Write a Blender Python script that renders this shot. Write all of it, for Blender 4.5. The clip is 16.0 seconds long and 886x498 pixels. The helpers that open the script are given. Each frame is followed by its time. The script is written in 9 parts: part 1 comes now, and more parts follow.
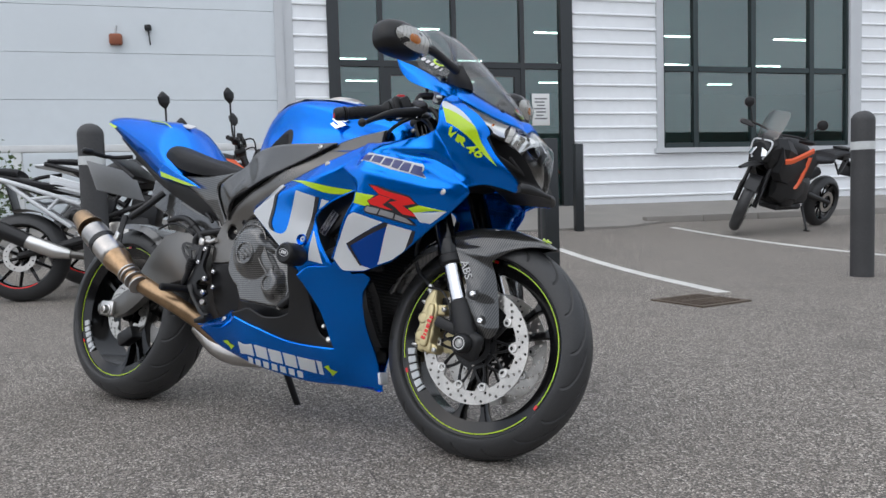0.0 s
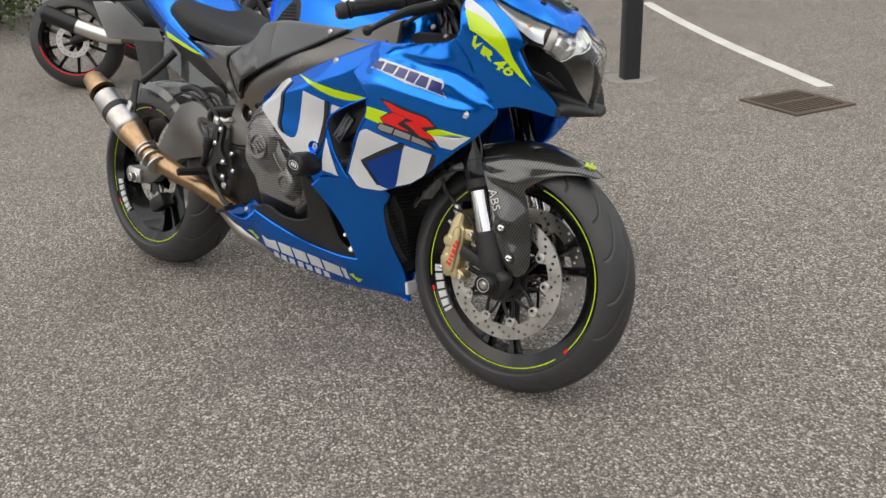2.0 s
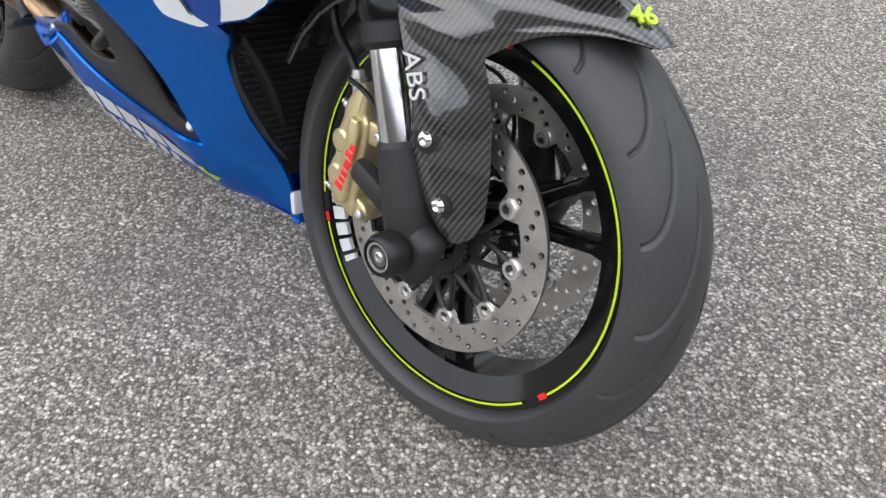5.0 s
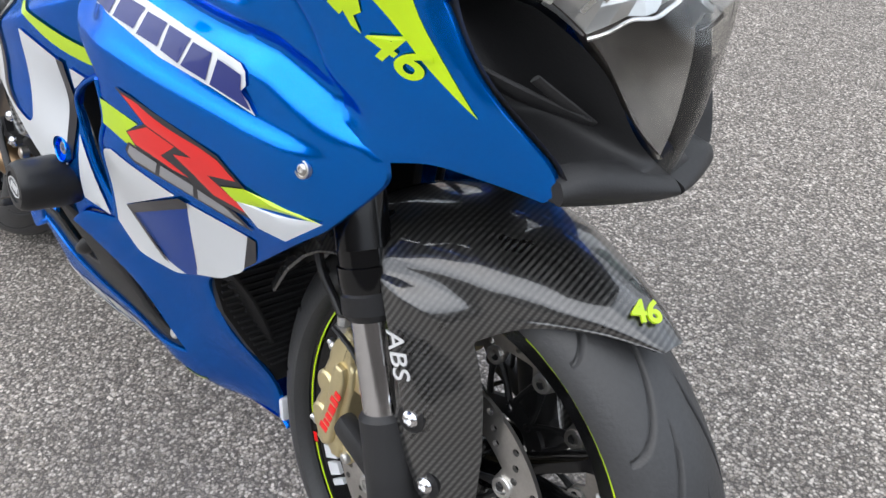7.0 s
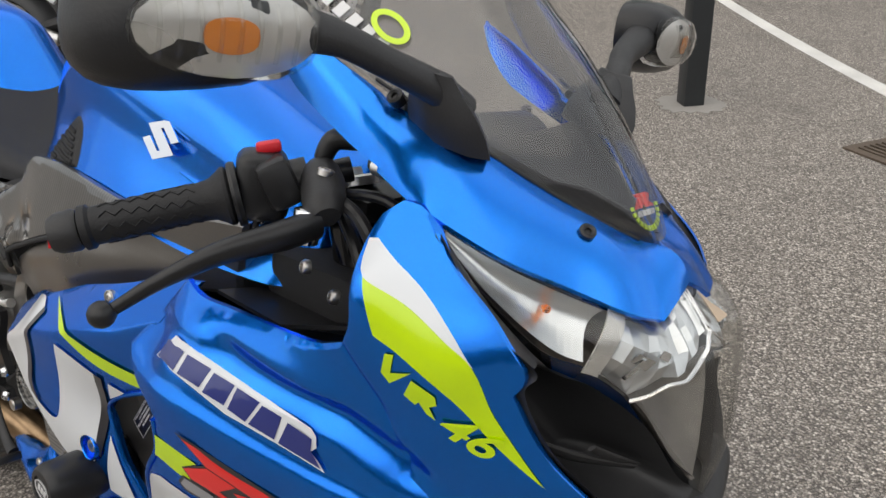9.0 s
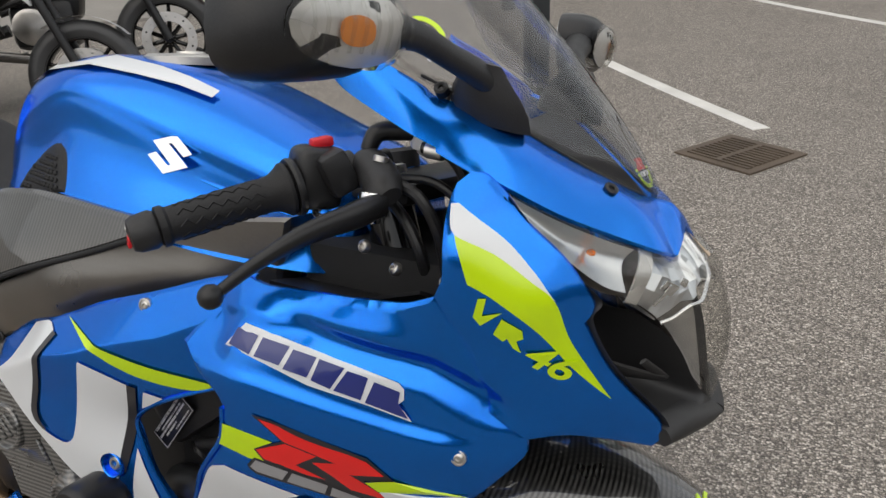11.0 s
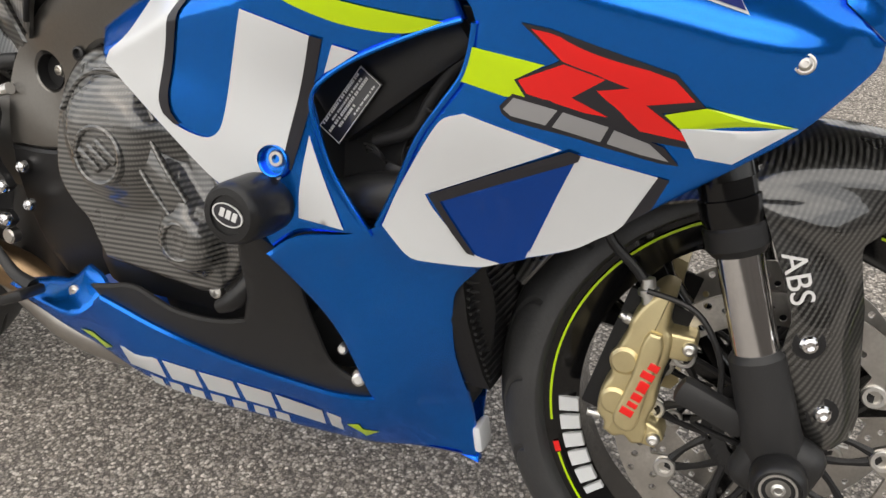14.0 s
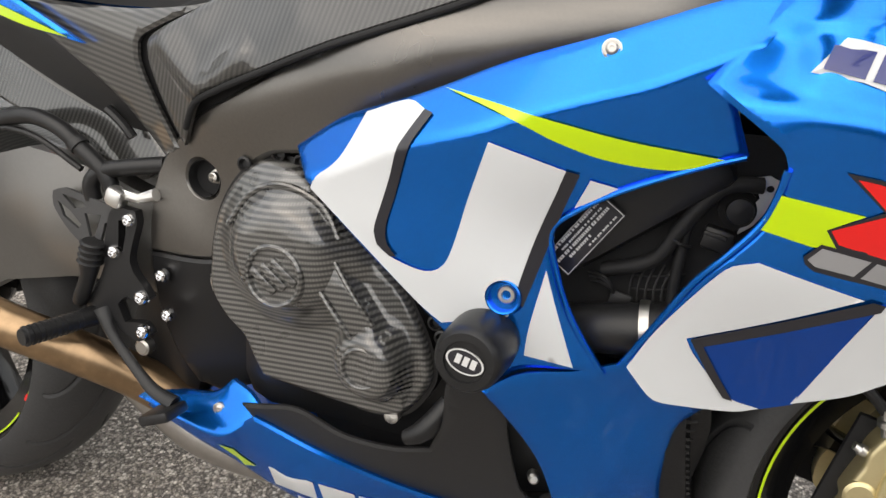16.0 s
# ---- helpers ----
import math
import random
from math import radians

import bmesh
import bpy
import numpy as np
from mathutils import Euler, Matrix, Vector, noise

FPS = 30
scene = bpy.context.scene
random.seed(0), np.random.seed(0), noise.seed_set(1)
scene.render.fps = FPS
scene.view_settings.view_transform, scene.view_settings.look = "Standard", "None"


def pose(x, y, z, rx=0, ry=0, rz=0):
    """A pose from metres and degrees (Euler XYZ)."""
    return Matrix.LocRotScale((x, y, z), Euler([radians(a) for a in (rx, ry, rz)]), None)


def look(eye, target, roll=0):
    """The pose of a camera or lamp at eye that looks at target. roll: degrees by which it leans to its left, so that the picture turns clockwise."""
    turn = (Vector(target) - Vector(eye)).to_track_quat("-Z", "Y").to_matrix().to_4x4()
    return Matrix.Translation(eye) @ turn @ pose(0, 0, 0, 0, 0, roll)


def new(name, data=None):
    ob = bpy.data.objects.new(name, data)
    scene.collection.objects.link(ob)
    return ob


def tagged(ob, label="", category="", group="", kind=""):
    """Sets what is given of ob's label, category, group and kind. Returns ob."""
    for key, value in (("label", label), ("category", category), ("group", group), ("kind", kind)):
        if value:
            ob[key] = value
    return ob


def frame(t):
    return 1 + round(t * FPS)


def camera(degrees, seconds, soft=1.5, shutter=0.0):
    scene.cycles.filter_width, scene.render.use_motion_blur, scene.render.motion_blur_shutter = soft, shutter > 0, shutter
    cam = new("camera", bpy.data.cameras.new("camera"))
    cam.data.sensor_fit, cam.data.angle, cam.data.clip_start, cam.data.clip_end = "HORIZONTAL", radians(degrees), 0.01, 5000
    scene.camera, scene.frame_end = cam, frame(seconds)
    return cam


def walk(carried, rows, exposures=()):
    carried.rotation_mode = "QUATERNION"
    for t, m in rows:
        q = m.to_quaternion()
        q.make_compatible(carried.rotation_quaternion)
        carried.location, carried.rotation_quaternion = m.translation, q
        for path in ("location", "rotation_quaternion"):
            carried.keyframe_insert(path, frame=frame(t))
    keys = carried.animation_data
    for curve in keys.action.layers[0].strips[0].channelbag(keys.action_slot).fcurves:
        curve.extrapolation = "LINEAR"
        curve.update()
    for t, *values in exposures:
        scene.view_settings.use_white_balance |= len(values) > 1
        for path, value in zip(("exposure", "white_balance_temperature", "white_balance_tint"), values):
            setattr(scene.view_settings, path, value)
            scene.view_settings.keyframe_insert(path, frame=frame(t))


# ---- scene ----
cam = camera(59.5, 16.0)
PATH = [
    (0, (2.491, -1.744, 0.7), (1.425, -0.057, 0.563), -1.7),
    (0.5, (2.459, -1.71, 0.851), (1.38, -0.054, 0.545), -1.5),
    (1, (2.423, -1.672, 1.023), (1.321, -0.078, 0.529), -1.7),
    (1.5, (2.412, -1.554, 1.115), (1.283, -0.047, 0.44), -2.3),
    (2, (2.426, -1.359, 1.14), (1.262, 0.042, 0.314), -3.3),
    (2.5, (2.368, -1.148, 1.102), (1.174, 0.145, 0.154), -4.1),
    (3, (2.287, -0.954, 1.052), (1.064, 0.233, 0.005), -4.7),
    (3.2, (2.261, -0.868, 1.015), (1.031, 0.279, -0.067), -4.9),
    (5.3, (1.966, -0.443, 0.859), (0.846, 0.629, -0.405), -1.2),
    (5.5, (1.946, -0.414, 0.869), (0.826, 0.659, -0.393), -1.1),
    (6, (1.912, -0.368, 0.904), (0.774, 0.708, -0.341), -1.0),
    (6.5, (1.896, -0.346, 0.96), (0.723, 0.734, -0.247), -1.6),
    (7, (1.891, -0.33, 1.001), (0.675, 0.761, -0.152), -2.2),
    (7.5, (1.89, -0.317, 1.048), (0.637, 0.797, -0.043), -2.8),
    (8, (1.887, -0.311, 1.104), (0.618, 0.841, 0.073), -3.2),
    (8.5, (1.859, -0.325, 1.148), (0.609, 0.894, 0.173), -3.2),
    (9, (1.797, -0.357, 1.198), (0.599, 0.96, 0.287), -3.1),
    (9.2, (1.769, -0.366, 1.214), (0.601, 0.995, 0.329), -3.1),
    (11.3, (1.679, -0.599, 1.183), (0.856, 1.009, 0.325), -2.7),
    (11.5, (1.655, -0.618, 1.169), (0.862, 0.99, 0.283), -2.7),
    (12, (1.593, -0.653, 1.13), (0.854, 0.946, 0.183), -2.5),
    (12.5, (1.543, -0.662, 1.084), (0.84, 0.926, 0.093), -2.4),
    (13, (1.495, -0.663, 1.013), (0.81, 0.92, 0.001), -1.9),
    (13.5, (1.457, -0.663, 0.933), (0.774, 0.922, -0.079), -1.4),
    (14, (1.408, -0.672, 0.88), (0.714, 0.917, -0.117), -1.1),
    (14.5, (1.34, -0.673, 0.848), (0.633, 0.921, -0.132), -1.2),
    (15, (1.26, -0.683, 0.845), (0.547, 0.917, -0.12), -1.3),
    (15.5, (1.203, -0.683, 0.886), (0.509, 0.934, -0.065), -1.2),
    (16, (1.159, -0.665, 0.944), (0.493, 0.97, 0.004), -1.2),
]
EXPOSURES = [(0.0, 0.46, 6200, 10), (0.7, 0.52, 6500, 10), (1.5, 0.62, 7000, 10), (3.0, 0.84, 6800, 10), (5.4, 1.23, 6300, 10), (6.3, 1.27, 6300, 10), (7.1, 1.15, 6250, 10), (8.0, 0.74, 6600, 10), (9.0, 0.62, 6900, 10), (11.5, 0.48, 6900, 10), (12.5, 0.68, 7250, 10), (14.0, 0.96, 7150, 10), (16.0, 1.08, 7100, 10)]
walk(cam, [(t, look(eye, target, roll)) for t, eye, target, roll in PATH], EXPOSURES)

# ---- light ----
world = bpy.data.worlds.new("overcast_sky")
scene.world = world
world.use_nodes = True
wn = world.node_tree.nodes
wl = world.node_tree.links
wn.clear()
sky = wn.new("ShaderNodeTexSky")
sky.sky_type = "NISHITA"
sky.sun_disc = False
sky.sun_elevation = radians(48)
sky.sun_rotation = radians(200)
sky.air_density, sky.dust_density = 1.0, 3.0
cloud_co = wn.new("ShaderNodeTexCoord")
cloud = wn.new("ShaderNodeTexNoise")
cloud.inputs["Scale"].default_value = 3.2
cloud.inputs["Detail"].default_value = 5
cloud_ramp = wn.new("ShaderNodeValToRGB")
cloud_ramp.color_ramp.elements[0].position, cloud_ramp.color_ramp.elements[0].color = 0.30, (3.4, 3.7, 4.1, 1)
cloud_ramp.color_ramp.elements[1].position, cloud_ramp.color_ramp.elements[1].color = 0.72, (7.6, 7.7, 7.9, 1)
cloud_mix = wn.new("ShaderNodeMixRGB")
cloud_mix.inputs[0].default_value = 0.85
back = wn.new("ShaderNodeBackground")
back.inputs["Strength"].default_value = 0.142
wout = wn.new("ShaderNodeOutputWorld")
wl.new(cloud_co.outputs["Generated"], cloud.inputs["Vector"])
wl.new(cloud.outputs["Fac"], cloud_ramp.inputs["Fac"])
wl.new(sky.outputs["Color"], cloud_mix.inputs[1])
wl.new(cloud_ramp.outputs["Color"], cloud_mix.inputs[2])
wl.new(cloud_mix.outputs["Color"], back.inputs["Color"])
wl.new(back.outputs["Background"], wout.inputs["Surface"])
sun = new("sun", bpy.data.lights.new("sun", "SUN"))
sun.data.energy, sun.data.angle, sun.data.color = 0.7, radians(90), (1.0, 0.96, 0.9)
sun.matrix_world = look((2.0, -3.5, 9), (0.9, 0.6, 0))


# ---- materials ----
def tree(name):
    m = bpy.data.materials.new(name)
    m.use_nodes = True
    nt = m.node_tree
    return m, nt, nt.nodes["Principled BSDF"]


def mixed(nt, fac, a, b, mode="MIX"):
    n = nt.nodes.new("ShaderNodeMixRGB")
    n.blend_type = mode
    for slot, v in ((0, fac), (1, a), (2, b)):
        if isinstance(v, bpy.types.NodeSocket):
            nt.links.new(v, n.inputs[slot])
        else:
            n.inputs[slot].default_value = v if slot == 0 else (*v, 1) if isinstance(v, tuple) else (v, v, v, 1)
    return n.outputs[0]


def noise_of(nt, scale, detail=3, rough=0.55, kind="Object"):
    co = nt.nodes.new("ShaderNodeTexCoord")
    n = nt.nodes.new("ShaderNodeTexNoise")
    n.inputs["Scale"].default_value, n.inputs["Detail"].default_value, n.inputs["Roughness"].default_value = scale, detail, rough
    nt.links.new(co.outputs[kind], n.inputs["Vector"])
    return n.outputs["Fac"]


def stepped(nt, fac, lo, hi, a=0.0, b=1.0):
    n = nt.nodes.new("ShaderNodeMapRange")
    nt.links.new(fac, n.inputs["Value"])
    for slot, v in (("From Min", lo), ("From Max", hi), ("To Min", a), ("To Max", b)):
        n.inputs[slot].default_value = v
    return n.outputs["Result"]


def bumped(nt, bsdf, height, strength, distance):
    b = nt.nodes.new("ShaderNodeBump")
    b.inputs["Strength"].default_value, b.inputs["Distance"].default_value = strength, distance
    nt.links.new(height, b.inputs["Height"])
    nt.links.new(b.outputs["Normal"], bsdf.inputs["Normal"])


def plain(name, colour, rough=0.5, metal=0.0, vary=0.12, grain=60.0, bump=0.15, coat=0.0, large=3.0, spec=0.5):
    """A surface with stains at a large scale, grain at a fine one, and a fine relief."""
    m, nt, p = tree(name)
    big, fine = noise_of(nt, large, 4), noise_of(nt, grain, 3)
    dark = tuple(c * (1 - vary) for c in colour)
    light = tuple(min(1.0, c * (1 + vary)) for c in colour)
    c = mixed(nt, stepped(nt, big, 0.3, 0.7), dark, light)
    c = mixed(nt, stepped(nt, fine, 0.35, 0.7, 0, 0.5), c, tuple(x * (1 - 1.2 * vary) for x in colour))
    nt.links.new(c, p.inputs["Base Color"])
    nt.links.new(stepped(nt, big, 0.25, 0.75, max(0.02, rough * 0.85), min(1, rough * 1.15)), p.inputs["Roughness"])
    p.inputs["Metallic"].default_value = metal
    p.inputs["Specular IOR Level"].default_value = spec
    p.inputs["Coat Weight"].default_value = coat
    p.inputs["Coat Roughness"].default_value = 0.06
    if bump:
        bumped(nt, p, fine, bump, 0.002)
    return m


def paint(name, colour, metal=0.5, rough=0.32):
    """Clear-coated vehicle paint with a fine flake."""
    m, nt, p = tree(name)
    flake = noise_of(nt, 2600, 2)
    soft = noise_of(nt, 5, 2)
    c = mixed(nt, stepped(nt, flake, 0.35, 0.68), tuple(x * 0.86 for x in colour), tuple(min(1, x * 1.16) for x in colour))
    c = mixed(nt, stepped(nt, soft, 0.3, 0.7, 0, 0.12), c, tuple(x * 0.8 for x in colour))
    nt.links.new(c, p.inputs["Base Color"])
    p.inputs["Metallic"].default_value, p.inputs["Roughness"].default_value = metal, rough
    p.inputs["Coat Weight"].default_value, p.inputs["Coat Roughness"].default_value = 0.45, 0.03
    p.inputs["Coat IOR"].default_value = 1.5
    p.inputs["Specular Tint"].default_value = (0.25, 0.5, 1.0, 1)
    dust = noise_of(nt, 40, 4)
    nt.links.new(stepped(nt, dust, 0.4, 0.8, 0.015, 0.06), p.inputs["Coat Roughness"])
    return m


def weave(name, pitch=0.0055, ways=((0.62, 0.42, -0.66), (0.66, -0.42, 0.62)), dark=0.010, light=0.085, rough=0.3):
    """Twill carbon cloth under lacquer: slanting stripes of fibre that catch the light by turns, crossed by the finer weft."""
    m, nt, p = tree(name)
    co = nt.nodes.new("ShaderNodeTexCoord")
    waves = []
    for way, size in ((ways[0], pitch), (ways[1], pitch * 0.5)):
        d = nt.nodes.new("ShaderNodeVectorMath")
        d.operation = "DOT_PRODUCT"
        v = Vector(way).normalized() * (2 * math.pi / size)
        d.inputs[1].default_value = v
        nt.links.new(co.outputs["Object"], d.inputs[0])
        s = nt.nodes.new("ShaderNodeMath")
        s.operation = "SINE"
        nt.links.new(d.outputs["Value"], s.inputs[0])
        waves.append(stepped(nt, s.outputs[0], -0.7, 0.7))
    f = mixed(nt, 0.35, waves[0], waves[1], "MULTIPLY")
    c = mixed(nt, f, (dark,) * 3, (light, light * 0.98, light * 0.93))
    nt.links.new(c, p.inputs["Base Color"])
    nt.links.new(stepped(nt, noise_of(nt, 9, 3), 0.3, 0.7, rough * 0.8, rough * 1.2), p.inputs["Roughness"])
    p.inputs["Coat Weight"].default_value, p.inputs["Coat Roughness"].default_value = 1.0, 0.025
    p.inputs["Coat IOR"].default_value = 1.65
    bumped(nt, p, f, 0.10, 0.0005)
    return m


def clear(name, colour=(1, 1, 1), rough=0.02):
    m, nt, p = tree(name)
    p.inputs["Base Color"].default_value = (*colour, 1)
    p.inputs["Transmission Weight"].default_value = 1.0
    p.inputs["IOR"].default_value = 1.45
    nt.links.new(stepped(nt, noise_of(nt, 14, 4), 0.4, 0.8, rough, rough + 0.05), p.inputs["Roughness"])
    return m


def thin(name, colour, rough=0.02, mirror_share=0.035):
    """A thin clear sheet: straight through with its tint, and a gloss that grows towards grazing."""
    m, nt, p = tree(name)
    out = nt.nodes["Material Output"]
    nt.nodes.remove(p)
    see, gloss, mix, facing, steep, share = (nt.nodes.new(k) for k in ("ShaderNodeBsdfTransparent", "ShaderNodeBsdfGlossy", "ShaderNodeMixShader", "ShaderNodeLayerWeight", "ShaderNodeMath", "ShaderNodeMath"))
    see.inputs["Color"].default_value = (*colour, 1)
    facing.inputs["Blend"].default_value = 0.5
    steep.operation, share.operation = "POWER", "MULTIPLY_ADD"
    steep.inputs[1].default_value = 5.0
    share.inputs[1].default_value, share.inputs[2].default_value = 1 - mirror_share, mirror_share
    nt.links.new(facing.outputs["Facing"], steep.inputs[0])
    nt.links.new(steep.outputs[0], share.inputs[0])
    nt.links.new(stepped(nt, noise_of(nt, 14, 4), 0.4, 0.8, rough, rough + 0.04), gloss.inputs["Roughness"])
    nt.links.new(share.outputs[0], mix.inputs[0])
    nt.links.new(see.outputs[0], mix.inputs[1])
    nt.links.new(gloss.outputs[0], mix.inputs[2])
    nt.links.new(mix.outputs[0], out.inputs["Surface"])
    return m


def glowing(name, colour, strength):
    m, nt, p = tree(name)
    p.inputs["Base Color"].default_value = (*colour, 1)
    p.inputs["Emission Color"].default_value = (*colour, 1)
    p.inputs["Emission Strength"].default_value = strength
    return m


def asphalt():
    """Coarse tarmac: pale and dark chippings in a dark binder, worn and stained in patches."""
    m, nt, p = tree("asphalt")
    co = nt.nodes.new("ShaderNodeTexCoord")
    wob = nt.nodes.new("ShaderNodeTexNoise")
    wob.inputs["Scale"].default_value, wob.inputs["Detail"].default_value = 90, 2
    nt.links.new(co.outputs["Object"], wob.inputs["Vector"])
    shift = nt.nodes.new("ShaderNodeVectorMath")
    shift.operation = "MULTIPLY_ADD"
    shift.inputs[1].default_value = (0.006, 0.006, 0.006)
    nt.links.new(wob.outputs["Color"], shift.inputs[0])
    nt.links.new(co.outputs["Object"], shift.inputs[2])
    tones, gaps = [], []
    for scale in (180, 400):
        v = nt.nodes.new("ShaderNodeTexVoronoi")
        v.inputs["Scale"].default_value = scale
        nt.links.new(shift.outputs[0], v.inputs["Vector"])
        sp = nt.nodes.new("ShaderNodeSeparateColor")
        nt.links.new(v.outputs["Color"], sp.inputs[0])
        tones.append(sp.outputs[0])
        gaps.append(v.outputs["Distance"])
    cols = []
    for tone in tones:
        ramp = nt.nodes.new("ShaderNodeValToRGB")
        el = ramp.color_ramp.elements
        el[0].position, el[0].color = 0.0, (0.054, 0.048, 0.043, 1)
        el[1].position, el[1].color = 1.0, (0.913, 0.828, 0.740, 1)
        for at, c in ((0.28, (0.111, 0.100, 0.090)), (0.45, (0.212, 0.184, 0.156)), (0.60, (0.266, 0.244, 0.224)), (0.80, (0.456, 0.406, 0.352)), (0.93, (0.658, 0.605, 0.545))):
            e = el.new(at)
            e.color = (*c, 1)
        nt.links.new(tone, ramp.inputs["Fac"])
        cols.append(ramp.outputs["Color"])
    c = mixed(nt, 0.32, cols[0], cols[1])
    c = mixed(nt, stepped(nt, gaps[0], 0.45, 0.75, 0, 0.75), c, (0.042, 0.039, 0.036))
    worn = stepped(nt, noise_of(nt, 0.8, 5, 0.6), 0.35, 0.72, 0.0, 0.24)
    c = mixed(nt, worn, c, (0.143, 0.132, 0.120))
    blot = stepped(nt, noise_of(nt, 1.6, 6, 0.74), 0.54, 0.70, 0.0, 0.35)
    c = mixed(nt, blot, c, (0.091, 0.083, 0.075))
    nt.links.new(c, p.inputs["Base Color"])
    p.inputs["Roughness"].default_value = 0.85
    p.inputs["Specular IOR Level"].default_value = 0.3
    b = nt.nodes.new("ShaderNodeBump")
    b.invert = True
    b.inputs["Strength"].default_value, b.inputs["Distance"].default_value = 0.6, 0.004
    nt.links.new(mixed(nt, 0.5, gaps[0], gaps[1]), b.inputs["Height"])
    nt.links.new(b.outputs["Normal"], p.inputs["Normal"])
    return m


M_ASPHALT = asphalt()
M_BLUE = paint("blue_metallic_paint", (0.0, 0.186, 0.79), 0.90, 0.22)
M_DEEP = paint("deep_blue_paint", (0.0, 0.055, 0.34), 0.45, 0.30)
M_SCREENBLUE = paint("blue_gloss_paint", (0.0, 0.190, 0.78), 0.88, 0.25)
M_WHITE = plain("white_vinyl", (0.64, 0.66, 0.68), 0.32, 0, 0.03, 30, 0.02, coat=0.6)
M_LIME = plain("lime_vinyl", (0.50, 0.72, 0.0), 0.32, 0, 0.04, 30, 0.02, coat=0.6)
M_RED = plain("red_vinyl", (0.78, 0.006, 0.006), 0.32, 0, 0.04, 30, 0.02, coat=0.6)
M_INK = plain("black_vinyl", (0.012, 0.012, 0.018), 0.35, 0, 0.1, 30, 0.02, coat=0.5)
M_NAVY = plain("navy_vinyl", (0.012, 0.022, 0.16), 0.33, 0, 0.05, 30, 0.02, coat=0.6)
M_GREYV = plain("grey_vinyl", (0.30, 0.30, 0.31), 0.35, 0.1, 0.05, 30, 0.02, coat=0.5)
M_SILVERV = plain("silver_lettering", (0.62, 0.62, 0.62), 0.4, 0.0, 0.05, 30, 0.02)
M_RUBBER = plain("tyre_rubber", (0.037, 0.0375, 0.039), 0.47, 0, 0.25, 220, 0.22, large=6, spec=0.5)
M_RIM = plain("gloss_black_rim", (0.005, 0.005, 0.0055), 0.12, 0.0, 0.1, 40, 0.0, spec=0.45)
M_PLASTIC = plain("black_plastic", (0.014, 0.014, 0.015), 0.38, 0, 0.2, 400, 0.10, spec=0.38)
M_MATT = plain("matt_black_plastic", (0.021, 0.021, 0.022), 0.50, 0, 0.2, 500, 0.15, spec=0.40)
M_FRAME = plain("satin_dark_frame", (0.20, 0.19, 0.178), 0.30, 0.92, 0.10, 300, 0.05)
M_ARM = plain("satin_black_swing_arm", (0.20, 0.195, 0.187), 0.40, 0.7, 0.10, 200, 0.05)
M_SEAT = plain("seat_vinyl", (0.012, 0.012, 0.014), 0.52, 0, 0.2, 700, 0.4, spec=0.3)
M_PAD = plain("rubber_grip", (0.014, 0.014, 0.015), 0.55, 0, 0.2, 500, 0.25, spec=0.3)
M_CHROME = plain("chrome", (0.80, 0.80, 0.81), 0.12, 1.0, 0.04, 20, 0.0)
M_STEEL = plain("brushed_steel", (0.58, 0.56, 0.53), 0.36, 1.0, 0.12, 180, 0.1, large=14)
M_DISC = plain("ground_steel_disc", (0.56, 0.54, 0.51), 0.32, 0.95, 0.20, 260, 0.05, large=20)
M_ALU = plain("bare_aluminium", (0.72, 0.71, 0.69), 0.38, 1.0, 0.1, 120, 0.08)
M_TITAN = plain("titanium_sleeve", (0.50, 0.48, 0.46), 0.33, 1.0, 0.14, 90, 0.05, large=16)
M_BRONZE = plain("heat_tinted_pipe", (0.40, 0.27, 0.16), 0.34, 1.0, 0.30, 60, 0.05, large=18)
M_GOLD = plain("gold_anodised_caliper", (0.66, 0.56, 0.32), 0.34, 0.75, 0.08, 160, 0.05)
M_CARBON = weave("carbon_twill", 0.0056, ((0.86, 0.30, -0.42), (0.30, -0.50, 0.80)), 0.004, 0.068)
M_CARBONH = weave("carbon_twill_cover", 0.0062, ((0.06, 0.12, -0.99), (0.99, 0.0, 0.08)), 0.024, 0.15)
M_CARBONV = weave("carbon_look_vinyl", 0.0052, ((0.93, 0.15, -0.35), (0.35, 0.0, 0.93)), 0.014, 0.056, 0.45)
M_CARBONT = weave("carbon_look_tail_vinyl", 0.0065, ((0.22, 0.1, 0.97), (0.97, 0.0, -0.22)), 0.026, 0.092, 0.42)
M_LENS = thin("clear_lens", (0.95, 0.95, 0.94))
M_SMOKE = thin("smoked_screen", (0.80, 0.80, 0.80), 0.02, 0.055)
M_AMBER = clear("amber_bulb", (1.0, 0.25, 0.02), 0.1)
M_TAPE = plain("beige_tape", (0.52, 0.40, 0.29), 0.6, 0, 0.08, 80, 0.05)
M_REFLECT = plain("reflector_mirror", (0.80, 0.82, 0.84), 0.10, 1.0, 0.06, 30, 0.0)
M_POCKET = plain("lamp_pocket_chrome", (0.72, 0.74, 0.76), 0.30, 0.95, 0.12, 60, 0.02)
M_BOWL = plain("lamp_housing_grey", (0.135, 0.120, 0.108), 0.30, 0.25, 0.45, 40, 0.02, coat=0.3)
M_DASH = plain("textured_dash_plastic", (0.030, 0.030, 0.032), 0.6, 0, 0.2, 900, 0.4, spec=0.35)
M_DISH = plain("pressed_lamp_dish", (0.60, 0.59, 0.57), 0.28, 0.55, 0.12, 90, 0.05)
# near-black that paints the shade inside gaps, slots and cavities
M_SHADE = plain("cavity_shade_black", (0.006, 0.006, 0.007), 0.8, 0, 0.2, 40, 0.0)
M_MESH = plain("radiator_black", (0.012, 0.012, 0.013), 0.55, 0.3, 0.2, 300, 0.2)
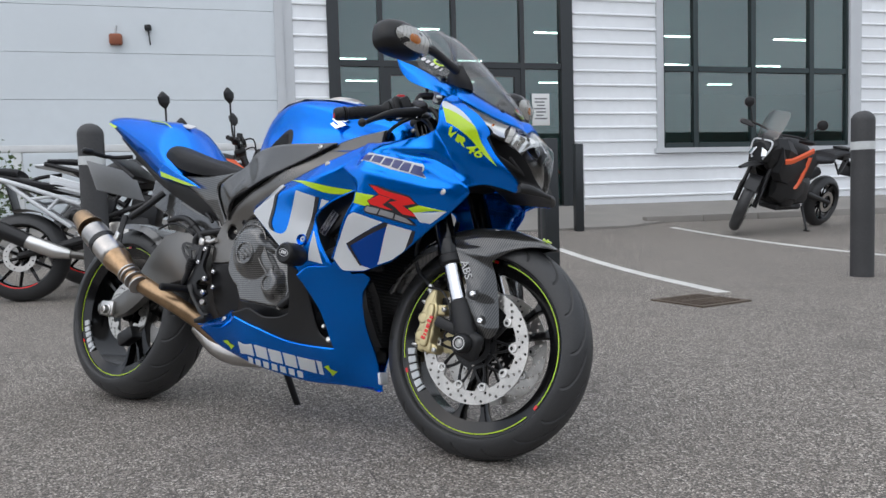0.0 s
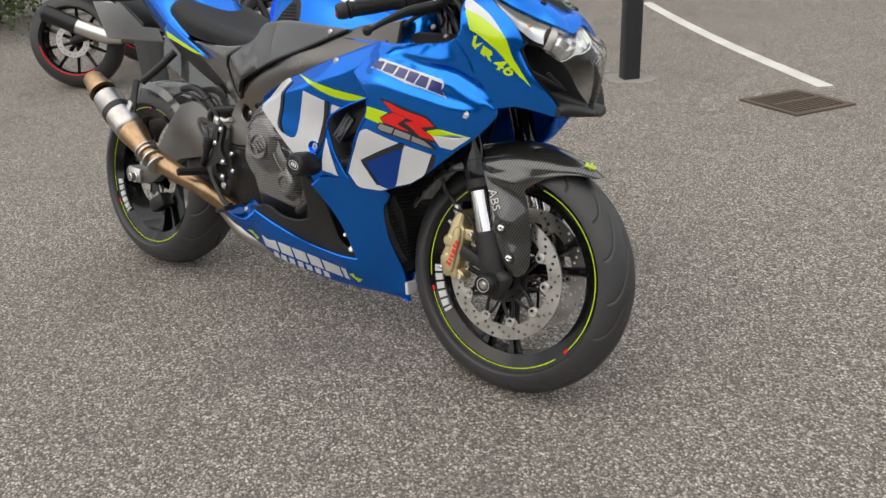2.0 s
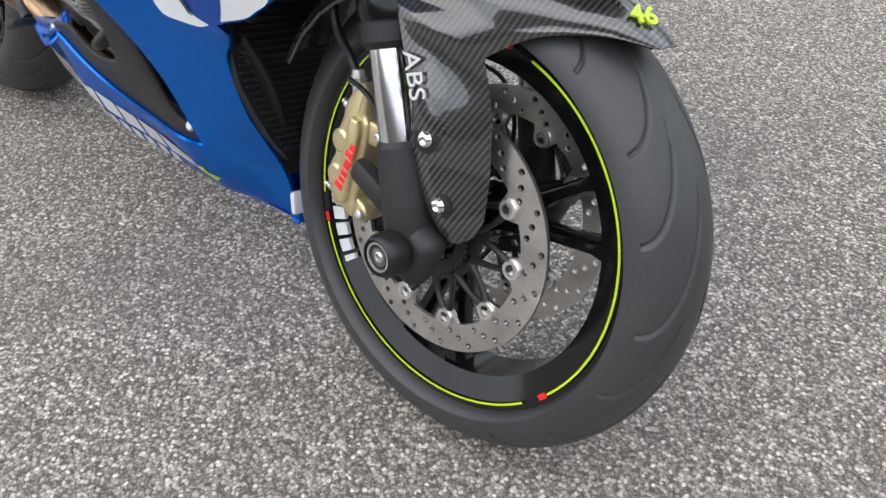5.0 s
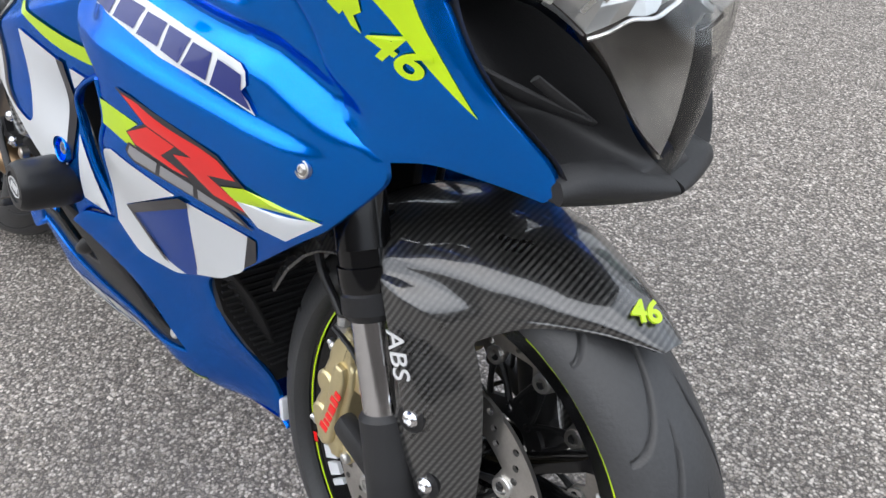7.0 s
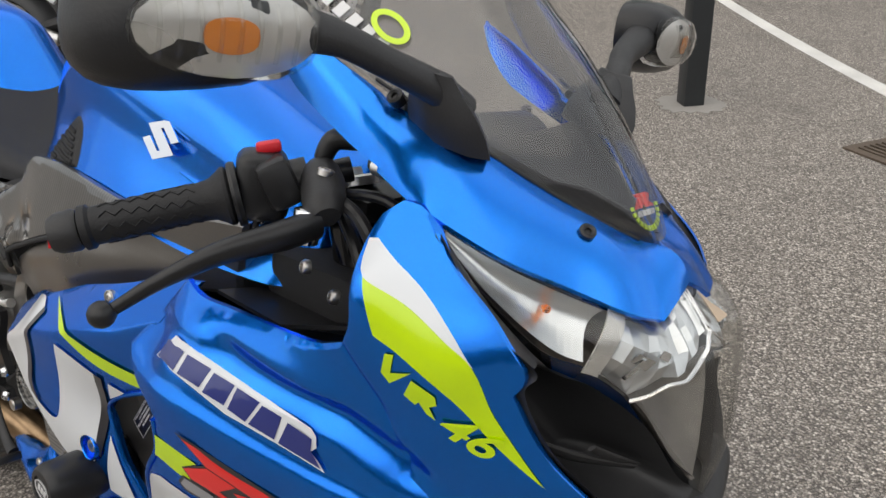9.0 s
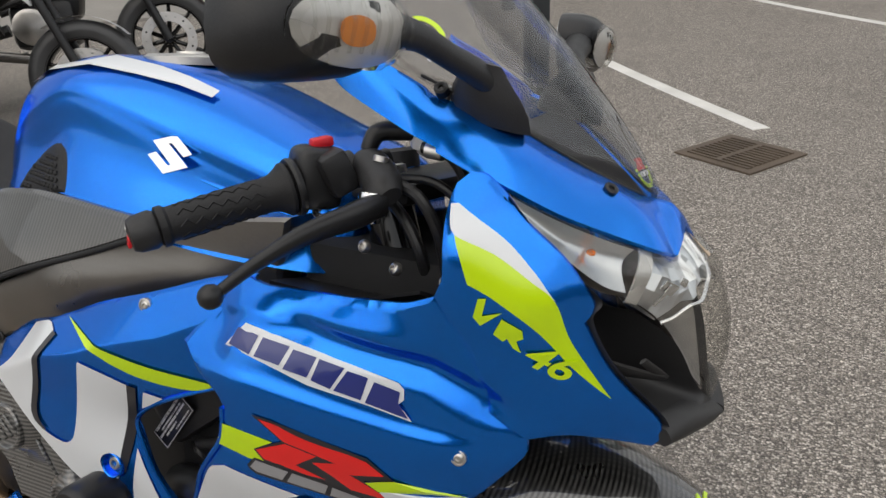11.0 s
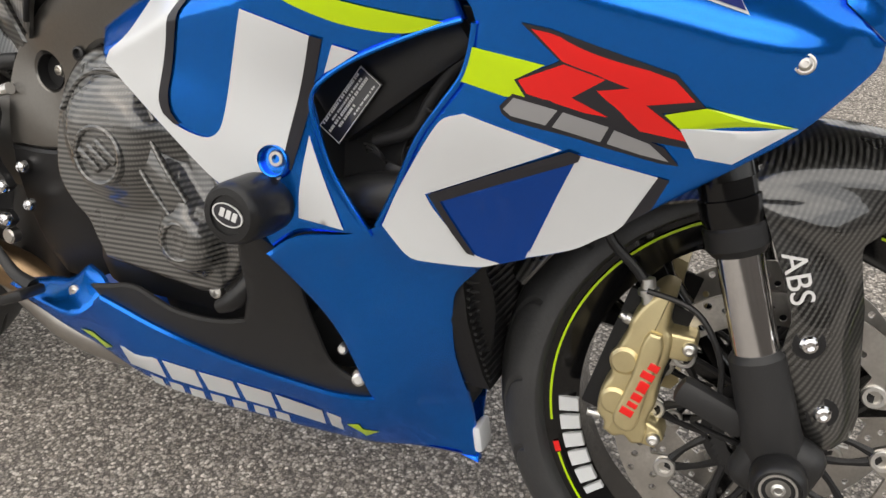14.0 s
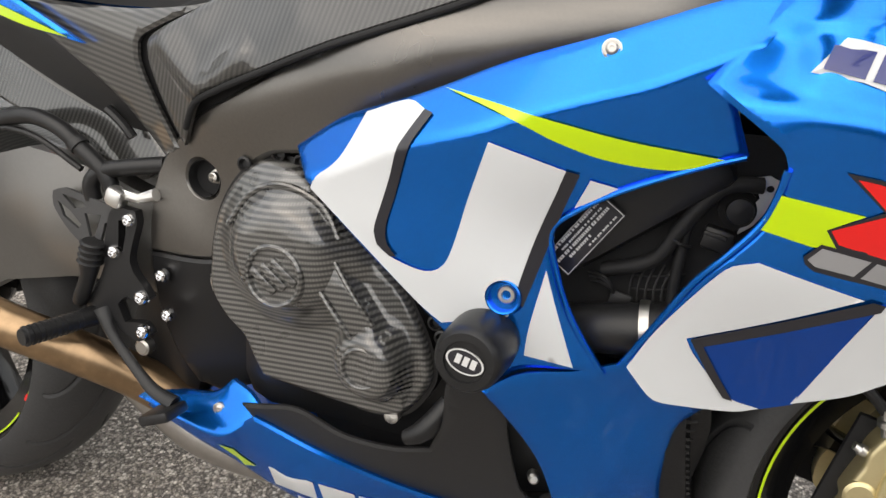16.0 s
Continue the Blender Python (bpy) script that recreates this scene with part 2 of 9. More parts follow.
M_KILL = plain("red_switch", (0.62, 0.01, 0.02), 0.4, 0, 0.05, 60, 0.03)
M_CLAD = plain("white_steel_cladding", (0.84, 0.86, 0.88), 0.45, 0, 0.05, 8, 0.02, large=0.8)
M_PANEL = plain("pale_grey_wall_panel", (0.67, 0.715, 0.745), 0.5, 0, 0.04, 6, 0.02, large=0.5)
M_TRIM = plain("light_grey_trim", (0.55, 0.57, 0.59), 0.45, 0, 0.05, 12, 0.02)
M_DARKFRAME = plain("anthracite_aluminium", (0.030, 0.034, 0.037), 0.42, 0.2, 0.1, 40, 0.02)
M_GREENFRAME = plain("dark_green_grey_frame", (0.030, 0.045, 0.047), 0.42, 0.2, 0.1, 40, 0.02)
M_GLAZE = thin("window_glass", (0.70, 0.88, 0.87), 0.0, 0.10)
M_POST = plain("weathered_bollard", (0.055, 0.055, 0.057), 0.62, 0, 0.22, 70, 0.25)
M_BAND = plain("reflective_band", (0.62, 0.64, 0.64), 0.4, 0, 0.1, 60, 0.05)
M_LINE = plain("worn_line_paint", (0.62, 0.61, 0.58), 0.7, 0, 0.16, 110, 0.3)
M_CONCRETE = plain("pavement_concrete", (0.26, 0.245, 0.225), 0.8, 0, 0.15, 60, 0.3, large=2)
M_IRON = plain("rusty_iron_grate", (0.115, 0.088, 0.066), 0.75, 0.3, 0.3, 120, 0.3)
M_RAIL = plain("white_painted_rail", (0.68, 0.69, 0.69), 0.5, 0, 0.06, 30, 0.03)
# dark tone of the added wall that only reflections pick up
M_UNSEEN = plain("dark_reflection_wall", (0.10, 0.086, 0.076), 0.85, 0, 0.25, 14, 0.2, large=0.6)
# teal tint and reflection of the window glass, put into the room's colour
M_ROOM = plain("glass_teal_showroom_wall", (0.21, 0.40, 0.41), 0.7, 0, 0.1, 4, 0.0)
M_TUBE = glowing("lit_ceiling_strip", (1.0, 0.93, 0.80), 8.0)
M_ORANGE = plain("orange_plastic", (0.80, 0.10, 0.012), 0.4, 0, 0.06, 60, 0.03, coat=0.4)
M_RUST = plain("rust_red_box", (0.30, 0.09, 0.04), 0.6, 0, 0.2, 60, 0.1)
M_LEAF = plain("shrub_leaf", (0.075, 0.12, 0.035), 0.55, 0, 0.35, 30, 0.1)
M_TWIG = plain("shrub_twig", (0.10, 0.07, 0.045), 0.8, 0, 0.2, 90, 0.2)
M_PAPER = plain("white_notice", (0.72, 0.73, 0.72), 0.6, 0, 0.03, 30, 0.0)
M_BARS = plain("grey_print", (0.16, 0.16, 0.17), 0.6, 0, 0.05, 30, 0.0)
M_YELLOWP = plain("plate_backing", (0.24, 0.24, 0.235), 0.5, 0, 0.1, 50, 0.05)


# ---- mesh tools ----
from mathutils import geometry


class Geo:
    def __init__(self):
        self.v, self.f = [], []

    def add(self, verts, faces):
        n = len(self.v)
        self.v += [tuple(p) for p in verts]
        self.f += [tuple(i + n for i in f) for f in faces]
        return self

    def moved(self, m):
        self.v = [tuple(m @ Vector(p)) for p in self.v]
        return self

    def mirrored(self):
        """The same form on the other side of the plane y = 0, added to this one."""
        return self.add(*self.flipped())

    def flipped(self):
        return [(x, -y, z) for x, y, z in self.v], [tuple(reversed(f)) for f in self.f]

    def other(self):
        g = Geo()
        return g.add(*self.flipped())

    def box(self, c, s, m=None):
        pts = [Vector((x * s[0] / 2, y * s[1] / 2, z * s[2] / 2)) for x in (-1, 1) for y in (-1, 1) for z in (-1, 1)]
        m = (Matrix.Translation(c) @ m) if m else Matrix.Translation(c)
        return self.add([m @ p for p in pts], [(0, 1, 3, 2), (4, 6, 7, 5), (0, 4, 5, 1), (2, 3, 7, 6), (0, 2, 6, 4), (1, 5, 7, 3)])

    def rbox(self, c, s, r=0.005, m=None, seg=2):
        """A box with rounded edges."""
        bm = bmesh.new()
        bmesh.ops.create_cube(bm, size=1, matrix=Matrix.Diagonal((*s, 1)))
        bmesh.ops.bevel(bm, geom=bm.edges[:], offset=min(r, min(s) * 0.45), segments=seg, profile=0.5, affect="EDGES")
        m = (Matrix.Translation(c) @ m) if m else Matrix.Translation(c)
        bm.verts.index_update()
        self.add([m @ v.co for v in bm.verts], [[v.index for v in f.verts] for f in bm.faces])
        bm.free()
        return self

    def rings(self, rings, closed=True, caps=(True, True)):
        """Skin over rings of equally many points."""
        k = len(rings[0])
        faces = []
        for a in range(len(rings) - 1):
            for b in range(k if closed else k - 1):
                c = (b + 1) % k
                faces.append((a * k + b, a * k + c, (a + 1) * k + c, (a + 1) * k + b))
        if caps[0]:
            faces.append(tuple(reversed(range(k))))
        if caps[1]:
            faces.append(tuple(range((len(rings) - 1) * k, len(rings) * k)))
        return self.add([p for r in rings for p in r], faces)

    def tube(self, path, r, seg=12, caps=True, smooth=0, flat=1.0):
        """A pipe along points; r: one radius or one a point."""
        pts = [Vector(p) for p in path]
        rs = list(r) if isinstance(r, (list, tuple)) else [r] * len(pts)
        if smooth:
            pts, rs = catmull(pts, rs, smooth)
        rings = []
        side = None
        for n, p in enumerate(pts):
            d = (pts[min(n + 1, len(pts) - 1)] - pts[max(n - 1, 0)]).normalized()
            if side is None:
                side = d.orthogonal().normalized()
            side = (side - d * side.dot(d)).normalized()
            up = d.cross(side)
            rings.append([p + rs[n] * (math.cos(a) * side + flat * math.sin(a) * up) for a in (2 * math.pi * k / seg for k in range(seg))])
        return self.rings(rings, True, (caps, caps))

    def lathe(self, c, axis, profile, seg=48, close=False):
        """profile: rows of (distance along the axis, radius)."""
        axis = Vector(axis).normalized()
        side = axis.orthogonal().normalized()
        up = axis.cross(side)
        c = Vector(c)
        rings = [[c + h * axis + r * (math.cos(a) * side + math.sin(a) * up) for a in (2 * math.pi * k / seg for k in range(seg))] for h, r in profile]
        if close:
            rings.append(rings[0])
        return self.rings(rings, True, (not close, not close))

    def plate(self, outline, holes, thick, m, r=0.0):
        """A flat plate in its own x, y with holes through it, laid by m; its front lies at z = thick."""
        loops = [list(outline)] + [list(h) for h in holes]
        vs, es = [], []
        for lp in loops:
            n = len(vs)
            vs += [Vector(p) for p in lp]
            es += [(n + k, n + (k + 1) % len(lp)) for k in range(len(lp))]
        v2, _, f2, *_ = geometry.delaunay_2d_cdt(vs, es, [], 0, 1e-6)
        keep = []
        for f in f2:
            c = sum((v2[i] for i in f), Vector((0, 0))) / len(f)
            if inside(c, loops[0]) and not any(inside(c, h) for h in loops[1:]):
                keep.append(tuple(f))
        n = len(v2)
        verts = [m @ Vector((p.x, p.y, thick)) for p in v2] + [m @ Vector((p.x, p.y, 0)) for p in v2]
        faces = keep + [tuple(n + i for i in reversed(f)) for f in keep]
        edges = {}
        for f in keep:
            for a, b in zip(f, f[1:] + f[:1]):
                edges[(a, b)] = 1
        faces += [(a, n + a, n + b, b) for a, b in edges if (b, a) not in edges]
        return self.add(verts, [tuple(reversed(f)) if False else f for f in faces])


def inside(p, loop):
    x, y = p[0], p[1]
    hit = False
    for k in range(len(loop)):
        (x0, y0), (x1, y1) = loop[k][:2], loop[k - 1][:2]
        if (y0 > y) != (y1 > y) and x < (x1 - x0) * (y - y0) / (y1 - y0) + x0:
            hit = not hit
    return hit


def catmull(pts, rs, n):
    out, ro = [], []
    for k in range(len(pts) - 1):
        a, b, c, d = pts[max(k - 1, 0)], pts[k], pts[k + 1], pts[min(k + 2, len(pts) - 1)]
        for j in range(n):
            t = j / n
            out.append(0.5 * ((2 * b) + (c - a) * t + (2 * a - 5 * b + 4 * c - d) * t * t + (3 * b - a - 3 * c + d) * t**3))
            ro.append(rs[k] + (rs[k + 1] - rs[k]) * t)
    return out + [pts[-1]], ro + [rs[-1]]


def rounded(loop, step=0.006, corner=38):
    """A closed outline drawn as a smooth curve that keeps its sharp corners."""
    pts = [Vector(p) for p in loop]
    n = len(pts)
    sharp = []
    for k in range(n):
        a, b = pts[k] - pts[k - 1], pts[(k + 1) % n] - pts[k]
        sharp.append(abs(math.degrees(a.angle_signed(b, 0))) > corner)
    out = []
    for k in range(n):
        b, c = pts[k], pts[(k + 1) % n]
        a = 2 * b - c if sharp[k] else pts[k - 1]
        d = 2 * c - b if sharp[(k + 1) % n] else pts[(k + 2) % n]
        m = max(1, min(12, round((c - b).length / step)))
        ta, tc = (c - a) * 0.5, (d - b) * 0.5
        lim = (c - b).length
        ta, tc = (v * min(1, 1.2 * lim / max(v.length, 1e-9)) for v in (ta, tc))
        for j in range(m):
            t = j / m
            out.append((2 * t**3 - 3 * t * t + 1) * b + (t**3 - 2 * t * t + t) * ta + (3 * t * t - 2 * t**3) * c + (t**3 - t * t) * tc)
    return out


def warp(controls):
    """The smooth sheet (thin plate) through rows of x, z and depth."""
    c = np.array(controls, float)
    xy, n = c[:, :2], len(c)

    def u(r2):
        return np.where(r2 > 0, 0.5 * r2 * np.log(r2 + 1e-12), 0)

    k = u(((xy[:, None] - xy[None]) ** 2).sum(-1)) + 1e-4 * np.eye(n)
    p = np.c_[np.ones(n), xy]
    s = np.linalg.solve(np.block([[k, p], [p.T, np.zeros((3, 3))]]), np.r_[c[:, 2], 0, 0, 0])

    def depth(x, z):
        q = np.array([x, z], float)
        return float(u(((q - xy) ** 2).sum(-1)) @ s[:n] + s[n] + s[n + 1] * x + s[n + 2] * z)

    return depth


def polyline(pts, x, z):
    """Signed distance from a polyline in x, z (plus above it) and the share of its length there."""
    best, run, total = None, 0.0, sum((Vector(b) - Vector(a)).length for a, b in zip(pts, pts[1:]))
    for a, b in zip(pts, pts[1:]):
        dx, dz = b[0] - a[0], b[1] - a[1]
        n = math.hypot(dx, dz)
        raw = ((x - a[0]) * dx + (z - a[1]) * dz) / n
        t = max(0.0, min(n, raw))
        d = math.hypot(x - a[0] - dx * t / n, z - a[1] - dz * t / n)
        if best is None or d < best[0]:
            sign = 1 if dx * (z - a[1]) - dz * (x - a[0]) > 0 else -1
            best = (d, sign * d, (run + t) / total)
        run += n
    return best[1], best[2]


def fold(depth, pts, amount, above, below, ends=0.18):
    """The sheet with a crest (or, if negative, a hollow) along a polyline, with its own width on either side, dying out at both ends."""
    def out(x, z):
        d, f = polyline(pts, x, z)
        e = max(0.0, min(1.0, f / ends, (1 - f) / ends))
        return depth(x, z) + amount * e * e * (3 - 2 * e) * math.exp(-((d / (above if d > 0 else below)) ** 2))

    return out


def ledge(depth, pts, amount, sharp, fade, ends=0.15):
    """The sheet with everything just below a polyline standing proud, fading away downwards."""
    def out(x, z):
        d, f = polyline(pts, x, z)
        e = max(0.0, min(1.0, f / ends, (1 - f) / ends))
        return depth(x, z) + amount * e / (1 + math.exp(max(-40.0, min(40.0, d / sharp)))) * math.exp(min(0.0, d) / fade)

    return out


def skin(outline, depth, off=0.0, thick=0.006, step=0.016, edge=0.0028, hug=True, holes=()):
    """A panel on the right side of the bike: an outline in x, z laid on the sheet y = -depth(x, z), with rounded rims and a thickness."""
    loop = rounded(outline) if hug else [Vector(p) for p in outline]
    loops = [loop] + [rounded(h) for h in holes]
    rim = sum(len(lp) for lp in loops)
    pts, es = [], []
    for lp in loops:
        n = len(pts)
        pts += lp
        es += [(n + k, n + (k + 1) % len(lp)) for k in range(len(lp))]
    lo = [min(p[k] for p in loop) for k in (0, 1)]
    hi = [max(p[k] for p in loop) for k in (0, 1)]
    seg = np.array([(pts[a][0], pts[a][1], pts[b][0] - pts[a][0], pts[b][1] - pts[a][1]) for a, b in es])

    def gap(x, z):
        w = np.array([x, z]) - seg[:, :2]
        t = np.clip((w * seg[:, 2:]).sum(1) / ((seg[:, 2:] ** 2).sum(1) + 1e-12), 0, 1)
        return float(np.sqrt(((w - t[:, None] * seg[:, 2:]) ** 2).sum(1)).min())

    def ok(x, z):
        return inside((x, z), loop) and not any(inside((x, z), h) for h in loops[1:])

    more = []
    if edge:
        for lp in loops:
            for k in range(len(lp)):
                d = lp[(k + 1) % len(lp)] - lp[k - 1]
                for s in (1, -1):
                    nrm = Vector((-d.y, d.x)).normalized() * 0.0045 * s
                    q = lp[k] + nrm
                    if ok(*q) and gap(*q) > 0.0032:
                        more.append(q)
    nx, nz = int((hi[0] - lo[0]) / step) + 1, int((hi[1] - lo[1]) / step) + 1
    for a in range(nx + 1):
        for b in range(nz + 1):
            q = Vector((lo[0] + (a + 0.5 * (b % 2)) * step, lo[1] + b * step))
            if ok(*q) and gap(*q) > max(0.006 if edge else 0.003, step * 0.45):
                more.append(q)
    v2, _, f2, *_ = geometry.delaunay_2d_cdt(pts + more, es, [], 0, 1e-6)
    tri = []
    for f in f2:
        c = sum((v2[i] for i in f), Vector((0, 0))) / 3
        if ok(*c):
            a, b, d = (v2[i] for i in f)
            turn = (b.x - a.x) * (d.y - a.y) - (b.y - a.y) * (d.x - a.x)
            tri.append(tuple(f) if turn > 0 else tuple(reversed(f)))
    open_edges = {}
    for f in tri:
        for a, b in zip(f, f[1:] + f[:1]):
            open_edges[(a, b)] = 1
    border = [(a, b) for a, b in open_edges if (b, a) not in open_edges]
    onrim = {i for e in border for i in e}
    ys = [depth(p.x, p.y) + off - (edge if i in onrim else 0) for i, p in enumerate(v2)]
    n = len(v2)
    g = Geo()
    verts = [(p.x, -y, p.y) for p, y in zip(v2, ys)]
    faces = list(tri)
    if thick:
        verts += [(p.x, -(y - thick), p.y) for p, y in zip(v2, ys)]
        faces += [tuple(n + i for i in reversed(f)) for f in tri]
        faces += [(b, a, n + a, n + b) for a, b in border]
    return g.add(verts, faces)


def part(name, geo, material, parent, label="", crease=32):
    """One mesh object under a thing or under a part."""
    me = bpy.data.meshes.new(name)
    if isinstance(geo, Geo):
        me.from_pydata(geo.v, [], geo.f)
    else:
        geo.to_mesh(me)
        geo.free()
    me.validate()
    me.materials.append(material)
    me.polygons.foreach_set("use_smooth", [True] * len(me.polygons))
    me.set_sharp_from_angle(angle=radians(crease))
    ob = new(name, me)
    ob.parent = parent
    if label:
        tagged(ob, label)
    return ob


def thing(name, m, label, category, group="", kind=""):
    ob = new(name)
    ob.empty_display_size = 0.1
    ob.matrix_world = m
    return tagged(ob, label, category, group, kind)


def solid(name, geo, material, label, category="", group="", kind="", crease=32):
    ob = part(name, geo, material, None, "", crease)
    return tagged(ob, label, category, group, kind)


def disc_pts(r, n=8, c=(0, 0), a0=0.0):
    return [(c[0] + r * math.cos(a0 + 2 * math.pi * k / n), c[1] + r * math.sin(a0 + 2 * math.pi * k / n)) for k in range(n)]


def axes(c, ahead, up=(0, 0, 1)):
    """A pose whose z looks along ahead and whose y is near up."""
    z = Vector(ahead).normalized()
    x = Vector(up).cross(z).normalized()
    y = z.cross(x)
    return Matrix(((x.x, y.x, z.x, c[0]), (x.y, y.y, z.y, c[1]), (x.z, y.z, z.z, c[2]), (0, 0, 0, 1)))


def words(name, text, size, m, material, parent, depth=0.0006, bold=0.0):
    """Lettering as a mesh, centred on the pose m."""
    cu = bpy.data.curves.new(name, "FONT")
    cu.body, cu.size, cu.extrude, cu.align_x, cu.align_y = text, size, depth, "CENTER", "CENTER"
    cu.offset = bold
    tmp = bpy.data.objects.new(name, cu)
    scene.collection.objects.link(tmp)
    me = bpy.data.meshes.new_from_object(tmp.evaluated_get(bpy.context.evaluated_depsgraph_get()))
    bpy.data.objects.remove(tmp)
    me.transform(m)
    me.materials.clear()
    me.materials.append(material)
    ob = new(name, me)
    ob.parent = parent
    return ob


# ---- the place: car park and showroom front ----
WALL_AT = Vector((-3.92, 8.40, 0))
WALL_TURN = radians(47.6)
ALONG = Vector((math.cos(WALL_TURN), math.sin(WALL_TURN), 0))
OUT = Vector((math.sin(WALL_TURN), -math.cos(WALL_TURN), 0))
FLOOR = 0.45


def ground_z(p):
    """The tarmac lies flat round the bike and climbs to the showroom."""
    return FLOOR * max(0.0, min(1.0, 1 - (Vector((p[0], p[1], 0)) - WALL_AT).dot(OUT) / 6.5)) ** 2


def site(u, s, z=None):
    """A place u metres along the front and s metres before it; z above the tarmac's own height if left out."""
    p = WALL_AT + ALONG * u + OUT * s
    return Vector((p.x, p.y, ground_z(p) if z is None else z))


FRONT_M = Matrix(((ALONG.x, OUT.x, 0, WALL_AT.x), (ALONG.y, OUT.y, 0, WALL_AT.y), (0, 0, 1, 0), (0, 0, 0, 1)))

us = [-400, -150, -60, -30, -20] + [-15 + k for k in range(31)] + [20, 30, 60, 150, 400]
ss = [-400, -100, -30, -12, -6, -3, -1] + [0.5 * k for k in range(27)] + [16, 20, 30, 60, 150, 400]
g = Geo()
g.add([site(u, s) for u in us for s in ss], [(a * len(ss) + b, a * len(ss) + b + 1, (a + 1) * len(ss) + b + 1, (a + 1) * len(ss) + b) for a in range(len(us) - 1) for b in range(len(ss) - 1)])
solid("ground", g, M_ASPHALT, "coarse grey tarmac of a car park with pale chippings", "tarmac", kind="structure", crease=60)


def strip(a, b, w, lift=0.003, n=14):
    """A painted stripe that follows the tarmac."""
    a, b = Vector(a), Vector(b)
    side = (b - a).normalized().cross(Vector((0, 0, 1))) * w / 2
    rows = []
    for k in range(n + 1):
        p = a.lerp(b, k / n)
        wob = 0.004 * math.sin(k * 2.3)
        rows.append([Vector((q.x, q.y, ground_z(q) + dz)) for q, dz in ((p - side * (1 + wob), -0.002), (p - side * (1 + wob), lift), (p + side, lift), (p + side, -0.002))])
    return Geo().rings(rows, True)


for n, (a, b) in enumerate((((1.32, 3.60, 0), (-1.00, 6.13, 0)), ((2.6, 6.37, 0), (-0.46, 8.72, 0)))):
    solid("parking_line", strip(a, b, 0.10), M_LINE, "worn white parking bay line painted on tarmac", "road marking", kind="structure")

# drain
dm = pose(1.28, 3.15, 0, 0, 0, 61.5)
drain = thing("drain_grate", dm, "square rusty iron drain grate set flush in the tarmac", "drain", kind="structure")
g = Geo()
for s in (-1, 1):
    g.box((0, s * 0.19, 0.003), (0.42, 0.04, 0.012)).box((s * 0.19, 0, 0.003), (0.04, 0.34, 0.012))
part("frame", g, M_IRON, drain)
# flat near-black sheet that paints the shaded pit below the bars
part("gully", Geo().box((0, 0, 0.0015), (0.34, 0.34, 0.003)), M_SHADE, drain)
for k in range(11):
    part("bar", Geo().box((-0.160 + k * 0.032, 0, 0.008), (0.013, 0.34, 0.012)), M_IRON, drain)
part("bar", Geo().box((0, 0, 0.0082), (0.34, 0.026, 0.0126)), M_IRON, drain)


def bollard(p, h, r=0.083, lean=(0, 0)):
    b = thing("bollard", pose(p[0], p[1], ground_z(p) - 0.01, lean[0], lean[1], 0), "weathered black plastic bollard with a pale reflective band", "bollard", "bollards of the car park")
    dome = [(h - r * 0.9 + r * 0.9 * math.sin(a), r * math.cos(a)) for a in (k * math.pi / 16 for k in range(8))] + [(h, 0.004)]
    part("post", Geo().lathe((0, 0, 0), (0, 0, 1), [(0, r * 1.01), (0.02, r), (h - 0.24, r * 0.985)] + [(h - 0.235, r * 0.985)] + dome, 40), M_POST, b)
    part("band", Geo().lathe((0, 0, 0), (0, 0, 1), [(h - 0.29, r), (h - 0.289, r * 1.012), (h - 0.231, r * 1.012), (h - 0.23, r)], 40), M_BAND, b, "pale reflective band")


bollard((2.05, 4.87), 1.25)
bollard((-2.52, 1.59), 1.28, 0.088, (0.6, 1.0))
for p, h in (((-1.34, 6.53), 1.20), ((-1.40, 7.75), 1.14), ((0.19, 3.33), 1.09)):
    b = thing("square_post", pose(p[0], p[1], ground_z(p) - 0.01, 0, 0, 47.6), "plain black square steel post before the entrance", "post", "posts at the entrance")
    part("shaft", Geo().rbox((0, 0, h / 2), (0.105, 0.105, h), 0.006), M_DARKFRAME, b)
    if h == 1.09:
        home = pose(p[0], p[1], ground_z(p) - 0.01, 0, 0, 47.6).inverted()
        edge = [(p[0] + r * math.cos(a), p[1] + r * math.sin(a)) for a, r in ((2 * math.pi * k / 28, 0.165 + 0.022 * math.sin(3.1 * k) + 0.012 * math.sin(7.3 * k)) for k in range(28))]
        part("footing", Geo().rings([[home @ Vector((x, y, ground_z((x, y)) + dz)) for x, y in edge] for dz in (-0.03, 0.004)], True), M_CONCRETE, b, "rough concrete footing")
    if h == 1.14:
        part("edge_strip", Geo().rbox((0.078, 0.03, 0.70), (0.05, 0.012, 0.86), 0.003).rbox((0.085, 0.03, 0.42), (0.065, 0.018, 0.02), 0.004), M_WHITE, b, "white edge strip")

# pavement and kerb before the front
g = Geo()
rows = []
for k in range(25):
    u = -6 + k
    rows.append([site(u, 0.02, FLOOR - 0.2), site(u, 0.02, FLOOR + 0.03), site(u, 2.2 if u < 2.6 else 1.75) + Vector((0, 0, 0.03)), site(u, 2.2 if u < 2.6 else 1.75) + Vector((0, 0, -0.2))])
solid("pavement", g.rings(rows, True), M_CONCRETE, "pale worn concrete pavement along the showroom front", "pavement", kind="structure")
kerb_m = Geo()
kerb_m.rbox((0, 0, 0), (0.90, 0.13, 0.24), 0.015)
kerbs = tagged(new("kerb"), "low concrete kerb stones edging the pavement", "kerb", kind="structure")
kerb_mesh = None
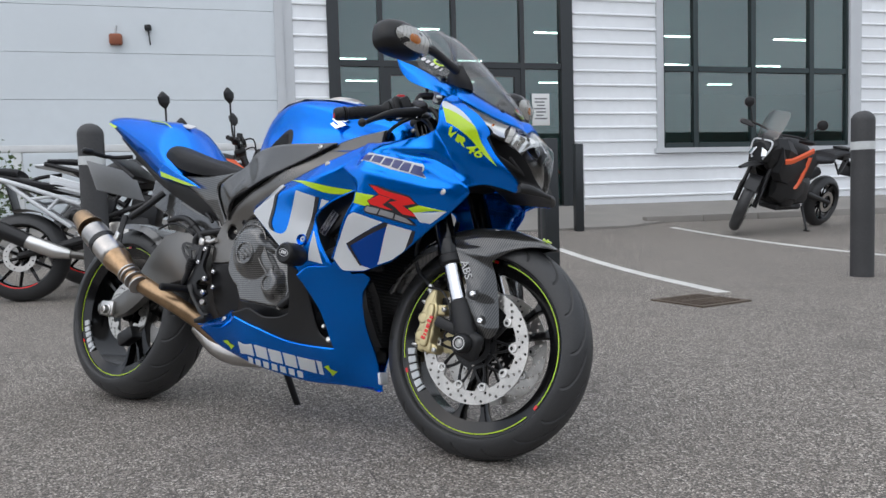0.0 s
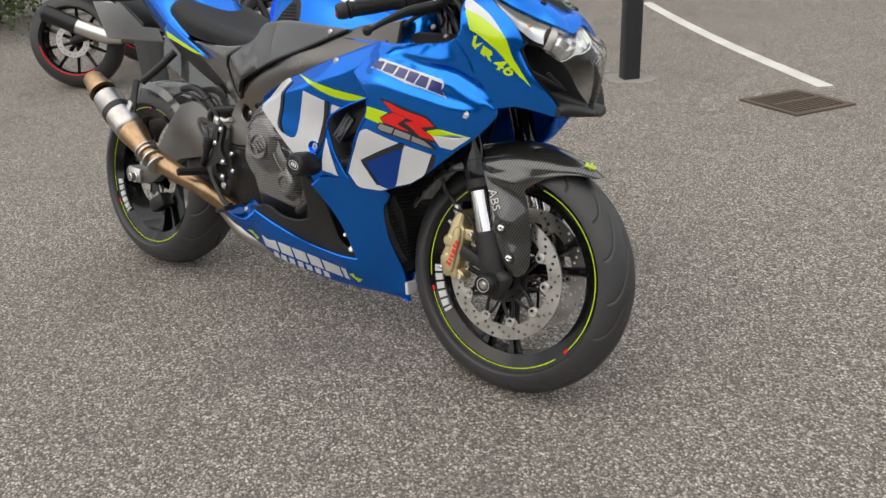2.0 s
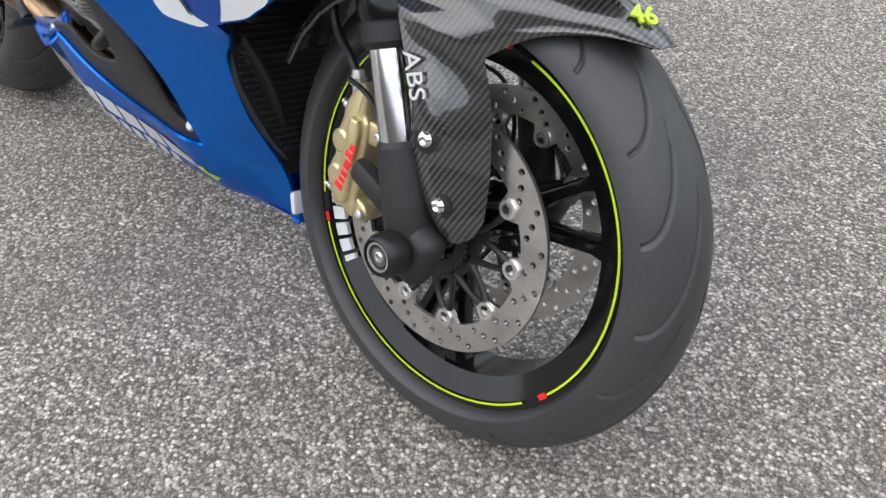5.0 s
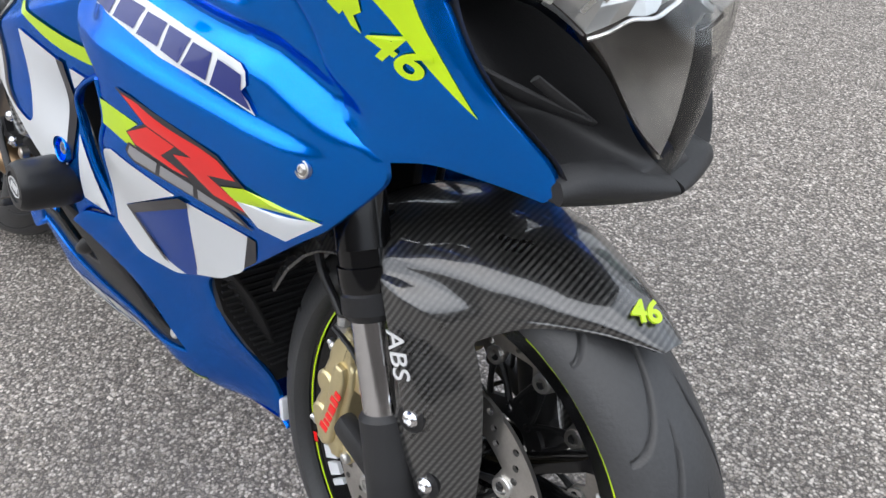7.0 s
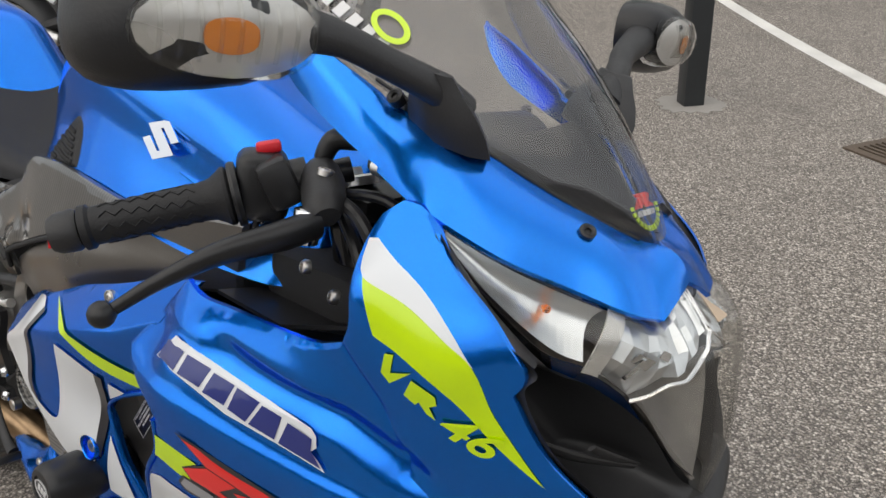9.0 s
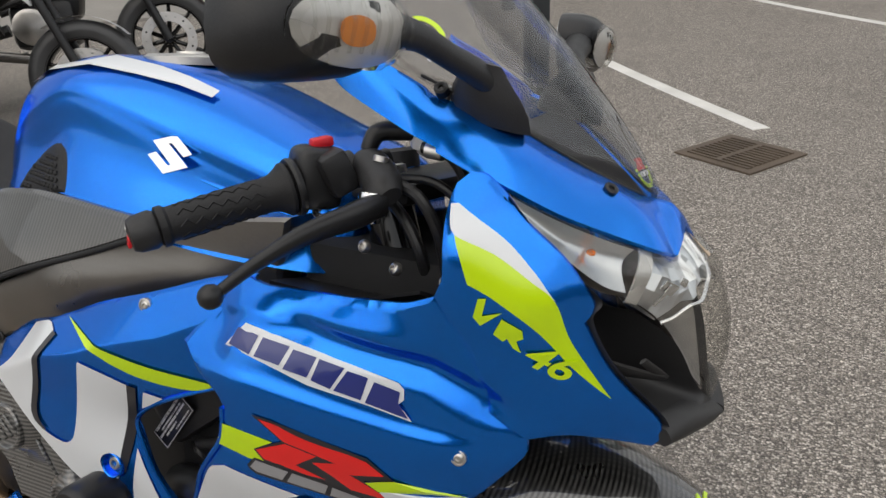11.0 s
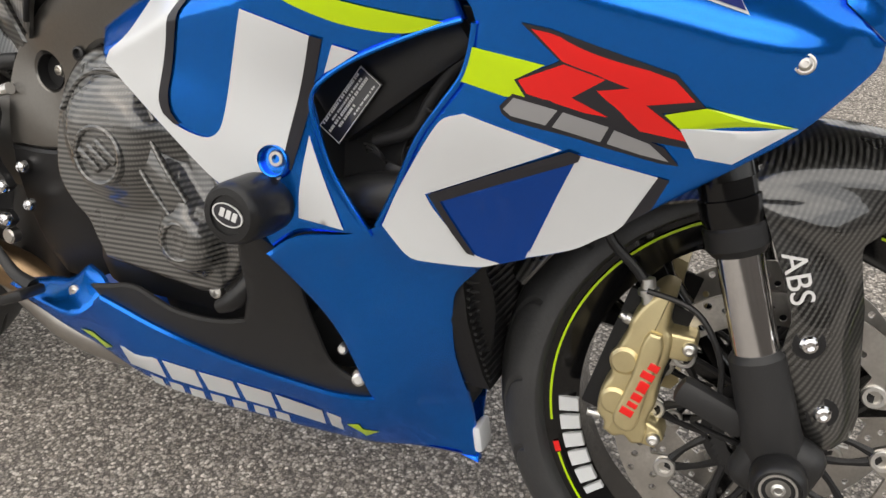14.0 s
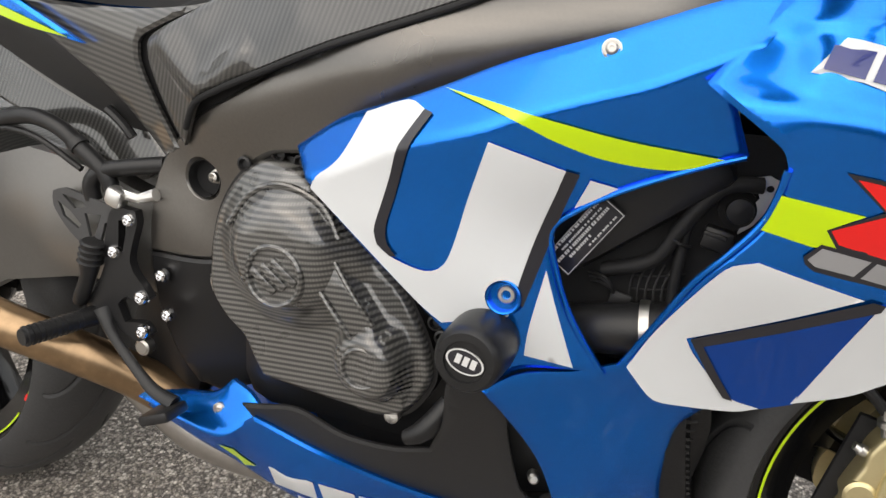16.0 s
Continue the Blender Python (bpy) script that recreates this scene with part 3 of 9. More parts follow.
for k in range(18):
    p = site(2.9 + 0.91 * k, 1.82)
    o = part("kerb_stone", kerb_m, M_CONCRETE, kerbs) if kerb_mesh is None else new("kerb_stone", kerb_mesh)
    kerb_mesh = o.data
    o.parent = kerbs
    o.matrix_world = Matrix.Translation(p + Vector((0, 0, -0.03))) @ Matrix.Rotation(WALL_TURN, 4, "Z")


# ---- the showroom front ----
TOP = 7.2


def wall_box(u0, u1, z0, z1, s0, s1, g=None):
    g = g or Geo()
    return g.add([FRONT_M @ Vector((u, s, z)) for u in (u0, u1) for s in (s0, s1) for z in (z0, z1)], [(0, 1, 3, 2), (4, 6, 7, 5), (0, 4, 5, 1), (2, 3, 7, 6), (0, 2, 6, 4), (1, 5, 7, 3)])


def cladding(name, u0, u1, z0, z1, parent, pitch=0.226):
    """Steel sheet with trapezoid ribs that run level."""
    prof = []
    z = z0
    while z < z1 - 1e-6:
        for dz, s in ((0, 0.0), (pitch * 0.80, 0.0), (pitch * 0.86, 0.030), (pitch * 0.94, 0.030), (pitch, 0.0)):
            if z + dz <= z1 + 1e-6:
                prof.append((z + dz, s))
        z += pitch
    front = [(z, s) for z, s in prof]
    rows = [[FRONT_M @ Vector((u, s, z)) for z, s in front] + [FRONT_M @ Vector((u, -0.12, z1)), FRONT_M @ Vector((u, -0.12, z0))] for u in (u0, u1)]
    return part(name, Geo().rings(rows, True), M_CLAD, parent, crease=20)


front = tagged(new("wall_front"), "showroom front of white ribbed steel cladding with pale flat panels", "wall", kind="structure")
BASE = FLOOR - 0.05
for u0, u1, z0, z1 in ((-2.16, -1.66, BASE, TOP), (2.25, 3.74, BASE, TOP), (3.74, 7.84, BASE, 1.30), (3.74, 7.84, 4.75, TOP), (7.84, 34.0, BASE, TOP), (-1.66, 2.25, 5.0, TOP)):
    cladding("cladding_sheet", u0, u1, z0, z1, front)
for k in range(11):
    z0 = 0.25 + k * 0.632
    part("panel", wall_box(-30, -2.42, z0 + 0.006, z0 + 0.632, -0.14, 0.0), M_PANEL, front)
part("panel_backing", wall_box(-30, -2.42, 0.2, TOP, -0.2, -0.141), M_DARKFRAME, front)
part("corner_trim", wall_box(-2.42, -2.30, BASE, TOP, -0.14, 0.05), M_TRIM, front)
part("corner_trim", wall_box(-2.30, -2.16, BASE, TOP, -0.14, 0.02), M_TRIM, front)
part("plinth", wall_box(2.25, 34.0, FLOOR - 0.25, BASE - 0.004, -0.12, 0.012), M_CONCRETE, front)
solid("roof", wall_box(-30, 34, TOP, TOP + 0.25, -16, 0.15), M_TRIM, "flat grey roof of the showroom with a plain edge", "roof", kind="structure")

# entrance screen of glass
door = tagged(new("door_1"), "wide glazed entrance in dark aluminium frames with double doors", "entrance", kind="structure")
ZD = 2.70
for u, w in ((-1.58, 0.17), (2.13, 0.20)):
    part("jamb", wall_box(u - w / 2, u + w / 2, FLOOR, 5.0, -0.10, 0.05), M_DARKFRAME, door)
for u in (-0.87, 0.27, 1.38):
    part("mullion", wall_box(u - 0.035, u + 0.035, FLOOR if u != 0.27 else ZD, 5.0, -0.08, 0.03), M_DARKFRAME, door)
for z in (ZD, 4.96):
    part("transom", wall_box(-1.49, 2.03, z - 0.045, z + 0.045, -0.078, 0.028), M_DARKFRAME, door)
part("threshold", wall_box(-1.49, 2.03, FLOOR - 0.02, FLOOR + 0.05, -0.079, 0.026), M_DARKFRAME, door)
panes = [(-1.49, -0.905), (-0.835, 0.235), (0.305, 1.345), (1.415, 2.03)]
for a, b in panes:
    part("pane", wall_box(a, b, ZD + 0.045, 4.915, -0.03, -0.018), M_GLAZE, door).visible_shadow = False
for a, b in (panes[0], panes[3]):
    part("pane", wall_box(a, b, FLOOR + 0.05, ZD - 0.045, -0.03, -0.018), M_GLAZE, door).visible_shadow = False
for a, b, hu in ((-0.835, 0.255, 0.16), (0.26, 1.345, 0.36)):
    lf = part("leaf_frame", wall_box(a, a + 0.10, FLOOR + 0.055, ZD - 0.05, -0.06, 0.015, wall_box(b - 0.10, b, FLOOR + 0.055, ZD - 0.05, -0.06, 0.015, wall_box(a + 0.1, b - 0.1, ZD - 0.17, ZD - 0.05, -0.06, 0.015, wall_box(a + 0.1, b - 0.1, FLOOR + 0.055, FLOOR + 0.22, -0.06, 0.015)))), M_DARKFRAME, door)
    part("pane", wall_box(a + 0.1, b - 0.1, FLOOR + 0.22, ZD - 0.17, -0.03, -0.018), M_GLAZE, lf).visible_shadow = False
    part("pull_handle", Geo().tube([FRONT_M @ Vector((hu, 0.05, z)) for z in (1.25, 1.7)], 0.014, 10), M_ALU, lf)
note = thing("notice", FRONT_M @ pose(1.68, 0.0, 2.02, 90, 0, 180), "white paper opening-hours notice stuck on the entrance glass", "notice")
part("sheet", Geo().rbox((0, 0, 0.004), (0.30, 0.50, 0.004), 0.001), M_PAPER, note)
for k in range(7):
    part("print_line", Geo().box((0.0 + 0.02 * (k % 2), 0.17 - 0.052 * k, 0.0068), (0.21 - 0.04 * (k % 3), 0.022, 0.001)), M_BARS, note)

# window
win = tagged(new("window_1"), "tall showroom window in dark green-grey aluminium with eight panes", "window", kind="structure")
g = wall_box(3.74, 3.86, 1.30, 4.75, -0.12, 0.045, wall_box(7.60, 7.84, 1.30, 4.75, -0.12, 0.045))
part("window_trim", g, M_TRIM, win)
part("window_sill", wall_box(3.70, 7.86, 1.30, 1.385, -0.12, 0.085), M_TRIM, win)
cols = (3.86, 4.50, 5.63, 6.82, 7.60)
for k, u in enumerate(cols):
    part("window_frame", wall_box(max(3.862, u - 0.045), min(7.598, u + 0.045), 1.387, 4.748, -0.10, 0.0), M_GREENFRAME, win)
for z in (1.43, 2.70, 4.70):
    for a, b in zip(cols, cols[1:]):
        part("window_rail", wall_box(a + 0.056, b - 0.056, z - 0.045, z + 0.045, -0.098, -0.003), M_GREENFRAME, win)
for a, b in zip(cols, cols[1:]):
    for z0, z1 in ((1.476, 2.654), (2.746, 4.654)):
        part("pane", wall_box(a + 0.056, b - 0.056, z0, z1, -0.055, -0.043), M_GLAZE, win).visible_shadow = False

# unseen wall, added so that vertical faces mirror something dark
solid("wall_opposite", wall_box(-34, 34, -0.3, 3.2, 19.0, 19.3), M_UNSEEN, "unseen dark wall added to darken reflections", "wall", kind="structure")
# showroom behind the glass
solid("wall_inside", wall_box(-1.9, 24.0, FLOOR, 5.2, -20.2, -20.0), M_ROOM, "back wall of the showroom, tinted teal for the glass", "wall", kind="structure")
solid("wall_side", wall_box(-2.0, -1.9, FLOOR, 5.2, -20.0, -0.14), M_ROOM, "side wall of the showroom, tinted teal for the glass", "wall", kind="structure")
solid("wall_far", wall_box(24.0, 24.1, FLOOR, 5.2, -20.0, -0.14), M_ROOM, "end wall of the showroom, tinted teal for the glass", "wall", kind="structure")
solid("floor", wall_box(-1.9, 24.0, FLOOR - 0.1, FLOOR - 0.004, -20.0, -0.13), M_CONCRETE, "grey showroom floor", "floor", kind="structure")
solid("ceiling", wall_box(-1.9, 24.0, 5.0, 5.1, -20.0, -0.13), M_ROOM, "showroom ceiling, tinted teal for the glass", "ceiling", kind="structure")
for a in range(5):
    for b in range(4):
        at = (0.4 + 3.6 * a + 1.1 * (b % 2), -3.0 - 4.2 * b, 4.80)
        lamp = thing("ceiling_light", FRONT_M @ Matrix.Translation(at), "lit white strip lamp under the showroom ceiling", "ceiling light", "ceiling lights of the showroom")
        part("housing", Geo().rbox((0, 0, 0.03), (1.1, 0.14, 0.05), 0.01), M_TRIM, lamp)
        part("diffuser", Geo().rbox((0, 0, 0.0), (1.06, 0.10, 0.03), 0.01), M_TUBE, lamp)
for k, (u, s, hue) in enumerate(((4.6, -3.2, M_RED), (5.9, -3.4, M_INK), (7.1, -3.1, M_RED), (-0.2, -3.0, M_RED), (0.9, -3.3, M_INK))):
    show = thing("display_counter", FRONT_M @ pose(u, s, FLOOR, 0, 0, 12 * (k % 3)), "low display stand inside the showroom", "display stand", "display stands in the showroom")
    part("base", Geo().rbox((0, 0, 0.40), (0.9, 0.5, 0.8), 0.05), M_MATT, show)
    part("top", Geo().rbox((0, 0, 0.84), (1.0, 0.56, 0.07), 0.03), hue, show)

# fittings on the panel wall
lamp = thing("alarm_box", FRONT_M @ pose(-4.55, 0, 2.96), "small rust-red alarm sounder fixed to the wall", "alarm")
part("body", Geo().rbox((0, 0.05, 0), (0.17, 0.10, 0.15), 0.03), M_RUST, lamp)
part("conduit", Geo().tube([(0, 0.02, 0.07), (0.0, 0.03, 0.14), (0.01, 0.012, 0.2)], 0.012, 8), M_TRIM, lamp)
hook = thing("wall_sensor", FRONT_M @ pose(-4.13, 0, 3.10), "small black sensor with a hanging cable on the wall", "sensor")
part("body", Geo().rbox((0, 0.04, 0.03), (0.09, 0.08, 0.08), 0.02), M_PLASTIC, hook)
part("cable", Geo().tube([(0, 0.05, 0), (0.01, 0.05, -0.07), (0.015, 0.03, -0.15), (0.02, 0.02, -0.2)], 0.009, 8), M_PLASTIC, hook)

# white rail before the panel wall
rail = thing("guard_rail", FRONT_M @ pose(0, 0.7, 0), "white-painted timber guard rail along the panel wall", "railing")
zr = FLOOR - 0.05
for u0, u1 in ((-6.1, -1.7),):
    part("top_rail", Geo().rbox(((u0 + u1) / 2, 0, zr + 1.04), (u1 - u0, 0.11, 0.09), 0.008), M_RAIL, rail)
    part("mid_rail", Geo().rbox(((u0 + u1) / 2, -0.01, zr + 0.52), (u1 - u0, 0.05, 0.09), 0.008), M_RAIL, rail)
for k, u in enumerate((-6.0, -5.7, -4.75, -3.75, -2.7, -1.85)):
    part("post", Geo().rbox((u, -0.005, zr + 0.5), (0.10, 0.10, 1.0), 0.008), M_RAIL, rail)

# shrub by the rail
def shrub(at, size, count, label):
    s = thing("shrub", Matrix.Translation(at), label, "shrub")
    rng = random.Random(7)
    tw = Geo()
    tips = []
    for k in range(16):
        a, e = rng.uniform(0, 6.283), rng.uniform(0.5, 1.3)
        l = size * rng.uniform(0.6, 1.0)
        tip = Vector((math.cos(a) * math.cos(e) * l, math.sin(a) * math.cos(e) * l, math.sin(e) * l))
        mid = tip * 0.5 + Vector((rng.uniform(-0.1, 0.1), rng.uniform(-0.1, 0.1), 0.05))
        tw.tube([(0, 0, -0.05), mid, tip], [0.02, 0.012, 0.004], 6, smooth=3)
        tips += [mid.lerp(tip, f) for f in (0, 0.25, 0.5, 0.75, 1)]
    part("branches", tw, M_TWIG, s)
    lv = Geo()
    for k in range(count):
        c = rng.choice(tips) + Vector([rng.gauss(0, size * 0.11) for _ in range(3)])
        m = Matrix.Translation(c) @ Euler([rng.uniform(0, 6.28) for _ in range(3)]).to_matrix().to_4x4()
        w, l = rng.uniform(0.012, 0.02), rng.uniform(0.035, 0.065)
        lv.add([m @ Vector(p) for p in ((0, 0, 0), (w, l * 0.45, 0.006), (0, l, -0.004), (-w, l * 0.45, 0.006))], [(0, 1, 2), (0, 2, 3)])
    tagged(part("leaves", lv, M_LEAF, s, "small mid-green leaves"), kind="stuff")


shrub(site(-6.2, 2.6), 1.25, 5200, "loose green shrub growing at the edge of the tarmac")
shrub(site(-7.0, 4.2), 0.8, 3000, "low green shrub spreading over the tarmac edge")


# ---- the blue sport motorcycle, leaning on its side stand; x ahead, y to its left ----
bike = thing("sport_motorcycle", pose(0, -0.018, 0, -13.0, 0, 0.3), "blue sport motorcycle with white and lime graphics on its side stand", "motorcycle")
FW, FN = Vector((1.468, 0.020, 0.2985)), Vector((0.032, -0.999, 0.029)).normalized()
RW, RN = Vector((0.030, 0.002, 0.312)), Vector((0.0, -1.0, 0.01)).normalized()


TREAD = -1


def tyre(c, n, big, half, bead, beadh, period, seg=1500, fine=110):
    """A road tyre with a round crown, side walls and long curved tread grooves cut into it."""
    m = np.array(axes(c, n))
    side = max(big - half * 0.86, bead + 0.0065)
    a = np.linspace(-90, 90, fine + 1)
    r = side + (big - side) * np.cos(np.radians(a))
    h = half * np.sin(np.radians(a))
    th = np.arange(seg) * 2 * math.pi / seg
    cut = np.zeros((seg, fine + 1))
    for sign, shift in ((1, 0.0), (-1, 0.5)):
        for lo, hi, length, at in ((6, 66, 0.150, 0.0), (22, 72, 0.110, 0.52)):
            v = a * sign
            f = np.clip((v - lo) / (hi - lo), 0, 1)
            s0 = length * (1 - f) ** 2.4 * -TREAD
            d = ((th[:, None] * period / (2 * math.pi) - at - shift + 0.5) % 1.0 - 0.5) * (2 * math.pi * big / period) - s0[None]
            gap = 2 * math.pi * big / period
            d = (d + gap / 2) % gap - gap / 2
            slope = length * 2.4 * (1 - f) ** 1.4 / (radians(hi - lo) * half)
            w = 0.0034 * np.sqrt(1 + slope**2) * ((v > lo) & (v < hi))
            cut = np.maximum(cut, 0.0058 * np.clip((w[None] - np.abs(d)) / (0.0018 * np.sqrt(1 + slope**2))[None], 0, 1))
    rr = r[None] - cut
    prof = np.stack([rr * np.cos(th)[:, None], rr * np.sin(th)[:, None], np.broadcast_to(h, rr.shape)], -1)
    ends = []
    for b, e in ((bead, beadh), (bead + 0.003, beadh + 0.006)):
        ends.append(np.stack([b * np.cos(th), b * np.sin(th), np.full(seg, e)], -1)[:, None])
    low = [q * np.array([1, 1, -1]) for q in ends]
    grid = np.concatenate([low[0], low[1], prof, ends[1], ends[0]], 1)
    rows = grid.shape[1]
    pts = grid.reshape(-1, 3) @ m[:3, :3].T + m[:3, 3]
    k = np.arange(seg)[:, None] * rows + np.arange(rows - 1)[None]
    t = ((np.arange(seg) + 1) % seg)[:, None] * rows + np.arange(rows - 1)[None]
    faces = np.stack([k, t, t + 1, k + 1], -1).reshape(-1, 4)
    return Geo().add(pts.tolist(), faces.tolist())


def arc_band(c, n, r0, r1, h, a0, a1, thick=0.0006, seg=60):
    """A flat band on a wheel's side between two angles in degrees."""
    m = axes(c, n)
    rows = []
    for k in range(seg + 1):
        a = radians(a0 + (a1 - a0) * k / seg)
        e = Vector((math.cos(a), math.sin(a)))
        rows.append([m @ Vector((e.x * r, e.y * r, z)) for r, z in ((r0, h - thick), (r0, h), (r1, h), (r1, h - thick))])
    return Geo().rings(rows, True)


def rim(c, n, half, r=0.2395, seg=128):
    return Geo().lathe(c, n, [(half - 0.003, r - 0.012), (half, r), (half - 0.004, r + 0.0005), (half - 0.008, r - 0.016), (half - 0.02, r - 0.030), (-half + 0.02, r - 0.030), (-half + 0.008, r - 0.016), (-half + 0.004, r + 0.0005), (-half, r), (-half + 0.003, r - 0.012), (-half + 0.016, r - 0.040), (half - 0.016, r - 0.040)], seg, True)


def spokes(c, n, count, hub, out, half, a0, twin=0.0):
    m = axes(c, n)
    g = Geo()
    for k in range(count):
        for s in ((-1, 1) if twin else (0,)):
            a = radians(a0 + 360 / count * k)
            b = a + s * twin
            p, q = Vector((math.cos(a) * hub, math.sin(a) * hub, 0)), Vector((math.cos(b) * out, math.sin(b) * out, 0))
            d = (q - p).normalized()
            e = Vector((-d.y, d.x, 0))
            rows = []
            for f, w, t in ((0, 0.020, half), (0.15, 0.013, half * 0.8), (0.5, 0.0092, half * 0.62), (0.85, 0.0105, half * 0.7), (1, 0.020, half * 0.9)):
                x = p.lerp(q, f)
                rows.append([m @ (x + e * w * ca + Vector((0, 0, t * sa))) for ca, sa in ((1, 0.45), (0.55, 1), (-0.55, 1), (-1, 0.45), (-1, -0.45), (-0.55, -1), (0.55, -1), (1, -0.45))])
            g.rings(rows, True)
    return g


def brake_disc(c, n, h, outer, inner, lugs, rings, thick=0.005):
    """A drilled steel ring with lugs for its bobbins."""
    m = axes(c, n) @ Matrix.Translation((0, 0, h))
    bite = []
    for k in range(lugs * 12):
        a = 2 * math.pi * k / (lugs * 12)
        wave = math.cos(a * lugs)
        r = inner - 0.020 * max(0.0, min(1.0, (wave - 0.25) / 0.35))
        bite.append((r * math.cos(a), r * math.sin(a)))
    holes = []
    for k in range(lugs * 2):
        for j, f in enumerate(rings):
            a = 2 * math.pi * (k + (0.12, 0.42, 0.74)[j % 3]) / (lugs * 2)
            holes.append(disc_pts(0.0040, 10, (f * math.cos(a), f * math.sin(a))))
    return Geo().plate(disc_pts(outer, 120), [bite] + holes, thick, m)


def bolt(g, p, d, r=0.006, h=0.005, socket=True):
    """A button-head screw with a hex socket, on p, with its head towards d."""
    d = Vector(d).normalized()
    g.lathe(p, d, [(-0.002, r), (h * 0.35, r), (h * 0.8, r * 0.8), (h, r * 0.5), (h * 0.98, r * 0.45), (h * 0.4, r * 0.42)], 16)
    return g


# wheels
def wheel(name, c, n, big, half_tyre, half_rim, period, stripes, a0):
    w = part(name, rim(c, n, half_rim), M_RIM, bike, "gloss black cast alloy wheel")
    rubber = tyre(c, n, big, half_tyre, 0.2368, half_rim - 0.004, period, 1000 if half_tyre < 0.08 else 800, 260 if half_tyre < 0.08 else 200)
    part("tyre", rubber, M_RUBBER, w, "black road tyre with curved tread grooves", 180)
    part("spokes", spokes(c, n, 3, 0.035, 0.205, half_rim * 0.55, a0, 0.20), M_RIM, w)
    part("hub", Geo().lathe(c, n, [(-0.075, 0.022), (-0.06, 0.034), (-0.03, 0.04), (0.03, 0.04), (0.06, 0.034), (0.075, 0.022)], 32), M_RIM, w)
    h = half_rim + 0.0012
    for k in range(3):
        s = stripes + 120 * k
        part("rim_stripe", arc_band(c, n, 0.2285, 0.2312, h, s + 3.6, s + 113), M_LIME, w, "lime rim tape")
        part("rim_mark", arc_band(c, n, 0.2262, 0.2331, h, s, s + 3.2, seg=6), M_RED, w, "small red rim mark")
    return w


fw = wheel("front_wheel", FW, FN, 0.300, 0.0645, 0.0455, 9, -40, 25)
rw = wheel("rear_wheel", RW, RN, 0.312, 0.097, 0.078, 9, -30, 40)
# plain bars in place of the maker's name on both rims
for w, c, n, h, mid in ((fw, FW, FN, 0.0458, 203), (rw, RW, RN, 0.0785, 210)):
    m = axes(c, n)
    for k in range(6):
        a = mid - 17 + 6.2 * k
        part("rim_letter_bar", arc_band(c, n, 0.1985 if k != 4 else 0.2000, 0.2212, h - 0.004, a, a + (4.6 if k != 5 else 2.2), 0.006, 6), M_WHITE, w, "white letter-sized bar")
for s, lab in ((1, "drilled steel brake disc"), (-1, "drilled steel brake disc")):
    d = part("brake_disc", brake_disc(FW, FN, s * 0.062 - 0.0025, 0.155, 0.120, 10, (0.1285, 0.1375, 0.1475)), M_DISC, fw, lab, 30)
    m = axes(FW, FN) @ Matrix.Translation((0, 0, s * 0.062 - 0.0035))
    web = Geo().plate(disc_pts(0.062, 60), [disc_pts(0.040, 32)] + [disc_pts(0.0055, 8, (0.051 * math.cos(b), 0.051 * math.sin(b))) for b in (2 * math.pi * (j + 0.5) / 10 for j in range(10))], 0.007, m)
    carrier = part("disc_carrier", web, M_PLASTIC, fw, "black webbed disc carrier")
    for k in range(10):
        a = 2 * math.pi * k / 10
        tip = Vector((0.108 * math.cos(a), 0.108 * math.sin(a), 0.0035))
        feet = [Vector((0.0575 * math.cos(a + radians(q)), 0.0575 * math.sin(a + radians(q)), 0.0035)) for q in (-15, 15)]
        bow = [f.lerp(tip, 0.55) + Vector((-math.sin(a), math.cos(a), 0)) * w for f, w in zip(feet, (-0.004, 0.004))]
        part("carrier_arm", Geo().tube([m @ p for p in (feet[0], bow[0], tip, bow[1], feet[1])], [0.0048, 0.0036, 0.0062, 0.0036, 0.0048], 6, smooth=4), M_PLASTIC, carrier)
    for k in range(10):
        a = 2 * math.pi * k / 10
        part("bobbin", Geo().lathe(m @ Vector((0.112 * math.cos(a), 0.112 * math.sin(a), -0.002)), FN, [(0, 0.0118), (0.0105, 0.0118), (0.0118, 0.0108), (0.0118, 0.0072), (0.0095, 0.0066), (0.0040, 0.0062), (0.0035, 0.003)], 22), M_ALU, d, "silver disc bobbin")
part("abs_ring", Geo().plate([((0.05 + (0.004 if k % 2 else 0)) * math.cos(2 * math.pi * k / 96), (0.05 + (0.004 if k % 2 else 0)) * math.sin(2 * math.pi * k / 96)) for k in range(96)], [disc_pts(0.038, 32)], 0.003, axes(FW, FN) @ Matrix.Translation((0, 0, 0.074))), M_MATT, fw)
part("brake_disc", brake_disc(RW, RN, 0.050, 0.110, 0.080, 8, (0.088, 0.096, 0.104), 0.005), M_DISC, rw, "small drilled rear brake disc")
part("sprocket", Geo().plate([((0.105 + (0.006 if k % 2 else 0)) * math.cos(2 * math.pi * k / 86), (0.105 + (0.006 if k % 2 else 0)) * math.sin(2 * math.pi * k / 86)) for k in range(86)], [disc_pts(0.05, 24)], 0.006, axes(RW, -RN) @ Matrix.Translation((0, 0, 0.085))), M_STEEL, rw)


# forks
def fork_at(z, y):
    return Vector((1.387 + (0.577 - z) * 0.345, y, z))


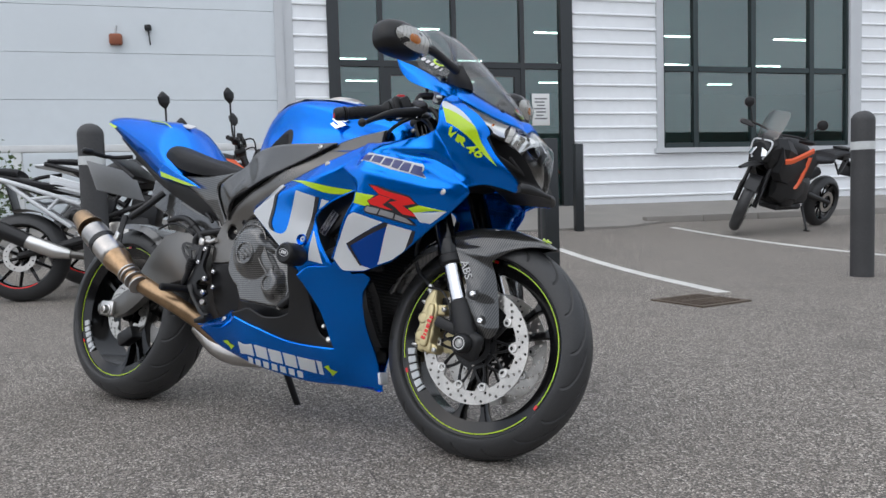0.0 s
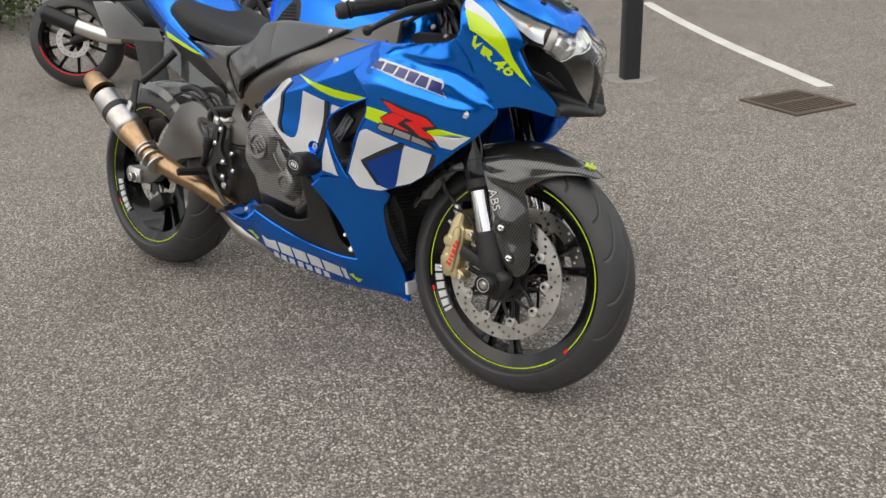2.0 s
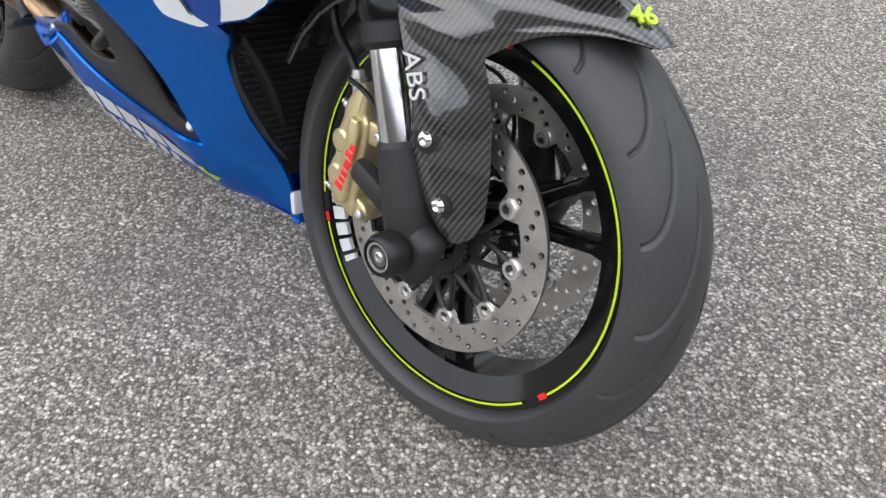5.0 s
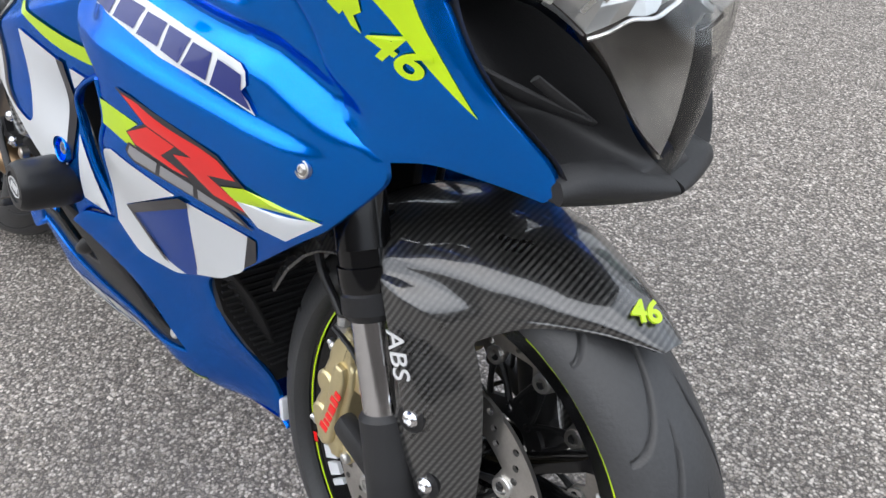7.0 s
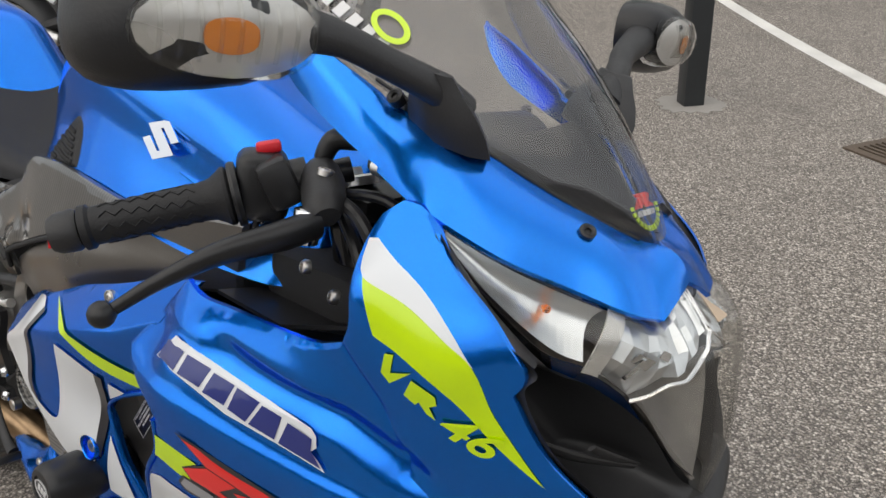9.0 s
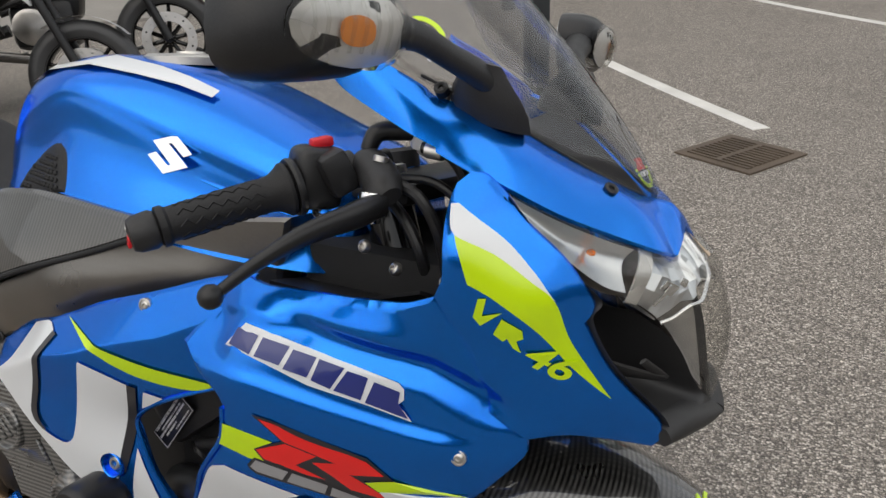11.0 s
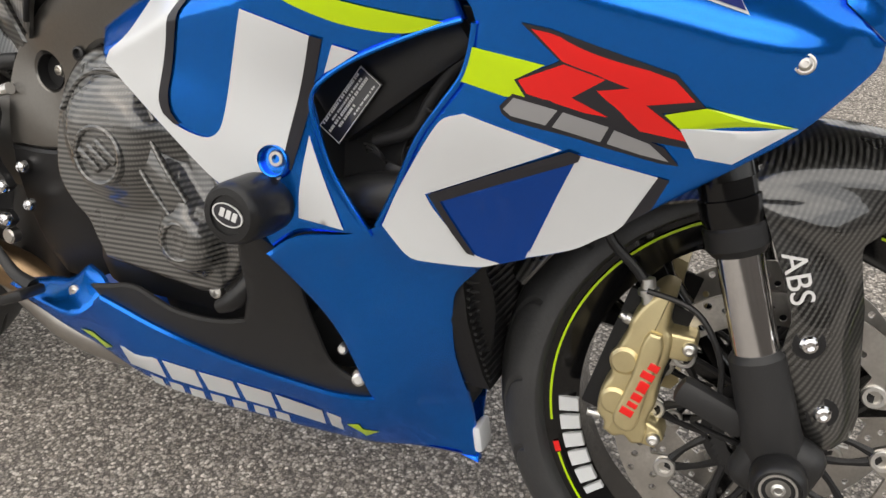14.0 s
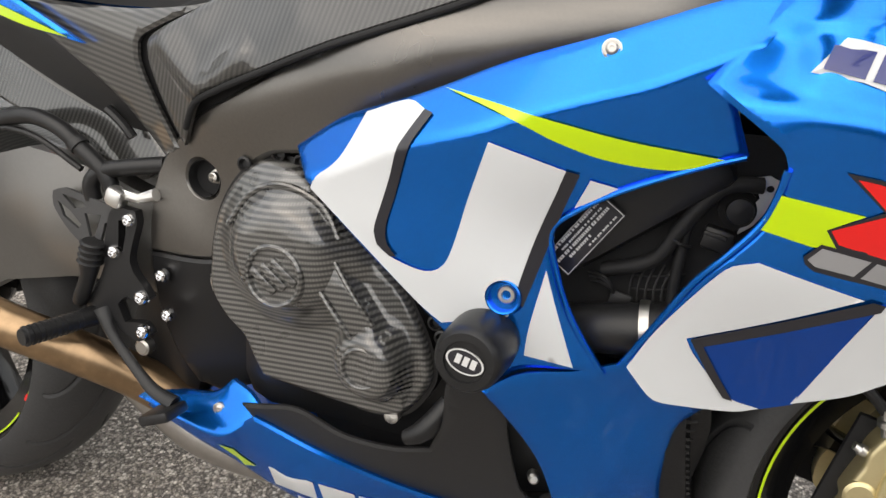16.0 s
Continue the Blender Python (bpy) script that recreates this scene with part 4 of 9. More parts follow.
for side in (-1, 1):
    y = 0.020 + side * 0.121
    leg = part("fork_leg", Geo().tube([fork_at(0.285, y), fork_at(0.30, y), fork_at(0.36, y), fork_at(0.408, y), fork_at(0.414, y)], [0.024, 0.029, 0.0275, 0.0265, 0.022], 28), M_MATT, bike, "matt black fork bottom")
    part("stanchion", Geo().tube([fork_at(0.40, y), fork_at(0.515, y)], 0.0215, 32), M_CHROME, leg, "polished chrome fork tube")
    part("dust_seal", Geo().tube([fork_at(0.505, y), fork_at(0.512, y), fork_at(0.530, y), fork_at(0.534, y)], [0.024, 0.029, 0.029, 0.026], 32), M_PLASTIC, leg)
    part("outer_tube", Geo().tube([fork_at(z, y) for z in (0.528, 0.54, 0.556, 0.557, 0.572, 0.573, 0.60, 0.74, 0.90)], [0.0265, 0.0285, 0.0285, 0.0262, 0.0262, 0.0285, 0.0275, 0.0275, 0.0275], 32), M_RIM, leg, "gloss black upper fork tube")
    part("axle_clamp", Geo().rbox(fork_at(0.300, y), (0.075, 0.042, 0.075), 0.018, pose(0, 0, 0, 0, 19, 0), 3), M_MATT, leg)
    part("caliper_lug", Geo().rbox((1.415, y, 0.345), (0.075, 0.022, 0.030), 0.008, pose(0, 0, 0, 0, 20, 0)), M_MATT, leg)
    slider = part("axle_slider", Geo().lathe((1.484, y + side * 0.020, 0.302), (0, side, 0), [(0, 0.022), (0.006, 0.0255), (0.026, 0.0255), (0.033, 0.022), (0.034, 0.0205), (0.031, 0.020), (0.031, 0.011), (0.027, 0.0105), (0.027, 0.006)], 36), M_PLASTIC, leg, "black axle crash slider")
    part("slider_cap", Geo().lathe((1.484, y + side * 0.0505, 0.302), (0, side, 0), [(0, 0.0170), (0.002, 0.0170), (0.002, 0.0148), (0.0, 0.0145)], 32), M_ALU, slider, "pale ring on the slider")
    gb = Geo()
    bolt(gb, (1.484, y + side * 0.046, 0.302), (0, side, 0), 0.008, 0.006)
    part("axle_bolt", gb, M_ALU, slider)

# brake calipers, gold
CAL_OUT = [(1.334, 0.430), (1.348, 0.443), (1.362, 0.440), (1.360, 0.407), (1.366, 0.397), (1.366, 0.374), (1.363, 0.360), (1.360, 0.336), (1.360, 0.318), (1.354, 0.298), (1.356, 0.288), (1.354, 0.270), (1.342, 0.267), (1.333, 0.274), (1.322, 0.270), (1.310, 0.276), (1.310, 0.285), (1.301, 0.297), (1.302, 0.323), (1.310, 0.343), (1.307, 0.356), (1.313, 0.375), (1.320, 0.394), (1.322, 0.408)]
CAL_FACE = [(1.322, 0.290), (1.320, 0.302), (1.332, 0.349), (1.338, 0.390), (1.344, 0.402), (1.356, 0.400), (1.359, 0.385), (1.356, 0.362), (1.351, 0.335), (1.347, 0.303), (1.343, 0.288), (1.333, 0.284)]
CAL_LUGS = [[(1.350, 0.402), (1.388, 0.401), (1.391, 0.392), (1.389, 0.379), (1.384, 0.373), (1.350, 0.372)], [(1.340, 0.300), (1.368, 0.290), (1.374, 0.278), (1.366, 0.266), (1.345, 0.268)]]


def slab(outline, m, z0, z1, edge, steps=3):
    """A block over an outline in its own x, y from z0 to z1, with a rounded upper rim."""
    lp = [Vector((p[0], p[1])) for p in rounded(outline, 0.004, 60)]
    area = sum(a.x * b.y - a.y * b.x for a, b in zip(lp, lp[1:] + lp[:1]))
    turn = 1 if area > 0 else -1
    inward = []
    for k in range(len(lp)):
        d = (lp[(k + 1) % len(lp)] - lp[k - 1]).normalized()
        inward.append(Vector((-d.y, d.x)) * turn)
    rows = [[m @ Vector((p.x, p.y, z0)) for p in lp]]
    for k in range(steps + 1):
        a = k / steps * math.pi / 2
        rows.append([m @ Vector((p.x + q.x * edge * (1 - math.cos(a)), p.y + q.y * edge * (1 - math.cos(a)), z1 - edge + edge * math.sin(a))) for p, q in zip(lp, inward)])
    return Geo().rings(rows, True)


for side in (-1, 1):
    m = Matrix(((1, 0, 0, 0), (0, 0, side, 0.020), (0, 1, 0, 0), (0, 0, 0, 1)))
    cal = part("brake_caliper", slab(CAL_OUT, m, 0.034, 0.099, 0.006), M_GOLD, bike, "gold radial brake caliper with red lettering bar", 40)
    part("caliper_face", slab(CAL_FACE, m, 0.090, 0.1065, 0.004), M_GOLD, cal, "", 40)
    for lug in CAL_LUGS:
        part("caliper_lug", slab(lug, m, 0.060, 0.094, 0.004), M_GOLD, cal, "", 40)
    part("caliper_slot", Geo().rbox((1.330, 0.020 + side * 0.062, 0.352), (0.070, 0.009, 0.150), 0.002, pose(0, 0, 0, 0, 14, 0)), M_SHADE, cal)
    for x, z in ((1.3125, 0.362), (1.308, 0.314)):
        part("piston_boss", Geo().lathe((x + 0.010, 0.020 + side * 0.094, z), (0, side, 0), [(0, 0.016), (0.006, 0.0155), (0.0085, 0.012), (0.0088, 0.0)], 24), M_GOLD, cal)
    part("bleed_nipple", Geo().lathe((1.304, 0.020 + side * 0.088, 0.288), (-0.9, side * 0.2, 0.1), [(0, 0.006), (0.006, 0.006), (0.008, 0.0045), (0.014, 0.004)], 12), M_ALU, cal)
    part("bleed_nipple", Geo().lathe((1.321, 0.020 + side * 0.088, 0.404), (-0.9, side * 0.1, 0.4), [(0, 0.006), (0.006, 0.006), (0.008, 0.0045), (0.012, 0.004)], 12), M_ALU, cal)
    # bars of the maker's red name, one a letter
    at, way = Vector((1.3335, 0.020 + side * 0.1068, 0.3040)), Vector((0.315, 0, 0.949))
    tops = Vector((-0.949, 0, 0.315))
    spell = Matrix(((way.x, tops.x, 0, 0), (way.y, tops.y, side, 0), (way.z, tops.z, 0, 0), (0, 0, 0, 1)))
    for k, (along_by, tall, wide) in enumerate(((0.000, 0.0140, 0.0085), (0.0115, 0.0110, 0.0060), (0.0205, 0.0110, 0.0085), (0.0320, 0.0110, 0.0130), (0.0480, 0.0140, 0.0085), (0.0595, 0.0110, 0.0085))):
        part("letter_bar", Geo().rbox((0, 0, 0), (wide, tall, 0.0012), 0.0005, None).moved(Matrix.Translation(at + way * (along_by + wide / 2) + tops * (tall / 2 - 0.0055)) @ spell), M_RED, cal, "red letter-sized bar")
    for x, z in ((1.384, 0.388), (1.364, 0.278)):
        part("caliper_bolt", bolt(Geo(), (x, 0.020 + side * 0.094, z), (0, side, 0), 0.0075, 0.006), M_ALU, cal)
    part("banjo", Geo().lathe((1.338, 0.020 + side * 0.09, 0.424), (-0.2, 0, 1), [(0, 0.008), (0.012, 0.008), (0.013, 0.011), (0.019, 0.011), (0.02, 0.008), (0.03, 0.0075), (0.031, 0.005)], 16), M_ALU, cal)
    part("brake_hose", Geo().tube([(1.336, 0.020 + side * 0.09, 0.442), (1.318, 0.020 + side * 0.09, 0.462), (1.285, 0.020 + side * 0.09, 0.495), (1.275, 0.020 + side * 0.09, 0.56), (1.30, 0.020 + side * 0.08, 0.66)], 0.0055, 10, smooth=6), M_PLASTIC, cal)
    part("abs_wire", Geo().tube([(1.335, 0.020 + side * 0.105, 0.445), (1.385, 0.020 + side * 0.112, 0.435), (1.415, 0.020 + side * 0.115, 0.39), (1.418, 0.020 + side * 0.115, 0.34), (1.40, 0.020 + side * 0.105, 0.315), (1.45, 0.020 + side * 0.1, 0.30)], 0.0032, 8, smooth=6), M_PLASTIC, cal)

# front fender of carbon: a shell over the tyre whose flanks run down into the fork guards
def along(rows, t):
    """Rows of numbers read at t by their first column."""
    for a, b in zip(rows, rows[1:]):
        if t <= b[0]:
            f = max(0.0, (t - a[0]) / (b[0] - a[0]))
            return [p + (q - p) * f for p, q in zip(a[1:], b[1:])]
    return list(rows[-1][1:])


# by degrees round the wheel: crown radius, crease radius and half width, edge radius and half width
SHELL = [(53.2, 0.3330, 0.3320, 0.003, 0.3315, 0.003), (54.2, 0.3325, 0.3290, 0.014, 0.3285, 0.014), (56.9, 0.3310, 0.3220, 0.025, 0.3205, 0.025), (61.4, 0.3300, 0.3090, 0.041, 0.3056, 0.041), (65.8, 0.3285, 0.2940, 0.055, 0.2886, 0.054), (70.3, 0.3270, 0.2800, 0.066, 0.2709, 0.068), (73.9, 0.3265, 0.2720, 0.076, 0.2521, 0.078), (77.7, 0.3260, 0.2680, 0.085, 0.2290, 0.089), (83.0, 0.3255, 0.2660, 0.094, 0.2340, 0.106), (88.7, 0.3250, 0.2650, 0.104, 0.2400, 0.119), (94.0, 0.3250, 0.2640, 0.115, 0.2480, 0.127), (99.9, 0.3250, 0.2640, 0.124, 0.2560, 0.128), (110, 0.3250, 0.2700, 0.122, 0.2650, 0.121), (130, 0.3230, 0.2850, 0.105, 0.2800, 0.104), (155, 0.3200, 0.2950, 0.095, 0.2900, 0.094)]
GUARD_REAR = [(0, 1.4236, 0.5526, 0.128), (0.14, 1.4393, 0.5197, 0.129), (0.28, 1.4553, 0.4853, 0.129), (0.42, 1.4676, 0.4525, 0.128), (0.56, 1.4645, 0.4148, 0.126), (0.72, 1.4800, 0.3800, 0.122), (0.88, 1.4970, 0.3460, 0.115), (0.95, 1.5070, 0.3300, 0.110), (1.0, 1.5190, 0.3200, 0.104)]
GUARD_FRONT = [(0, 1.5148, 0.5226, 0.086), (0.10, 1.5190, 0.5030, 0.081), (0.30, 1.5310, 0.4590, 0.078), (0.55, 1.5400, 0.3990, 0.076), (0.78, 1.5475, 0.3520, 0.082), (0.92, 1.5440, 0.3310, 0.090), (1.0, 1.5300, 0.3190, 0.098)]
NOTCH, CORNER, MID = 77.7, 99.9, FW.y
columns = [54.4, 55.2, 56.2, 57.5, 59, 61, 63, 65, 67, 69, 71, 73, 75, 76.5] + [NOTCH + (CORNER - NOTCH) * k / 16 for k in range(17)] + [104, 108, 113, 119, 126, 134, 144, 155]
fender_bm = bmesh.new()
half_rows = {}
for side in (-1, 1):
    for deg in columns:
        crown, cr, ch, er, eh = along(SHELL, deg)
        e = Vector((math.cos(radians(deg)), 0, math.sin(radians(deg))))
        row = []
        for k in range(13):
            f = k / 12 * math.pi / 2
            row.append(FW + e * (cr + (crown - cr) * math.cos(f) ** 0.85) + Vector((0, side * ch * math.sin(f), 0)))
        for k in range(1, 6):
            f = k / 5
            row.append(FW + e * (cr + (er - cr) * f) + Vector((0, side * (ch + (eh - ch) * f + 0.0015 * math.sin(math.pi * f)), 0)))
        if NOTCH - 0.01 <= deg <= CORNER + 0.01:
            f = (CORNER - deg) / (CORNER - NOTCH)
            top = row[-1]
            for k in range(1, 29):
                t = k / 28
                a, b = along(GUARD_REAR, t), along(GUARD_FRONT, t)
                x, z, h = (p + (q - p) * f for p, q in zip(a, b))
                h += (0.006 + 0.010 * min(1, t * 2.5)) * math.sin(math.pi * f) ** 0.9 * min(1.0, (1.03 - t) * 6)
                at = Vector((x, MID + side * h, z))
                blend = max(0.0, 1 - t / 0.2) ** 2
                at.y = at.y * (1 - blend) + top.y * blend
                row.append(at)
        half_rows[side, deg] = [fender_bm.verts.new(p) for p in row]
for side in (-1, 1):
    for p, q in zip(columns, columns[1:]):
        a, b = half_rows[side, p], half_rows[side, q]
        for k in range(min(len(a), len(b)) - 1):
            quad = (a[k], b[k], b[k + 1], a[k + 1])
            fender_bm.faces.new(quad if side < 0 else tuple(reversed(quad)))
bmesh.ops.remove_doubles(fender_bm, verts=fender_bm.verts[:], dist=0.0004)
bmesh.ops.recalc_face_normals(fender_bm, faces=fender_bm.faces[:])
bmesh.ops.solidify(fender_bm, geom=fender_bm.faces[:], thickness=0.0032)
fender = part("front_fender", fender_bm, M_CARBON, bike, "glossy carbon fibre front mudguard with fork guards", 60)
for x, z in ((1.486, 0.431), (1.511, 0.363)):
    part("screw_dish", Geo().lathe((x, -0.1045 if z > 0.4 else -0.0975, z), (0.25, -1, 0.05), [(-0.004, 0.0145), (0.0008, 0.0150), (0.001, 0.011)], 24), M_PLASTIC, fender)
for x, z in ((1.486, 0.431), (1.511, 0.363)):
    part("guard_screw", bolt(Geo(), (x, -0.1055 if z > 0.4 else -0.0985, z), (0.25, -1, 0.05), 0.0088, 0.006), M_CHROME, fender, "polished button-head screw")
words("abs_lettering", "ABS", 0.030, axes((1.4640, -0.1125, 0.493), (0.10, -1, 0.0)) @ pose(0, 0, 0, 0, 0, -69), M_SILVERV, fender)
words("race_number", "46", 0.029, axes((1.6300, 0.010, 0.5870), (0.52, -0.22, 0.82)) @ pose(0, 0, 0.003, 0, 0, -8), M_LIME, fender, 0.0012, 0.0008)


# ---- bodywork: sheets given by depth (distance from the middle plane) over x and z ----
F_DEPTH = warp([(1.43, 0.682, 0.203), (1.203, 0.766, 0.261), (1.381, 0.714, 0.222), (1.235, 0.69, 0.258), (1.374, 0.608, 0.2), (1.146, 0.542, 0.221), (1.275, 0.595, 0.222), (1.181, 0.62, 0.252), (1.338, 0.579, 0.194), (1.183, 0.648, 0.255), (1.097, 0.503, 0.213), (1.131, 0.746, 0.253), (1.188, 0.576, 0.233), (1.185, 0.771, 0.247), (1.206, 0.476, 0.189), (1.433, 0.791, 0.212), (1.52, 0.775, 0.177), (1.551, 0.754, 0.156), (1.529, 0.837, 0.174), (1.508, 0.846, 0.198), (1.439, 0.934, 0.176), (1.428, 0.902, 0.228), (1.439, 0.857, 0.230), (1.409, 0.947, 0.190), (1.375, 0.895, 0.225), (1.05, 0.807, 0.2), (1.25, 0.828, 0.222), (1.478, 0.657, 0.166), (1.593, 0.700, 0.105), (1.465, 0.72, 0.185)])
F_DEPTH = fold(F_DEPTH, [(1.154, 0.790), (1.202, 0.798), (1.237, 0.7955), (1.293, 0.7885), (1.346, 0.785), (1.415, 0.790)], 0.0058, 0.026, 0.0095)
F_DEPTH = fold(F_DEPTH, [(1.235, 0.794), (1.30, 0.784), (1.35, 0.776), (1.40, 0.766), (1.44, 0.746), (1.48, 0.717)], -0.0105, 0.0105, 0.0150)
F_DEPTH = fold(F_DEPTH, [(1.36, 0.754), (1.40, 0.741), (1.432, 0.718), (1.475, 0.697)], 0.003, 0.012, 0.016)
F_DEPTH = ledge(F_DEPTH, [(1.115, 0.750), (1.179, 0.741), (1.239, 0.733), (1.313, 0.717), (1.378, 0.704), (1.424, 0.698), (1.470, 0.692)], 0.0075, 0.0032, 0.05)
R_LOWER = warp([(0.99, 0.551, 0.229), (1.02, 0.611, 0.222), (0.807, 0.634, 0.243), (1.066, 0.482, 0.197), (0.931, 0.537, 0.234), (0.901, 0.627, 0.247), (0.973, 0.687, 0.257), (1.035, 0.670, 0.243), (0.895, 0.676, 0.257), (0.873, 0.6035, 0.246), (0.939, 0.586, 0.241), (1.13, 0.708, 0.232), (0.985, 0.706, 0.258), (1.09, 0.740, 0.252)])
R_FACET = warp([(0.800, 0.634, 0.243), (0.895, 0.676, 0.257), (0.985, 0.706, 0.258), (1.09, 0.740, 0.252), (1.16, 0.770, 0.246), (0.842, 0.697, 0.211), (0.890, 0.713, 0.227), (0.922, 0.726, 0.2247), (1.057, 0.765, 0.235), (0.766, 0.657, 0.207), (0.909, 0.707, 0.237), (1.14, 0.800, 0.225)])


def R_DEPTH(x, z, soft=0.0012):
    """The flank of the mid fairing and, above its crease, the facet that leans in to the frame."""
    a, b = R_LOWER(x, z), R_FACET(x, z)
    m = min(a, b)
    return m - soft * math.log(math.exp(-(a - m) / soft) + math.exp(-(b - m) / soft))


L_DEPTH = warp([(0.977, 0.45, 0.218), (1.066, 0.482, 0.194), (1.146, 0.507, 0.205), (0.426, 0.272, 0.112), (0.566, 0.268, 0.128), (0.63, 0.30, 0.148), (0.631, 0.241, 0.117), (0.724, 0.33, 0.162), (0.714, 0.241, 0.135), (0.881, 0.158, 0.062), (0.977, 0.178, 0.069), (1.024, 0.193, 0.083), (1.041, 0.256, 0.112), (0.951, 0.305, 0.148), (1.146, 0.423, 0.135), (1.134, 0.335, 0.098), (1.12, 0.235, 0.042), (1.146, 0.146, 0.003), (1.171, 0.45, 0.143), (1.206, 0.476, 0.176), (1.06, 0.165, 0.035), (0.75, 0.17, 0.09), (0.60, 0.215, 0.095)])
FRONT_OUT = [(1.182, 0.821), (1.23, 0.817), (1.37, 0.828), (1.407, 0.841), (1.436, 0.787), (1.45, 0.726), (1.483, 0.701), (1.481, 0.681), (1.437, 0.629), (1.401, 0.6), (1.346, 0.558), (1.323, 0.54), (1.274, 0.504), (1.235, 0.489), (1.21, 0.479), (1.18, 0.471), (1.13, 0.468), (1.093, 0.501), (1.142, 0.594), (1.183, 0.649), (1.194, 0.693), (1.187, 0.708), (1.131, 0.747)]
REAR_OUT = [(0.798, 0.630), (0.766, 0.656), (0.809, 0.686), (0.842, 0.699), (0.890, 0.715), (0.922, 0.728), (0.975, 0.751), (1.062, 0.78), (1.136, 0.807), (1.200, 0.823), (1.150, 0.740), (1.168, 0.694), (1.129, 0.680), (1.076, 0.656), (1.040, 0.633), (1.021, 0.613), (1.04, 0.547), (1.078, 0.482), (1.056, 0.483), (1.008, 0.478), (0.975, 0.453), (0.95, 0.487), (0.930, 0.512), (0.890, 0.549), (0.857, 0.577), (0.816, 0.612)]
COWL_OUT = [(1.407, 0.8415), (1.415, 0.862), (1.413, 0.892), (1.406, 0.923), (1.406, 0.938), (1.414, 0.948), (1.425, 0.946), (1.441, 0.934), (1.468, 0.912), (1.507, 0.882), (1.531, 0.848), (1.532, 0.835), (1.527, 0.826), (1.549, 0.784), (1.590, 0.728), (1.596, 0.703), (1.586, 0.696), (1.557, 0.704), (1.52, 0.709), (1.4835, 0.701), (1.4505, 0.7263), (1.4365, 0.7873)]
LOW_OUT = [(0.973, 0.452), (1.008, 0.4765), (1.056, 0.482), (1.092, 0.498), (1.13, 0.4655), (1.165, 0.468), (1.180, 0.458), (1.160, 0.436), (1.146, 0.415), (1.140, 0.375), (1.138, 0.33), (1.140, 0.29), (1.143, 0.25), (1.147, 0.20), (1.150, 0.17), (1.153, 0.143), (1.10, 0.147), (1.034, 0.151), (0.915, 0.150), (0.803, 0.167), (0.70, 0.192), (0.587, 0.222), (0.535, 0.258), (0.500, 0.280), (0.553, 0.293), (0.619, 0.292), (0.655, 0.304), (0.684, 0.3245), (0.735, 0.308), (0.787, 0.2935), (0.875, 0.268), (0.95, 0.259), (1.045, 0.256), (1.022, 0.353), (0.992, 0.419)]


def pair(name, geo, material, parent, label="", crease=32):
    """A panel and its twin on the left side."""
    a = part(name, geo, material, parent, label, crease)
    part(name, geo.other(), material, parent, label, crease)
    return a


side_fairing = pair("side_fairing", skin(FRONT_OUT, F_DEPTH, 0, 0.005, 0.0038), M_BLUE, bike, "blue side fairing with an air scoop")
rear_fairing = pair("rear_fairing", skin(REAR_OUT, R_DEPTH, -0.001, 0.005, 0.0050, 0.0028, True, [disc_pts(0.0135, 24, (0.989, 0.551))]), M_BLUE, bike, "blue mid fairing panel")
cowl = pair("nose_cowl_side", skin(COWL_OUT, F_DEPTH, 0.0, 0.005, 0.0045, 0.0014), M_BLUE, bike, "blue nose cowl side")
lower_fairing = pair("lower_fairing", skin(LOW_OUT, L_DEPTH, 0.0, 0.005, 0.011), M_BLUE, bike, "deep blue belly fairing")


TAB_DEPTH = warp([(0.46, 0.290, 0.118), (0.555, 0.311, 0.122), (0.603, 0.322, 0.128), (0.628, 0.343, 0.122), (0.685, 0.327, 0.146), (0.652, 0.294, 0.160), (0.619, 0.283, 0.158), (0.553, 0.287, 0.146), (0.62, 0.308, 0.143)])
pair("belly_tab", skin([(0.462, 0.288), (0.555, 0.311), (0.603, 0.322), (0.628, 0.343), (0.660, 0.338), (0.686, 0.327), (0.652, 0.294), (0.619, 0.283), (0.553, 0.287)], TAB_DEPTH, 0.0, 0.006, 0.008), M_BLUE, lower_fairing, "bright blue rear tab of the belly fairing")


def decal(name, outline, depth, material, parent, lift, label="", hug=True, holes=()):
    return part(name, skin(outline, depth, lift + 0.0005, 0.0, 0.0052, 0.0, hug, holes), material, parent, label)


U_LOOP = [(0.803, 0.626), (0.810, 0.638), (0.830, 0.656), (0.843, 0.6965), (0.890, 0.7125), (0.909, 0.707), (0.894, 0.676), (0.886, 0.649), (0.873, 0.609), (0.870, 0.596), (0.873, 0.584), (0.885, 0.575), (0.910, 0.567), (0.925, 0.567), (0.936, 0.575), (0.943, 0.591), (0.956, 0.638), (0.973, 0.688), (1.035, 0.670), (1.028, 0.651), (1.012, 0.608), (1.001, 0.563), (0.998, 0.540), (0.989, 0.530), (0.961, 0.524), (0.934, 0.517), (0.917, 0.529), (0.862, 0.5785), (0.818, 0.614)]
decal("white_panel", U_LOOP, R_DEPTH, M_WHITE, rear_fairing, 0.0004, "large white graphic", True, [disc_pts(0.0158, 28, (0.989, 0.551))])
decal("graphic_shadow", [(0.909, 0.707), (0.918, 0.705), (0.904, 0.675), (0.890, 0.630), (0.882, 0.603), (0.883, 0.586), (0.892, 0.5755), (0.885, 0.575), (0.873, 0.584), (0.870, 0.596), (0.873, 0.609), (0.886, 0.649), (0.894, 0.676)], R_DEPTH, M_INK, rear_fairing, 0.0008)
